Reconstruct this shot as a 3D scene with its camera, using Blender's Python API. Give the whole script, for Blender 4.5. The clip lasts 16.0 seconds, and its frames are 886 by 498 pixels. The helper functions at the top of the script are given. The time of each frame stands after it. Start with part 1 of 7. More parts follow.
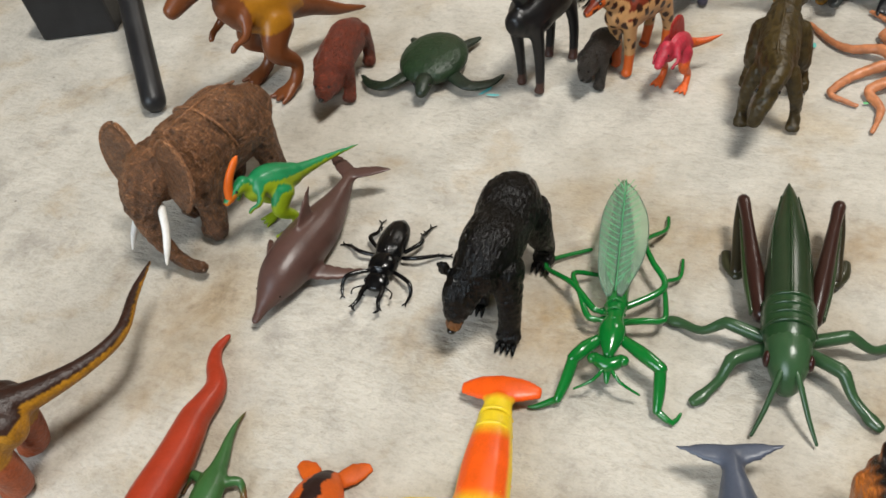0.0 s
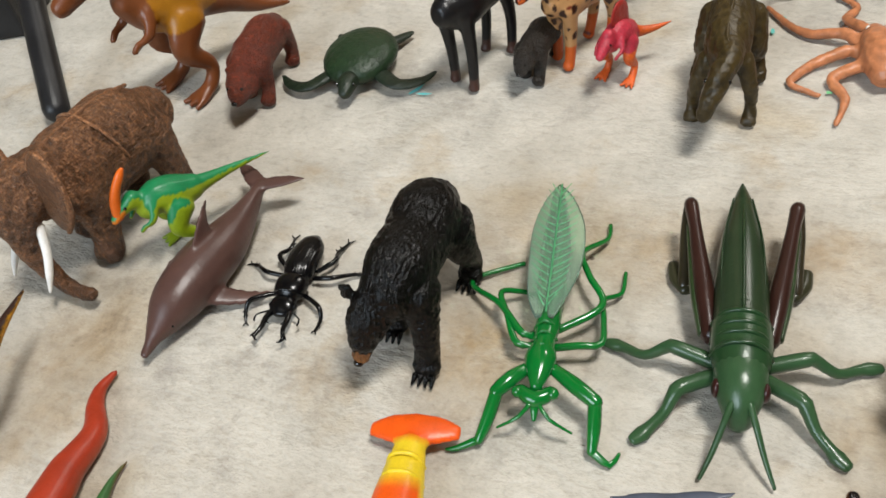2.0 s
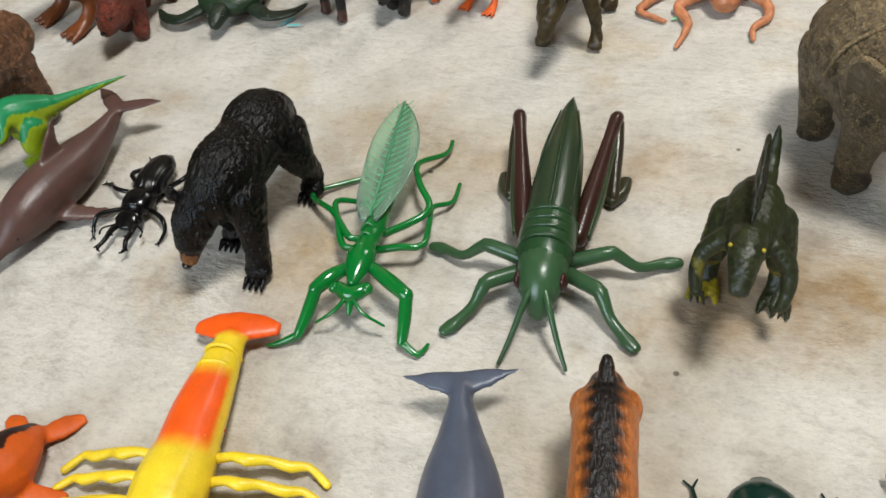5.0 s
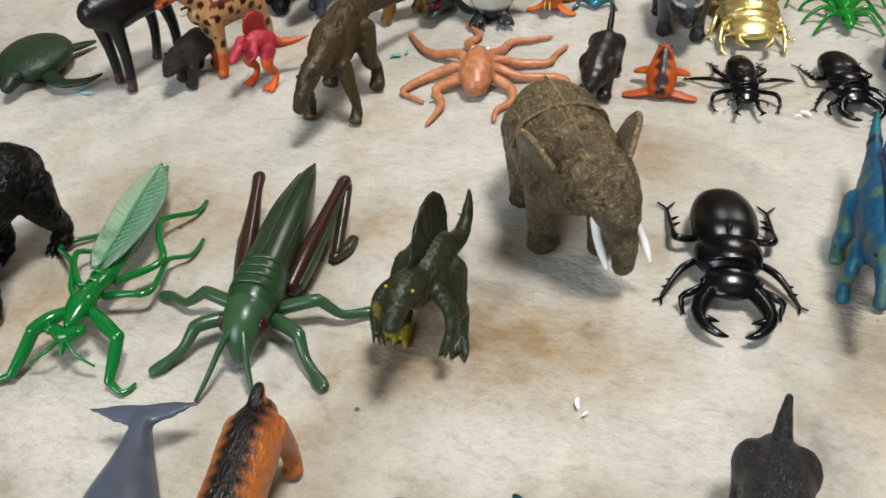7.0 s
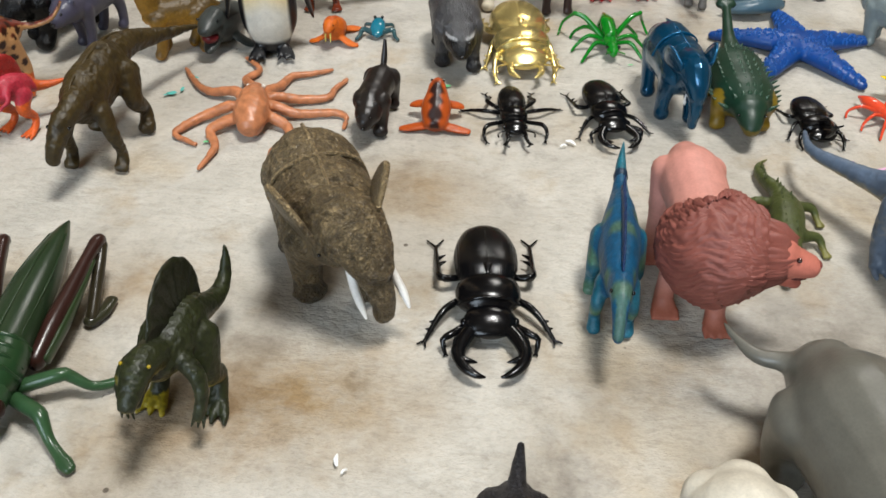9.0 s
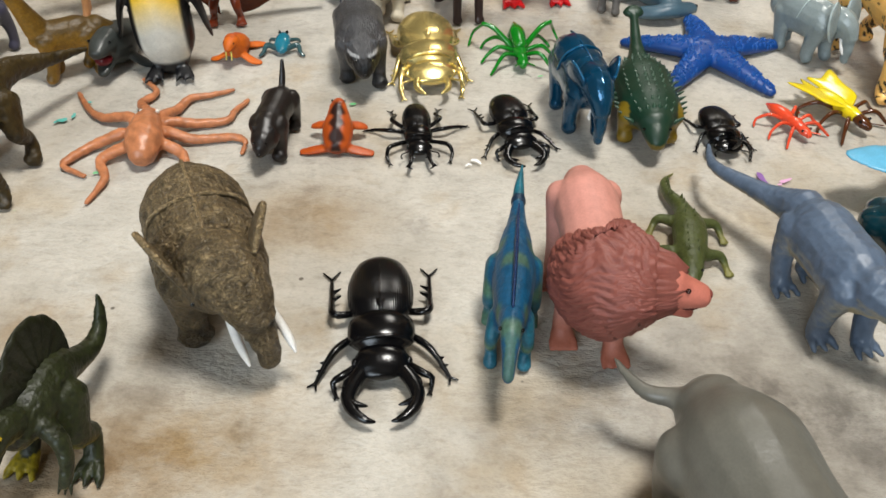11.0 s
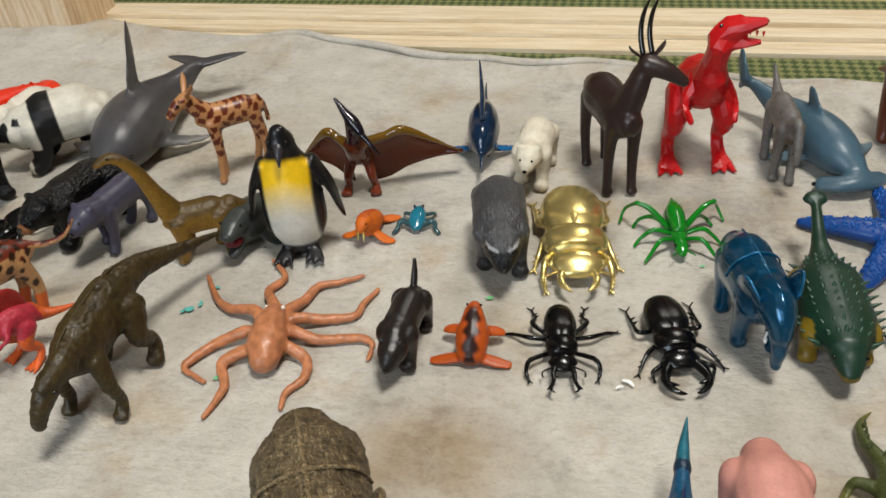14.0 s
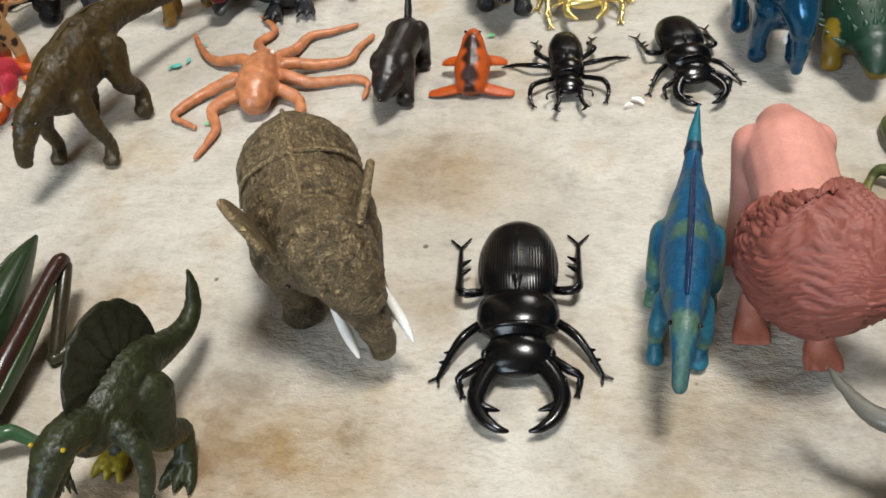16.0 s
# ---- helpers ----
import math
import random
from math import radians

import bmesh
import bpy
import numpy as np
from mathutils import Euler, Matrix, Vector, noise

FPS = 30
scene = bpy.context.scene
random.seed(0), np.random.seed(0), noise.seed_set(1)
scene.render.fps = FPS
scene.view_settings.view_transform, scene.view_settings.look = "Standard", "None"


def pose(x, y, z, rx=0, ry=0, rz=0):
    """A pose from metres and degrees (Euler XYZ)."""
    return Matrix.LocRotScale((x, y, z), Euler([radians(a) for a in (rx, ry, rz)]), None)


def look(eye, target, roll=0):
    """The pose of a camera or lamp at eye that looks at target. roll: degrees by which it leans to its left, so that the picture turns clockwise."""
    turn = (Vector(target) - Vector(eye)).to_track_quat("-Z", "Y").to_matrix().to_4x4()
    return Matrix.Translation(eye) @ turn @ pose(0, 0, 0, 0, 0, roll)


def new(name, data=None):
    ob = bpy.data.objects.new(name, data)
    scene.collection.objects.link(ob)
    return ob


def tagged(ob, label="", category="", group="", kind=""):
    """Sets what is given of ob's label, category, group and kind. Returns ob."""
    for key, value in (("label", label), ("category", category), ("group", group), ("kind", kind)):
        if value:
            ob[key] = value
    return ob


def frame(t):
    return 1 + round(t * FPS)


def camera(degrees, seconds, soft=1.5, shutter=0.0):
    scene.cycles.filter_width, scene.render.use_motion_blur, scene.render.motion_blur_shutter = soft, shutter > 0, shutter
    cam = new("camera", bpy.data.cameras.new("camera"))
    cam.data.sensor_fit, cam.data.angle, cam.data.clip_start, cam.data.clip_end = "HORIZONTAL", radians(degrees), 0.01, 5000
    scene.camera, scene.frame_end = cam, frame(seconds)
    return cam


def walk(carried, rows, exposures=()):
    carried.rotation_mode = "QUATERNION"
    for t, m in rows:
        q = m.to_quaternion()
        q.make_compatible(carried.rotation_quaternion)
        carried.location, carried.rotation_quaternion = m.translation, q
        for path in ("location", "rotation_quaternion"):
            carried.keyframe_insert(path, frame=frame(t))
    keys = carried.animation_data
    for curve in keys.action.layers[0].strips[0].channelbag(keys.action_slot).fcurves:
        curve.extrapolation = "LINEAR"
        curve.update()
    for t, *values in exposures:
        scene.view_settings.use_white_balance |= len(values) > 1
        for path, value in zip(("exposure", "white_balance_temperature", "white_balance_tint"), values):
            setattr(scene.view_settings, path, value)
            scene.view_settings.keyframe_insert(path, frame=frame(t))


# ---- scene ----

# ---------- camera and its way ----------
PATH = [
    (0, (0.0945, 0.1930, 0.3502), (-0.0544, 0.4306, 0.0650), -12.98),
    (0.5, (0.0753, 0.2120, 0.3233), (-0.0804, 0.4449, 0.0378), -13.92),
    (1, (0.0716, 0.2253, 0.3188), (-0.0863, 0.4587, 0.0350), -14.11),
    (1.5, (0.0852, 0.2309, 0.3175), (-0.0685, 0.4696, 0.0357), -13.82),
    (2, (0.1081, 0.2431, 0.3098), (-0.0361, 0.4847, 0.0255), -13.57),
    (2.5, (0.1209, 0.2407, 0.3076), (-0.0130, 0.4845, 0.0201), -13.20),
    (3, (0.1525, 0.2450, 0.3060), (0.0273, 0.4884, 0.0144), -12.95),
    (3.2, (0.1587, 0.2470, 0.3031), (0.0348, 0.4903, 0.0108), -12.89),
    (5.3, (0.1908, 0.2305, 0.2829), (0.0589, 0.4703, -0.0087), -11.90),
    (5.5, (0.2051, 0.2291, 0.2848), (0.0735, 0.4710, -0.0054), -11.29),
    (6, (0.2359, 0.2269, 0.2844), (0.1085, 0.4790, 0.0012), -9.29),
    (6.5, (0.2636, 0.2298, 0.2843), (0.1486, 0.4978, 0.0105), -6.59),
    (7, (0.2789, 0.2283, 0.2819), (0.1813, 0.5119, 0.0173), -4.45),
    (7.5, (0.2914, 0.2333, 0.2849), (0.2144, 0.5281, 0.0258), -2.52),
    (8, (0.3063, 0.2402, 0.2857), (0.2496, 0.5410, 0.0282), -0.92),
    (8.5, (0.3145, 0.2496, 0.2922), (0.2728, 0.5495, 0.0309), 0.05),
    (10.8, (0.3497, 0.2728, 0.3020), (0.3380, 0.5633, 0.0273), 1.09),
    (11, (0.3529, 0.2826, 0.3044), (0.3415, 0.5774, 0.0344), 1.03),
    (11.5, (0.3621, 0.3042, 0.3143), (0.3514, 0.6081, 0.0544), 0.69),
    (12, (0.3944, 0.3469, 0.3224), (0.3811, 0.6564, 0.0693), -0.01),
    (12.5, (0.4174, 0.3773, 0.3310), (0.3960, 0.6918, 0.0848), -1.11),
    (13, (0.3874, 0.3844, 0.3358), (0.3499, 0.6996, 0.0924), -2.48),
    (13.5, (0.3604, 0.3829, 0.3375), (0.3023, 0.6958, 0.0952), -3.68),
    (14, (0.3395, 0.3790, 0.3357), (0.2623, 0.6861, 0.0913), -4.85),
    (14.5, (0.3382, 0.3794, 0.3289), (0.2493, 0.6765, 0.0763), -6.12),
    (15, (0.3420, 0.3513, 0.3095), (0.2509, 0.6369, 0.0446), -7.17),
    (15.5, (0.3417, 0.3331, 0.2688), (0.2546, 0.6059, -0.0105), -8.55),
    (16, (0.3514, 0.3452, 0.2626), (0.2675, 0.6095, -0.0256), -9.70),
]
cam = camera(56.6, 16.0, soft=1.6)
EXPOSURES = [
    (0, -0.17, 6500, 10), (3, -0.13, 6350, 10), (6.5, -0.15, 6250, 10), (8.5, -0.17, 6250, 10), (11, -0.17, 6450, 10),
    (12.5, -0.37, 6050, 10), (13.5, -0.41, 6300, 10), (14.2, -0.41, 6500, 10), (15, -0.23, 6500, 10), (16, -0.07, 6350, 10),
]
walk(cam, [(t, look(eye, target, roll)) for t, eye, target, roll in PATH], EXPOSURES)

# ---------- light ----------
world = bpy.data.worlds.new("room_light")
world.use_nodes = True
scene.world = world
world.node_tree.nodes["Background"].inputs["Color"].default_value = (0.76, 0.86, 1.0, 1)
world.node_tree.nodes["Background"].inputs["Strength"].default_value = 0.27


def lamp(name, eye, target, watts, size, color):
    data = bpy.data.lights.new(name, "AREA")
    data.shape, data.size, data.energy, data.color = "DISK", size, watts, color
    ob = new(name, data)
    ob.matrix_world = look(eye, target)
    return ob


lamp("ceiling_lamp", (0.68, 0.46, 2.2), (0.25, 0.6, 0), 62, 0.5, (1.0, 0.972, 0.91))
# Assumed unseen lamp beyond the sill, for soft shadows towards the camera
lamp("next_room_lamp", (0.75, 2.45, 1.9), (0.2, 0.7, 0), 18, 0.6, (1.0, 0.95, 0.86))
# Assumed unseen window behind the camera; stands in for sky, fills the fronts
lamp("window_daylight", (-0.7, -2.15, 1.5), (0.2, 0.6, 0), 92, 1.9, (0.79, 0.905, 1.0))


# ---------- materials ----------
def C(r, g, b):
    """Linear colour from screen values 0 to 255."""
    return tuple(((v / 255 + 0.055) / 1.055) ** 2.4 if v > 10 else v / 3294 for v in (r, g, b))


def base_material(name, rough=0.4, metal=0.0, coat=0.0):
    m = bpy.data.materials.new(name)
    m.use_nodes = True
    n, l = m.node_tree.nodes, m.node_tree.links
    s = n["Principled BSDF"]
    s.inputs["Roughness"].default_value, s.inputs["Metallic"].default_value = rough, metal
    s.inputs["Coat Weight"].default_value = coat
    s.inputs["Specular IOR Level"].default_value = 0.34
    s.inputs["Coat Roughness"].default_value = 0.12
    co = n.new("ShaderNodeTexCoord").outputs["Object"]
    return m, n, l, s, co


def noise_node(n, l, co, scale, detail=4.0, rough=0.6, stretch=None):
    if stretch:
        mp = n.new("ShaderNodeMapping")
        mp.inputs["Scale"].default_value = stretch
        l.new(co, mp.inputs["Vector"])
        co = mp.outputs["Vector"]
    t = n.new("ShaderNodeTexNoise")
    t.inputs["Scale"].default_value, t.inputs["Detail"].default_value, t.inputs["Roughness"].default_value = scale, detail, rough
    l.new(co, t.inputs["Vector"])
    return t.outputs["Fac"]


def ramp(n, l, fac, stops):
    r = n.new("ShaderNodeValToRGB")
    e = r.color_ramp.elements
    while len(e) < len(stops):
        e.new(0.5)
    for el, (at, c) in zip(e, stops):
        el.position, el.color = at, (*c, 1) if len(c) == 3 else c
    l.new(fac, r.inputs["Fac"])
    return r.outputs["Color"]


def mixed(n, l, kind, fac, a, b):
    x = n.new("ShaderNodeMix")
    x.data_type, x.blend_type = "RGBA", kind
    for value, socket in ((fac, x.inputs[0]), (a, x.inputs[6]), (b, x.inputs[7])):
        if isinstance(value, bpy.types.NodeSocket):
            l.new(value, socket)
        elif isinstance(value, (int, float)):
            socket.default_value = value
        else:
            socket.default_value = (*value, 1)
    return x.outputs[2]


def bump(n, l, s, heights):
    """Chains bumps: (height socket, strength, distance)."""
    last = None
    for h, strength, distance in heights:
        b = n.new("ShaderNodeBump")
        b.inputs["Strength"].default_value, b.inputs["Distance"].default_value = strength, distance
        l.new(h, b.inputs["Height"])
        if last:
            l.new(last, b.inputs["Normal"])
        last = b.outputs["Normal"]
    l.new(last, s.inputs["Normal"])


def painted(name, rough=0.4, metal=0.0, coat=0.0, relief="smooth", vary=0.25, amount=1.0):
    """Moulded toy plastic whose paint comes from the mesh's 'paint' colours, with worn patches and a moulded relief."""
    m, n, l, s, co = base_material(name, rough, metal, coat)
    at = n.new("ShaderNodeVertexColor")
    at.layer_name = "paint"
    deep = n.new("ShaderNodeGamma")
    deep.inputs["Gamma"].default_value = 1.2
    l.new(at.outputs["Color"], deep.inputs["Color"])
    big = ramp(n, l, noise_node(n, l, co, 90, 3), [(0.3, (1 - vary,) * 3), (0.7, (1 + vary * 0.25,) * 3)])
    fine = ramp(n, l, noise_node(n, l, co, 900, 3), [(0.3, (1 - vary * 0.6,) * 3), (0.65, (1.0,) * 3)])
    col = mixed(n, l, "MULTIPLY", 1.0, mixed(n, l, "MULTIPLY", 1.0, deep.outputs["Color"], big), fine)
    heights = [(noise_node(n, l, co, 400, 3), 0.12 * amount, 0.001)]
    # Hide, fur and scale hollows get shade in the colour besides the bump
    if relief == "hide":
        fine = noise_node(n, l, co, 620, 4, 0.7, (1.6, 0.8, 0.8))
        fold = noise_node(n, l, co, 300, 4, 0.65, (0.8, 0.8, 2.4))
        # short creases that cross each other, shade painted in, paler on the crests
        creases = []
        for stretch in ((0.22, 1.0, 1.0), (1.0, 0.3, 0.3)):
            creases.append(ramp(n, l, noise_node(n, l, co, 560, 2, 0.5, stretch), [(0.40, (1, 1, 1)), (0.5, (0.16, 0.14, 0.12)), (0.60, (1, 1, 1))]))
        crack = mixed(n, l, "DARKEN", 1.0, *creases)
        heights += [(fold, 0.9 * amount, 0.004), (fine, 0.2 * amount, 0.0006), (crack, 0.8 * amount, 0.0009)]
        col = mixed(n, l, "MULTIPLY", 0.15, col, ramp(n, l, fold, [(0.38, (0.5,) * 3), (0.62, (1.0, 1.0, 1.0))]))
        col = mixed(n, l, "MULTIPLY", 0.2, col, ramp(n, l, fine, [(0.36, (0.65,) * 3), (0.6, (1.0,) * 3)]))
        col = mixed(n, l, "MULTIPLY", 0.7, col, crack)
    elif relief == "fur":
        strand = noise_node(n, l, co, 330, 3, 0.55, (1.0, 2.2, 0.7))
        heights += [(strand, 0.7 * amount, 0.002), (noise_node(n, l, co, 1300, 2, 0.6, (0.4, 1, 1)), 0.2 * amount, 0.0004)]
        col = mixed(n, l, "MULTIPLY", 0.4, col, ramp(n, l, strand, [(0.35, (0.35,) * 3), (0.6, (1,) * 3)]))
    elif relief == "stripes":
        w = n.new("ShaderNodeTexWave")
        w.bands_direction = "Y"
        w.inputs["Scale"].default_value, w.inputs["Distortion"].default_value = 290, 0.4
        l.new(co, w.inputs["Vector"])
        heights += [(w.outputs["Fac"], 0.7 * amount, 0.0009)]
    elif relief == "scales":
        v = n.new("ShaderNodeTexVoronoi")
        v.inputs["Scale"].default_value = 620
        l.new(co, v.inputs["Vector"])
        heights += [(v.outputs["Distance"], -0.6 * amount, 0.0008), (noise_node(n, l, co, 220, 3, 0.55), 0.5 * amount, 0.002)]
        col = mixed(n, l, "MULTIPLY", 0.35, col, ramp(n, l, v.outputs["Distance"], [(0.3, (1.1,) * 3), (0.75, (0.5,) * 3)]))
    l.new(col, s.inputs["Base Color"])
    bump(n, l, s, heights)
    return m


SMOOTH = painted("moulded_plastic", 0.37, vary=0.18, amount=1.3)
GLOSSY = painted("glossy_plastic", 0.18, coat=0.5, vary=0.15, amount=0.6)
SATIN = painted("satin_plastic", 0.4, coat=0.0, vary=0.18, amount=1.2)
MATT = painted("matt_plastic", 0.55, vary=0.2)
HIDE = painted("wrinkled_hide_plastic", 0.38, relief="hide", vary=0.25)
FUR = painted("furry_relief_plastic", 0.33, relief="fur", vary=0.3, amount=1.1)
SCALES = painted("scaly_plastic", 0.46, relief="scales", vary=0.3)
METALLIC = painted("metallic_paint", 0.2, metal=0.55, coat=0.5, vary=0.2, amount=1.6)
GOLD = painted("gold_plating", 0.27, metal=0.85, vary=0.12, amount=0.7)
BLACKSHELL = painted("black_shell_plastic", 0.2, coat=0.0, vary=0.1, amount=0.6)
STRIPED = painted("striped_shell_plastic", 0.24, relief="stripes", vary=0.1, amount=0.25)
BLACKFUR = painted("black_fur_plastic", 0.27, relief="fur", vary=0.2, amount=1.2)
SOFT = painted("soft_vinyl", 0.28, vary=0.2, amount=1.0)
for finish in (HIDE, FUR, SCALES, SATIN, SMOOTH, SOFT):
    finish.node_tree.nodes["Principled BSDF"].inputs["Specular IOR Level"].default_value = 0.42
BLACKFUR.node_tree.nodes["Principled BSDF"].inputs["Specular IOR Level"].default_value = 0.26

PAINT_DARK = C(22, 20, 20)


# ---------- figure kit: sizes in centimetres, x ahead, y to the left, z up ----------
def spline(pts, step):
    """Points (x, y, z, half width, half height) resampled along a smooth curve."""
    p = np.array([list(q) + [q[3]] * (5 - len(q)) for q in pts], float)
    out = []
    for i in range(len(p) - 1):
        a, b, c, d = p[max(i - 1, 0)], p[i], p[i + 1], p[min(i + 2, len(p) - 1)]
        m = max(2, min(10, int(np.linalg.norm(c[:3] - b[:3]) / step)))
        for k in range(m):
            u = k / m
            out.append(0.5 * (2 * b + (c - a) * u + (2 * a - 5 * b + 4 * c - d) * u * u + (3 * b - a - 3 * c + d) * u**3))
    out.append(p[-1])
    out = np.array(out)
    out[:, 3:] = out[:, 3:].clip(0.0005)
    return out


def sweep(bm, pts, side=None, segs=12, step=0.25, power=1.0):
    """A closed tube with rounded ends along the points. Returns its resampled points."""
    s = spline(pts, step)
    if side is None:
        d = np.abs(s[-1, :3] - s[0, :3])
        side = (1, 0, 0) if d[1] > max(d[0], d[2]) * 1.1 else (0, 1, 0)
    side = Vector(side)
    tang = np.gradient(s[:, :3], axis=0)
    rings = []
    first, last = s[0].copy(), s[-1].copy()
    rows = []
    for k, w in ((0.85, 0.5), (0.45, 0.88)):
        q = first.copy()
        q[:3] -= tang[0] / (np.linalg.norm(tang[0]) + 1e-9) * min(first[3], first[4]) * k
        q[3:] *= w
        rows.append((q, tang[0]))
    rows += list(zip(s, tang))
    for k, w in ((0.45, 0.88), (0.85, 0.5)):
        q = last.copy()
        q[:3] += tang[-1] / (np.linalg.norm(tang[-1]) + 1e-9) * min(last[3], last[4]) * k
        q[3:] *= w
        rows.append((q, tang[-1]))
    for q, t in rows:
        t = Vector(t).normalized()
        u = (side - t * side.dot(t)).normalized()
        v = t.cross(u)
        c = Vector(q[:3])
        ring = []
        for k in range(segs):
            a = 2 * math.pi * k / segs
            ca, sa = math.cos(a), math.sin(a)
            ca, sa = math.copysign(abs(ca) ** power, ca), math.copysign(abs(sa) ** power, sa)
            ring.append(bm.verts.new(c + u * (q[3] * ca) + v * (q[4] * sa)))
        rings.append(ring)
    for a, b in zip(rings, rings[1:]):
        for k in range(segs):
            bm.faces.new((a[k], a[(k + 1) % segs], b[(k + 1) % segs], b[k]))
    bm.faces.new(rings[0][::-1])
    bm.faces.new(rings[-1])
    return s


def mesh_object(name, mesh, parent, material, label=""):
    ob = new(name, mesh)
    ob.parent = parent
    if not mesh.materials:
        mesh.materials.append(material)
    if label:
        ob["label"] = label
    return ob


def paint_all(mesh, rgb):
    layer = mesh.color_attributes.new("paint", "FLOAT_COLOR", "POINT")
    layer.data.foreach_set("color", np.tile(np.array([*rgb, 1.0], np.float32), len(mesh.vertices)))


class Figure:
    """A moulded toy: soft chains melt into one skin that is cut into parts; hard pieces stay meshes of their own."""

    def __init__(self, name, label, category, place, heading, size=1.0, material=None, color=(0.5, 0.5, 0.5), voxel=0.16, smooth=4, lean=0.0, group="toy animals on the blanket"):
        self.root = tagged(new(name), label, category, group)
        self.place, self.heading, self.size, self.lean = place, heading, size, lean
        self.material, self.color, self.voxel, self.smooth = material or SMOOTH, color, voxel, smooth
        self.soft, self.parts, self.keys, self.paint = bmesh.new(), [], [], None
        self.count, self.facet, self.relief, self.relief_tone = 0, False, None, 0.0

    def chain(self, part, pts, color=None, mirror=False, own=False, side=None, segs=12):
        """Adds soft matter. own: each side and each call is a part of its own."""
        for sgn in (1, -1) if mirror else (1,):
            self.count += 1
            key = (part, self.count) if own else (part, 0)
            q = [(p[0], p[1] * sgn, *p[2:]) for p in pts]
            s = sweep(self.soft, q, side, segs)
            self.parts.append((key, s, color))
        return self

    def ball(self, part, c, r, color=None, mirror=False, own=False):
        r = (r, r, r) if isinstance(r, (int, float)) else r
        x, y, z = c
        k = r[0] * 0.62
        return self.chain(part, [(x - k, y, z, r[1] * 0.74, r[2] * 0.74), (x, y, z, r[1], r[2]), (x + k, y, z, r[1] * 0.74, r[2] * 0.74)], color, mirror, own)

    def hard(self, part, pts, color=None, mirror=False, side=None, segs=10, material=None, label="", power=1.0, parent=None):
        """A crisp piece of its own: a swept tube, or several given as a list of lists."""
        many = pts if isinstance(pts[0][0], (tuple, list)) else [pts]
        made = []
        for sgn in (1, -1) if mirror else (1,):
            bm = bmesh.new()
            for run in many:
                sweep(bm, [(p[0], p[1] * sgn, *p[2:]) for p in run], side, segs, power=power)
            made.append(self.raw(part, bm, color, material, label))
        return made

    def raw(self, part, bm, color=None, material=None, label=""):
        bmesh.ops.recalc_face_normals(bm, faces=bm.faces)
        mesh = bpy.data.meshes.new(part)
        bm.to_mesh(mesh)
        bm.free()
        mesh.shade_smooth()
        paint_all(mesh, color or self.color)
        self.keys.append((part, mesh, material or self.material, label))
        return mesh

    def blob(self, part, c, r, color=None, mirror=False, segs=14, material=None, label="", turn=None):
        """A crisp rounded lump."""
        r = (r, r, r) if isinstance(r, (int, float)) else r
        for sgn in (1, -1) if mirror else (1,):
            bm = bmesh.new()
            bmesh.ops.create_uvsphere(bm, u_segments=segs, v_segments=max(6, segs * 2 // 3), radius=1)
            m = Matrix.Translation((c[0], c[1] * sgn, c[2])) @ (turn or Matrix()) @ Matrix.Diagonal((*r, 1))
            bmesh.ops.transform(bm, matrix=m, verts=bm.verts)
            self.raw(part, bm, color, material, label)

    def eyes(self, x, y, z, r=0.12, color=None):
        self.blob("eye", (x, y, z), r, color or PAINT_DARK, True, 8, GLOSSY)

    def sheet(self, part, outline, thick, color=None, m=None, material=None, label="", mirror=False):
        """A thin, slightly domed plate from a small outline in x and y, laid by the pose m."""
        for sgn in (1, -1) if mirror else (1,):
            bm = bmesh.new()
            cx, cy = np.mean(outline, 0)
            s = spline([(x, y, 0, 1) for x, y in [*outline, outline[0]]], 0.3)[:-1]
            layers = []
            for z, k in ((-thick * 0.4, 0.0), (-thick * 0.5, 0.6), (-thick * 0.35, 0.93), (0, 1.0), (thick * 0.35, 0.93), (thick * 0.5, 0.6), (thick * 0.55, 0.0)):
                layers.append([bm.verts.new((cx + (q[0] - cx) * k, cy + (q[1] - cy) * k, z)) for q in s] if k else [bm.verts.new((cx, cy, z))])
            n = len(s)
            for a, b in zip(layers, layers[1:]):
                for k in range(n):
                    f = [a[k % len(a)], a[(k + 1) % len(a)], b[(k + 1) % len(b)], b[k % len(b)]]
                    f = [v for i, v in enumerate(f) if v not in f[:i]]
                    bm.faces.new(f)
            bmesh.ops.transform(bm, matrix=m or Matrix(), verts=bm.verts)
            if sgn < 0:
                bmesh.ops.transform(bm, matrix=Matrix.Diagonal((1, -1, 1, 1)), verts=bm.verts)
            self.raw(part, bm, color, material, label)

    def done(self, lift=0.0, sink=0.0):
        """Melts the soft chains, cuts the skin into parts, sets the toy on the blanket."""
        k = 0.01 * self.size
        low = 1e9
        built = []
        if self.parts:
            raw = bpy.data.meshes.new("raw")
            bmesh.ops.recalc_face_normals(self.soft, faces=self.soft.faces)
            self.soft.to_mesh(raw)
            tmp = new("raw", raw)
            r = tmp.modifiers.new("r", "REMESH")
            r.mode, r.voxel_size, r.use_smooth_shade = "VOXEL", self.voxel, True
            sm = tmp.modifiers.new("s", "SMOOTH")
            sm.factor, sm.iterations = 0.5, self.smooth
            if self.facet:
                d = tmp.modifiers.new("d", "DECIMATE")
                d.ratio = 0.07
            skin = bpy.data.meshes.new_from_object(tmp.evaluated_get(bpy.context.evaluated_depsgraph_get()))
            n = len(skin.vertices)
            co, no = np.empty(n * 3), np.empty(n * 3)
            skin.vertices.foreach_get("co", co)
            skin.vertices.foreach_get("normal", no)
            co, no = co.reshape(-1, 3), no.reshape(-1, 3)
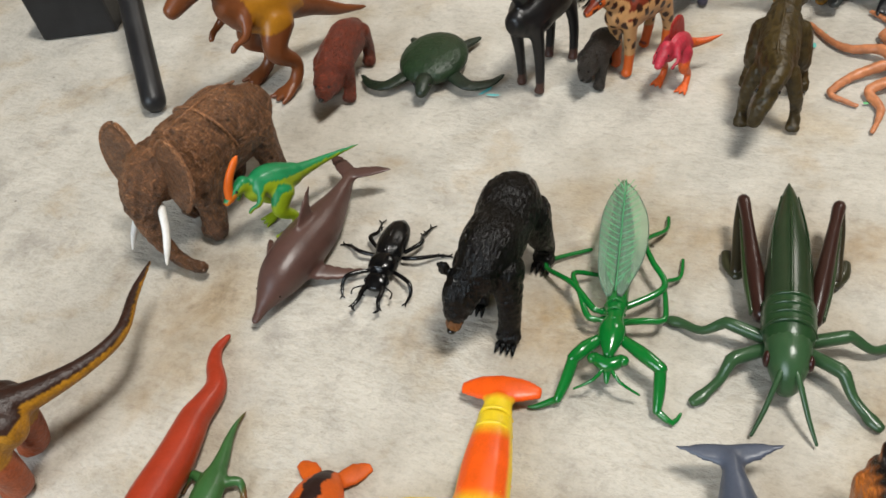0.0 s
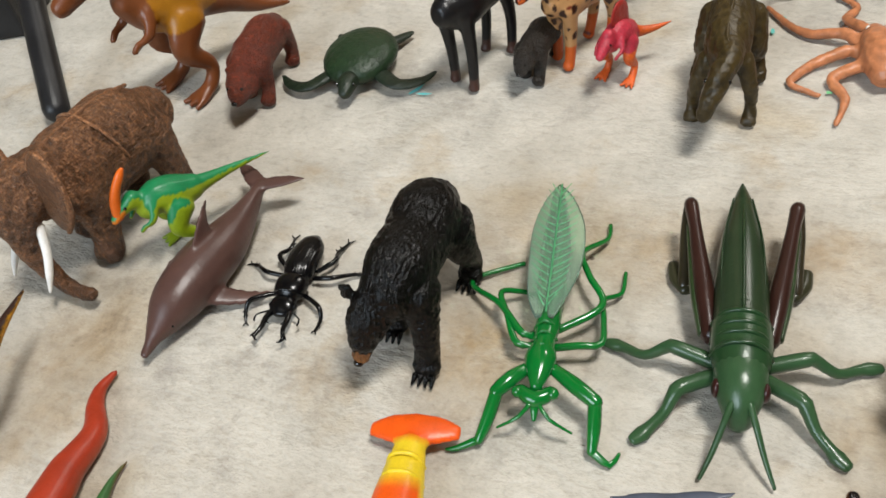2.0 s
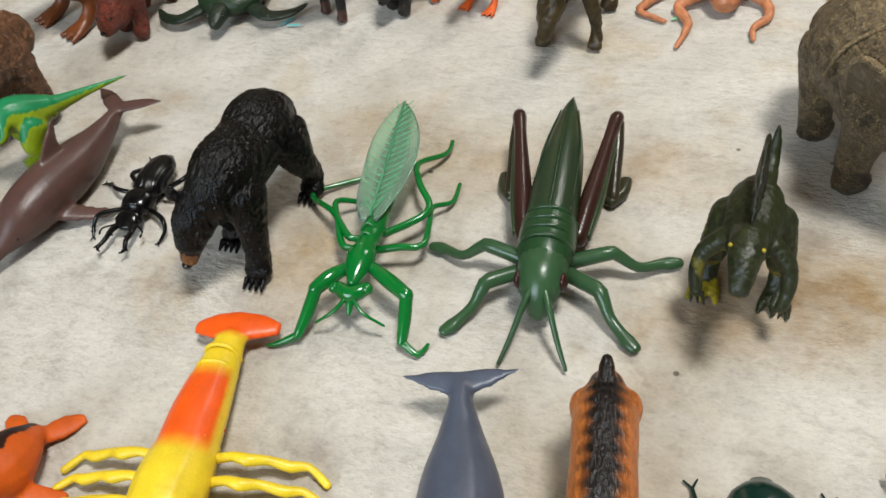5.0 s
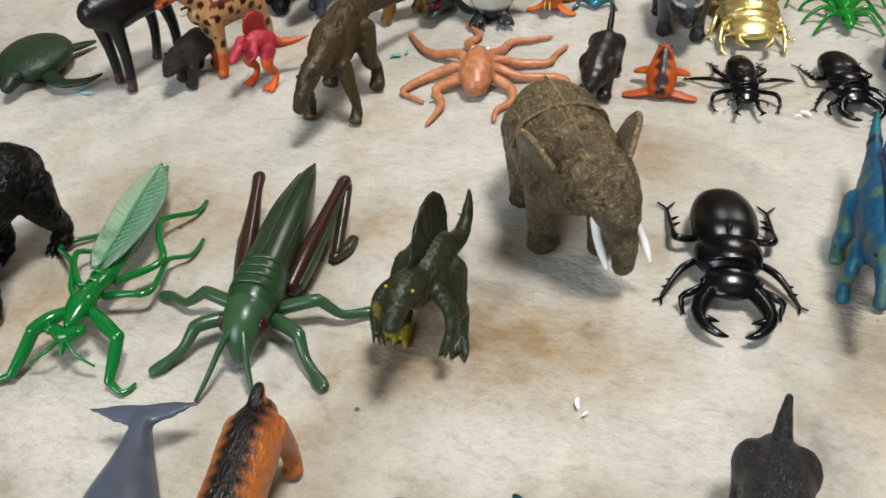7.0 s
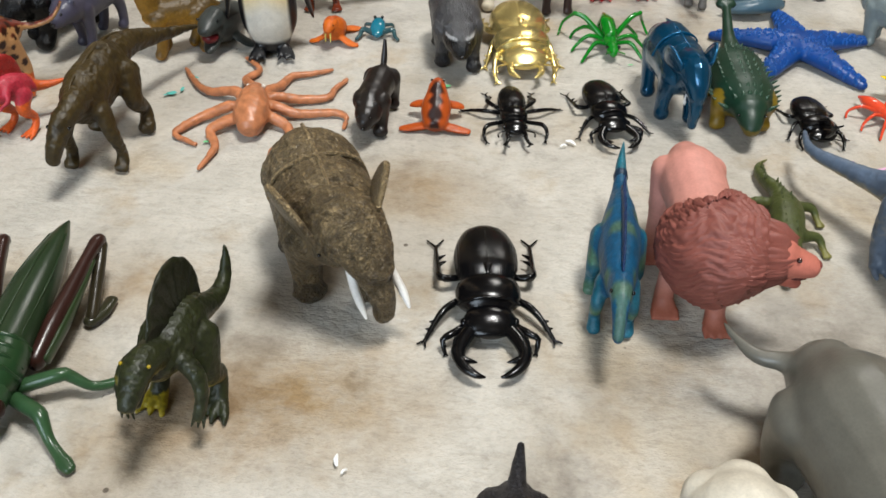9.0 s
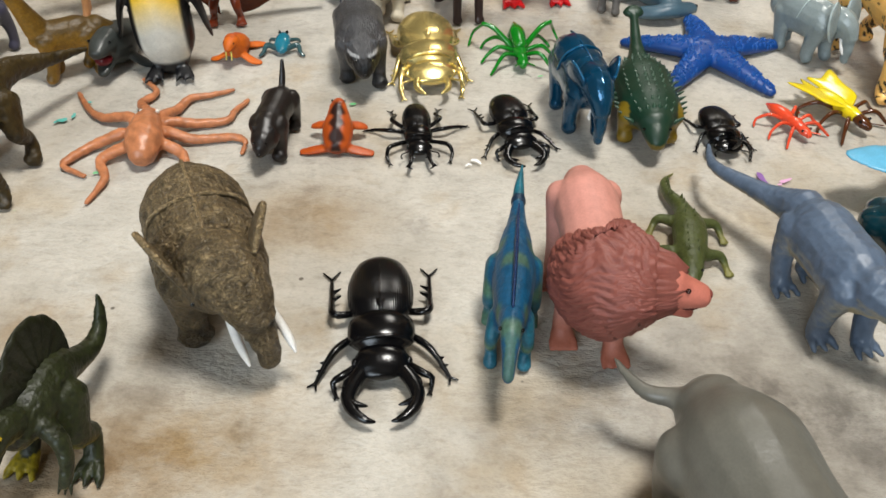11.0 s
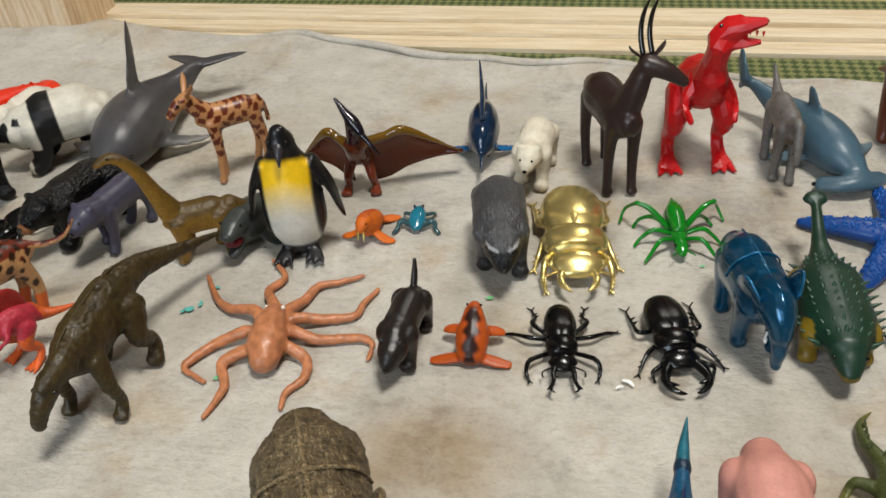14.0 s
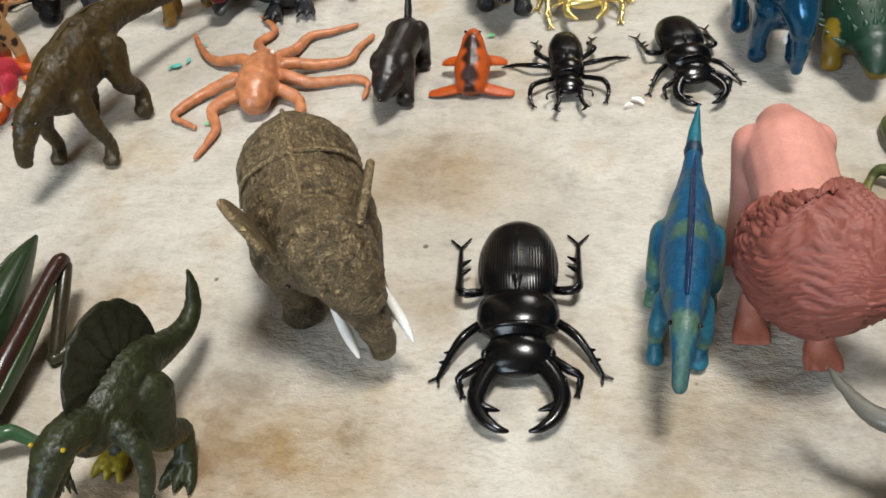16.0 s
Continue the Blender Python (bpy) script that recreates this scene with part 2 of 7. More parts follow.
            if self.relief:
                # moulded folds, locks or scales: depth, waves a unit along x, y and z, ridged or not
                depth, fx, fy, fz, ridged = self.relief
                push = np.array([noise.noise((x * fx, y * fy, z * fz)) for x, y, z in co])
                small = np.array([noise.noise((x * fx * 2.3 + 7, y * fy * 2.3, z * fz * 2.3)) for x, y, z in co])
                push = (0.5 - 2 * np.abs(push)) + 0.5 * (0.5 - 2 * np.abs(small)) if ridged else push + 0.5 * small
                # Dry-brushed crests lighter; hollows darker, as shade put into the paint
                crest = np.clip(1 + self.relief_tone * (push - 0.15), 0.35, 1.9)
                co = co + no * (depth * push)[:, None]
                skin.vertices.foreach_set("co", co.ravel())
                skin.update()
                skin.vertices.foreach_get("normal", no_flat := np.empty(n * 3))
                no = no_flat.reshape(-1, 3)
            keys = sorted({key for key, *_ in self.parts})
            near, who = np.full(n, 1e9), np.zeros(n, int)
            rgb = np.tile(np.array(self.color, float), (n, 1))
            for key, s, color in self.parts:
                best = np.full(n, 1e9)
                for a in s:
                    best = np.minimum(best, np.linalg.norm(co - a[:3], axis=1) / (0.5 * (a[3] + a[4])) - 0.02)
                won = best < near
                near[won], who[won] = best[won], keys.index(key)
                rgb[won] = color or self.color
            if self.paint:
                rgb = self.paint(co[:, 0], co[:, 1], co[:, 2], no, rgb)
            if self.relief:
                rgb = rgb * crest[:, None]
            polys = np.empty(len(skin.loops), int)
            skin.loops.foreach_get("vertex_index", polys)
            starts, totals = np.empty(len(skin.polygons), int), np.empty(len(skin.polygons), int)
            skin.polygons.foreach_get("loop_start", starts)
            skin.polygons.foreach_get("loop_total", totals)
            quads = [polys[a : a + b] for a, b in zip(starts, totals)]
            owner = np.array([who[q[0]] for q in quads])
            low = min(low, co[:, 2].min())
            for i, key in enumerate(keys):
                mine = [quads[j] for j in np.nonzero(owner == i)[0]]
                if not mine:
                    continue
                used = np.unique(np.concatenate(mine))
                back = np.zeros(n, int)
                back[used] = np.arange(len(used))
                mesh = bpy.data.meshes.new(key[0])
                mesh.from_pydata(co[used].tolist(), [], [back[q].tolist() for q in mine])
                if not self.facet:
                    mesh.shade_smooth()
                    mesh.normals_split_custom_set_from_vertices(no[used].tolist())
                layer = mesh.color_attributes.new("paint", "FLOAT_COLOR", "POINT")
                layer.data.foreach_set("color", np.c_[rgb[used], np.ones(len(used))].astype(np.float32).ravel())
                built.append((key[0], mesh, self.material, ""))
            bpy.data.objects.remove(tmp)
            bpy.data.meshes.remove(raw)
            bpy.data.meshes.remove(skin)
        self.soft.free()
        for item in self.keys:
            zs = np.empty(len(item[1].vertices) * 3)
            item[1].vertices.foreach_get("co", zs)
            low = min(low, zs[2::3].min())
            built.append(item)
        m = Matrix.Rotation(radians(self.lean), 4, "Y") if self.lean else Matrix()
        for name, mesh, material, label in built:
            mesh.transform(Matrix.Scale(k, 4) @ Matrix.Translation((0, 0, -low + lift)) @ m)
            mesh_object(name, mesh, self.root, material, label)
        self.root.matrix_basis = pose(*self.place, 0.0 - sink, 0, 0, self.heading)
        return self.root


# ---------- the room and its floor ----------
def simple_mesh(name, bm, material, label="", category="", kind="structure", parent=None, smooth=False):
    bmesh.ops.recalc_face_normals(bm, faces=bm.faces)
    mesh = bpy.data.meshes.new(name)
    bm.to_mesh(mesh)
    bm.free()
    if smooth:
        mesh.shade_smooth()
    mesh.materials.append(material)
    ob = new(name, mesh)
    ob.parent = parent
    return tagged(ob, label, category, "", kind)


def block(bm, x0, x1, y0, y1, z0, z1, bevel=0.0):
    g = bmesh.ops.create_cube(bm, size=1)
    bmesh.ops.transform(bm, matrix=Matrix.Translation(((x0 + x1) / 2, (y0 + y1) / 2, (z0 + z1) / 2)) @ Matrix.Diagonal((x1 - x0, y1 - y0, z1 - z0, 1)), verts=g["verts"])
    if bevel:
        edges = list({e for v in g["verts"] for e in v.link_edges})
        bmesh.ops.bevel(bm, geom=edges, offset=bevel, segments=2, affect="EDGES", profile=0.6)
    return bm


def straw_material():
    m, n, l, s, co = base_material("tatami_straw", 0.7)
    w = n.new("ShaderNodeTexWave")
    w.bands_direction = "Y"
    w.inputs["Scale"].default_value, w.inputs["Distortion"].default_value, w.inputs["Detail"].default_value = 160, 1.5, 2
    l.new(co, w.inputs["Vector"])
    col = mixed(n, l, "MULTIPLY", 0.5, ramp(n, l, noise_node(n, l, co, 25, 4, 0.6, (1, 12, 1)), [(0.3, C(190, 172, 122)), (0.7, C(214, 198, 150))]), w.outputs["Color"])
    l.new(col, s.inputs["Base Color"])
    bump(n, l, s, [(w.outputs["Fac"], 0.4, 0.001)])
    return m


def border_material():
    """Green woven tatami border with a small lozenge pattern."""
    m, n, l, s, co = base_material("green_woven_border", 0.75)
    mp = n.new("ShaderNodeMapping")
    mp.inputs["Rotation"].default_value = (0, 0, radians(45))
    mp.inputs["Scale"].default_value = (150, 150, 150)
    l.new(co, mp.inputs["Vector"])
    ch = n.new("ShaderNodeTexChecker")
    ch.inputs["Scale"].default_value = 1.0
    ch.inputs["Color1"].default_value, ch.inputs["Color2"].default_value = (*C(70, 84, 46), 1), (*C(132, 134, 84), 1)
    l.new(mp.outputs["Vector"], ch.inputs["Vector"])
    col = mixed(n, l, "MULTIPLY", 1.0, ch.outputs["Color"], ramp(n, l, noise_node(n, l, co, 500, 3), [(0.3, (0.6,) * 3), (0.7, (1,) * 3)]))
    l.new(col, s.inputs["Base Color"])
    bump(n, l, s, [(noise_node(n, l, co, 900, 2), 0.5, 0.001)])
    return m


def wood_material(name, light, dark, along="X"):
    m, n, l, s, co = base_material(name, 0.45)
    st = (1.5, 26, 26) if along == "X" else (26, 26, 1.5)
    g = noise_node(n, l, co, 9, 5, 0.6, st)
    f = noise_node(n, l, co, 60, 3, 0.6, st)
    col = mixed(n, l, "MULTIPLY", 0.4, ramp(n, l, g, [(0.35, dark), (0.6, light)]), ramp(n, l, f, [(0.3, (0.6,) * 3), (0.6, (1,) * 3)]))
    l.new(col, s.inputs["Base Color"])
    bump(n, l, s, [(f, 0.2, 0.001)])
    return m


def wall_material():
    m, n, l, s, co = base_material("plaster", 0.85)
    # Darker than cream plaster, to cut the fill light
    l.new(ramp(n, l, noise_node(n, l, co, 6, 5), [(0.3, C(120, 108, 92)), (0.7, C(138, 126, 108))]), s.inputs["Base Color"])
    bump(n, l, s, [(noise_node(n, l, co, 250, 4), 0.3, 0.002)])
    return m


# brown spills and grey dirt: x, y, half sizes, strength, tint
SPILL, DIRT = C(206, 176, 126), C(150, 146, 144)
STAINS = [
    (0.235, 0.478, 0.075, 0.050, 0.9, SPILL), (0.265, 0.640, 0.060, 0.035, 0.6, SPILL), (0.195, 0.470, 0.050, 0.045, 0.6, SPILL),
    (0.046, 0.525, 0.090, 0.050, 0.6, SPILL), (-0.005, 0.452, 0.055, 0.050, 0.8, SPILL), (0.140, 0.540, 0.060, 0.035, 0.5, SPILL),
    (-0.220, 0.400, 0.050, 0.070, 0.5, SPILL), (0.480, 0.530, 0.090, 0.070, 0.7, DIRT), (0.390, 0.505, 0.050, 0.030, 0.5, DIRT),
    (0.540, 0.500, 0.070, 0.060, 0.8, DIRT), (0.660, 0.700, 0.070, 0.080, 0.6, DIRT), (0.420, 0.870, 0.080, 0.050, 0.4, DIRT),
]


def blanket_material():
    """Cream fleece, felted with age, with brownish and grey stains and some coloured specks."""
    m, n, l, s, co = base_material("cream_fleece", 0.92)
    s.inputs["Sheen Weight"].default_value = 0.15
    warp = n.new("ShaderNodeTexNoise")
    warp.inputs["Scale"].default_value = 14
    l.new(co, warp.inputs["Vector"])
    bent = mixed(n, l, "ADD", 0.03, co, warp.outputs["Color"])
    col = ramp(n, l, noise_node(n, l, co, 30, 5, 0.65), [(0.3, C(172, 166, 155)), (0.7, C(194, 188, 177))])
    stain = ramp(n, l, noise_node(n, l, bent, 8.5, 4, 0.55), [(0.54, (0, 0, 0)), (0.70, (0.6,) * 3)])
    col = mixed(n, l, "MULTIPLY", stain, col, C(226, 204, 164))
    tan = ramp(n, l, noise_node(n, l, bent, 23, 4, 0.6), [(0.56, (0, 0, 0)), (0.74, (0.5,) * 3)])
    col = mixed(n, l, "MULTIPLY", tan, col, C(220, 194, 152))
    for x, y, rx, ry, strength, tint in STAINS:
        mp = n.new("ShaderNodeMapping")
        mp.inputs["Location"].default_value = (-x / rx - 0.5 * 0.03 / rx, -y / ry - 0.5 * 0.03 / ry, 0)
        mp.inputs["Scale"].default_value = (1 / rx, 1 / ry, 0)
        l.new(bent, mp.inputs["Vector"])
        far = n.new("ShaderNodeVectorMath")
        far.operation = "LENGTH"
        l.new(mp.outputs["Vector"], far.inputs[0])
        spread = ramp(n, l, far.outputs["Value"], [(0.15, (strength,) * 3), (1.0, (0, 0, 0))])
        patchy = ramp(n, l, noise_node(n, l, bent, 60, 4, 0.65), [(0.3, (0.45,) * 3), (0.6, (1, 1, 1))])
        col = mixed(n, l, "MULTIPLY", mixed(n, l, "MULTIPLY", 1.0, spread, patchy), col, tint)
    grey = ramp(n, l, noise_node(n, l, bent, 15, 6, 0.75), [(0.55, (0, 0, 0)), (0.74, (0.75,) * 3)])
    col = mixed(n, l, "MULTIPLY", grey, col, C(182, 178, 178))
    # Hollows between tufts and fibres darkened in the colour, as their fine shadows
    tuft = noise_node(n, l, co, 170, 4, 0.62, (0.8, 1.3, 1))
    col = mixed(n, l, "MULTIPLY", 0.45, col, ramp(n, l, tuft, [(0.3, (0.66, 0.64, 0.62)), (0.5, (1,) * 3)]))
    fibre = noise_node(n, l, co, 620, 3, 0.65, (0.8, 1.3, 1))
    col = mixed(n, l, "MULTIPLY", 0.3, col, ramp(n, l, fibre, [(0.34, (0.66,) * 3), (0.55, (1,) * 3)]))
    v = n.new("ShaderNodeTexVoronoi")
    v.inputs["Scale"].default_value = 30
    l.new(co, v.inputs["Vector"])
    speck = ramp(n, l, v.outputs["Distance"], [(0.03, (1, 1, 1)), (0.045, (0, 0, 0))])
    pick = ramp(n, l, v.outputs["Color"], [(0.55, (0, 0, 0)), (0.56, (0.8,) * 3)])
    col = mixed(n, l, "MIX", mixed(n, l, "MULTIPLY", 1.0, speck, pick), col, C(70, 60, 50))
    l.new(col, s.inputs["Base Color"])
    bump(n, l, s, [(tuft, 0.6, 0.0035), (fibre, 0.35, 0.001)])
    return m


STRAW, BORDER, PLASTER = straw_material(), border_material(), wall_material()
PINE = wood_material("pale_planed_wood", C(228, 212, 184), C(208, 186, 150))
POSTWOOD = wood_material("worn_post_wood", C(222, 200, 170), C(196, 166, 130), "Z")
BROWNWOOD = wood_material("darker_brown_wood", C(150, 122, 96), C(112, 88, 68), "Z")
FLEECE = blanket_material()

bm = bmesh.new()
block(bm, -2.2, 2.4, -2.2, 3.2, -0.06, -0.012)
simple_mesh("floor", bm, STRAW, "straw tatami floor matting", "floor")
for y0, y1 in ((1.060, 1.121), (1.229, 1.262)):
    bm = bmesh.new()
    block(bm, -2.2, 2.4, y0, y1, -0.014, -0.006, 0.001)
    simple_mesh("trim", bm, BORDER, "green woven border of the tatami mat", "mat border")
# sliding-door sill with its grooves
sill = tagged(new("door_sill"), "pale wooden sliding-door sill with two grooves", "door sill", "", "structure")
for n_, (y0, y1, z) in enumerate(((1.122, 1.140, -0.002), (1.140, 1.160, -0.007), (1.160, 1.174, -0.002), (1.174, 1.194, -0.007), (1.194, 1.228, -0.002))):
    bm = bmesh.new()
    block(bm, -2.2, 2.4, y0 + 0.0004, y1 - 0.0004, -0.04, z, 0.0008)
    simple_mesh("groove" if n_ % 2 else "ridge", bm, PINE, parent=sill, kind="")
# posts at both ends of the sill
bm = bmesh.new()
block(bm, 0.725, 0.775, 1.126, 1.205, -0.01, 0.9, 0.004)
simple_mesh("door_post", bm, POSTWOOD, "pale wooden door post standing on the sill", "door post")
# Brown block for the darker right face beside the pale post
bm = bmesh.new()
block(bm, 0.776, 1.9, 1.150, 1.19, -0.008, 0.5, 0.004)
simple_mesh("door_panel", bm, BROWNWOOD, "brown wooden panel beside the pale post", "door panel")
bm = bmesh.new()
block(bm, -0.335, -0.24, 1.13, 1.22, -0.01, 1.9, 0.004)
simple_mesh("door_post", bm, POSTWOOD, "beige door post standing at the sill's end", "door post")
bm = bmesh.new()
block(bm, -2.1, -0.336, 1.15, 1.19, -0.01, 1.9, 0.003)
simple_mesh("door_panel", bm, PLASTER, "plain cream sliding-door panel", "door panel")
# unseen walls and ceiling, added to close the room and hold its light
for name, box in (("wall_north", (-2.2, 2.4, 3.2, 3.3)), ("wall_west", (-2.3, -2.2, -2.3, 3.3)), ("wall_east", (2.4, 2.5, -2.3, 3.3))):
    bm = bmesh.new()
    block(bm, *box, -0.06, 2.4)
    simple_mesh(name, bm, PLASTER, "plain dull plaster wall, unseen, closing the room", "wall")
# The window opening is assumed, to let daylight in from behind the camera
bm = bmesh.new()
for x0, x1, z0, z1 in ((-2.2, -1.6, -0.06, 2.4), (0.2, 2.4, -0.06, 2.4), (-1.6, 0.2, -0.06, 0.7), (-1.6, 0.2, 2.25, 2.4)):
    block(bm, x0, x1, -2.3, -2.2, z0, z1)
simple_mesh("wall_south", bm, PLASTER, "plain dull plaster wall, unseen, with an added window opening", "wall")
bm = bmesh.new()
block(bm, -2.3, 2.5, -2.3, 3.3, 2.4, 2.45)
simple_mesh("ceiling", bm, PLASTER, "plain dull ceiling, unseen, closing the room", "ceiling")


def edge_y(x):
    """The blanket's far edge."""
    base = 1.10 - 0.055 * max(0.0, min(1.0, (x - 0.12) / 0.45))
    if x < 0.12:
        base += 0.03 * min(1, (0.12 - x) / 0.1)
    if x > 0.6:
        base += 0.10 * min(1, (x - 0.6) / 0.2)
    return base + 0.006 * math.sin(x * 23) + 0.003 * math.sin(x * 61 + 1)


def blanket():
    bm = bmesh.new()
    nx, ny, x0, x1, y0 = 230, 150, -0.95, 1.25, -0.35
    top = []
    for i in range(nx + 1):
        x = x0 + (x1 - x0) * i / nx
        e = edge_y(x)
        col = []
        for j in range(ny + 1):
            u = j / ny
            y = y0 + (e - y0) * (1 - (1 - u) ** 1.35)
            far = max(0.0, 1 - (e - y) / 0.07)
            z = 0.0006 * noise.noise((x * 14, y * 14, 0)) - 0.0007
            z += far * far * (0.005 + 0.008 * noise.noise((x * 9, y * 5, 3)))
            right = max(0.0, min(1, (x - 0.66) / 0.1)) * max(0.0, min(1, (y - 0.98) / 0.08))
            z += right * (0.018 + 0.022 * noise.noise((x * 16, y * 16, 5)))
            left = max(0.0, min(1, (0.02 - x) / 0.2)) * max(0.0, min(1, (y - 1.07) / 0.04))
            z += left * (0.006 + 0.006 * noise.noise((x * 22, y * 30, 7)))
            col.append(bm.verts.new((x, y, z)))
        top.append(col)
    for a, b in zip(top, top[1:]):
        for j in range(ny):
            bm.faces.new((a[j], b[j], b[j + 1], a[j + 1]))
    rim = [c[-1] for c in top]
    lower = [bm.verts.new((v.co.x, v.co.y + 0.003, -0.008)) for v in rim]
    mid = [bm.verts.new((v.co.x, v.co.y + 0.005, (v.co.z - 0.008) / 2)) for v in rim]
    for a, b in ((rim, mid), (mid, lower)):
        for k in range(len(a) - 1):
            bm.faces.new((a[k], a[k + 1], b[k + 1], b[k]))
    hem = []
    for k in range(71):
        x = -0.2 + 1.1 * k / 70
        hem.append((x, edge_y(x) + 0.001, 0.0035 + 0.003 * noise.noise((x * 9, 1, 3)), 0.0042 + 0.0016 * noise.noise((x * 31, 2, 0)), 0.0036 + 0.0014 * noise.noise((x * 27, 5, 0))))
    sweep(bm, hem, side=(0, 1, 0), segs=10, step=0.006)
    ob = simple_mesh("blanket", bm, FLEECE, "worn cream fleece blanket with stains, spread on the floor", "blanket", "structure", smooth=True)
    return ob


blanket()


def ink_mark(label, spots, rgb, z=0.0012):
    """Felt-pen ink soaked into the fleece: small uneven patches."""
    m, n, l, s, co = base_material("felt_pen_ink", 0.9)
    l.new(ramp(n, l, noise_node(n, l, co, 500, 4), [(0.3, rgb), (0.7, tuple(c * 0.8 + 0.12 for c in rgb))]), s.inputs["Base Color"])
    rng = random.Random(len(spots))
    for x, y, rx, ry, turn in spots:
        bm = bmesh.new()
        ring = []
        for k in range(14):
            a = 2 * math.pi * k / 14
            r = rng.uniform(0.65, 1.1)
            px, py = rx * r * math.cos(a), ry * r * math.sin(a)
            ring.append(bm.verts.new((x + px * math.cos(turn) - py * math.sin(turn), y + px * math.sin(turn) + py * math.cos(turn), z)))
        bm.faces.new(ring)
        simple_mesh("ink_mark", bm, m, label, "ink mark", "")["group"] = "ink marks"


ink_mark("purple felt-pen mark on the blanket", [(0.5305, 0.690, 0.0022, 0.0075, 0.25)], C(120, 60, 150))
ink_mark("faint pink felt-pen smudge on the blanket", [(0.544, 0.6885, 0.005, 0.0016, 0.5), (0.5395, 0.6845, 0.002, 0.001, 0.2)], C(214, 160, 200))
ink_mark("teal felt-pen marks on the blanket", [(0.0865, 0.7221, 0.004, 0.003, 0.4), (0.0915, 0.7275, 0.0014, 0.0032, 0.2), (0.083, 0.7195, 0.002, 0.0012, 0.9), (0.0955, 0.744, 0.003, 0.0012, 0.1)], C(70, 170, 160))
ink_mark("teal felt-pen stroke on the blanket", [(-0.118, 0.637, 0.0016, 0.008, -0.5), (-0.112, 0.633, 0.006, 0.0012, 0.1)], C(90, 190, 190))
ink_mark("small green felt-pen dots on the blanket", [(0.272, 0.7545, 0.003, 0.0016, 0.2), (0.128, 0.668, 0.002, 0.0014, 0.2), (0.40, 0.80, 0.002, 0.001, 0.3)], C(90, 180, 110))


def paper_scrap(x, y, size, turn):
    m, n, l, s, co = base_material("white_paper", 0.8)
    l.new(ramp(n, l, noise_node(n, l, co, 300, 3), [(0.3, C(225, 225, 222)), (0.7, C(244, 244, 242))]), s.inputs["Base Color"])
    bm = bmesh.new()
    sweep(bm, [(-size, 0, 0.0016, size * 0.25, size * 0.2), (0, size * 0.15, 0.0024, size * 0.4, size * 0.22), (size, 0, 0.0016, size * 0.2, size * 0.15)], segs=6, step=0.002)
    ob = simple_mesh("paper_scrap", bm, m, "tiny crumpled white paper scrap on the blanket", "paper scrap", "")
    ob["group"] = "paper scraps"
    ob.matrix_basis = pose(x, y, 0.0002, 0, 0, turn)


for x, y, size, turn in ((0.3565, 0.694, 0.0032, -30), (0.258, 0.447, 0.0026, 100), (0.352, 0.690, 0.0018, 20), (0.262, 0.442, 0.0012, 50)):
    paper_scrap(x, y, size, turn)


# ---------- kinds of toys ----------
def torso(f, L, top, wid, hh, color=None, rear=0.75, front=0.75, sag=0.0):
    z = top - hh
    f.chain("body", [(-L * 0.5, 0, z - hh * 0.05, wid * 0.62 * rear / 0.75, hh * 0.62 * rear / 0.75), (-L * 0.28, 0, z, wid * rear / 0.75, hh * rear / 0.75), (0, 0, z - sag, wid, hh), (L * 0.28, 0, z, wid * front / 0.75, hh * front / 0.75), (L * 0.5, 0, z + hh * 0.1, wid * 0.62, hh * 0.62)], color, segs=16)
    return z


def four_legs(f, L, y, top, r, foot=None, color=None, front_bend=-0.15, hind_bend=-0.3, spread=0.0, step=0.0, toe=0.5, toes=0):
    for x, b in ((L * 0.36, front_bend), (-L * 0.36, hind_bend)):
        for sgn in (1, -1):
            xx = x + step * sgn * (1 if x > 0 else -1)
            ff = foot or r * 1.2
            f.chain("leg", [(x, y * sgn, top, r * 1.35, r * 1.7), (x * 0.5 + xx * 0.5 + b, (y + spread * 0.4) * sgn, top * 0.5, r, r * 1.1), (xx, (y + spread) * sgn, ff * 0.7, r * 0.9, r * 0.95), (xx + toe * ff, (y + spread) * sgn, ff * 0.42, ff * 0.95, ff * 0.75)], color, own=True)
            for q in range(toes):
                w = (q - (toes - 1) / 2) * 1.5 * ff / max(1, toes - 1)
                f.chain("toe", [(xx + (toe + 0.5) * ff, (y + spread) * sgn + w, ff * 0.4, ff * 0.3, ff * 0.36), (xx + (toe + 1.25) * ff, (y + spread) * sgn + w * 1.15, ff * 0.24, ff * 0.2, ff * 0.22)], color, own=True)


def elephant_ear(f, at, back, up, skin, k=1.0):
    """Two leaf-shaped ears in the plane of back and up, each with a pale worn rim."""
    u, v = Vector(back).normalized(), Vector(up)
    v = (v - u * v.dot(u)).normalized()
    m = Matrix.Translation(at) @ Matrix((u, v, u.cross(v))).transposed().to_4x4()
    o = [(-0.2, 1.2), (0.5, 2.1), (1.3, 2.35), (2.2, 1.6), (2.55, 0.4), (2.2, -0.9), (1.3, -1.9), (0.4, -1.6), (-0.3, -0.6)]
    o = [(x * k, y * k) for x, y in o]
    f.sheet("ear", o, 0.42, None, m, mirror=True)
    rim = [m @ Vector((x, y, 0)) for x, y in o[:7]]
    pale = tuple(min(1, c * 1.5) for c in skin)
    f.hard("ear_rim", [(*p, 0.15) for p in rim], pale, True, segs=8)


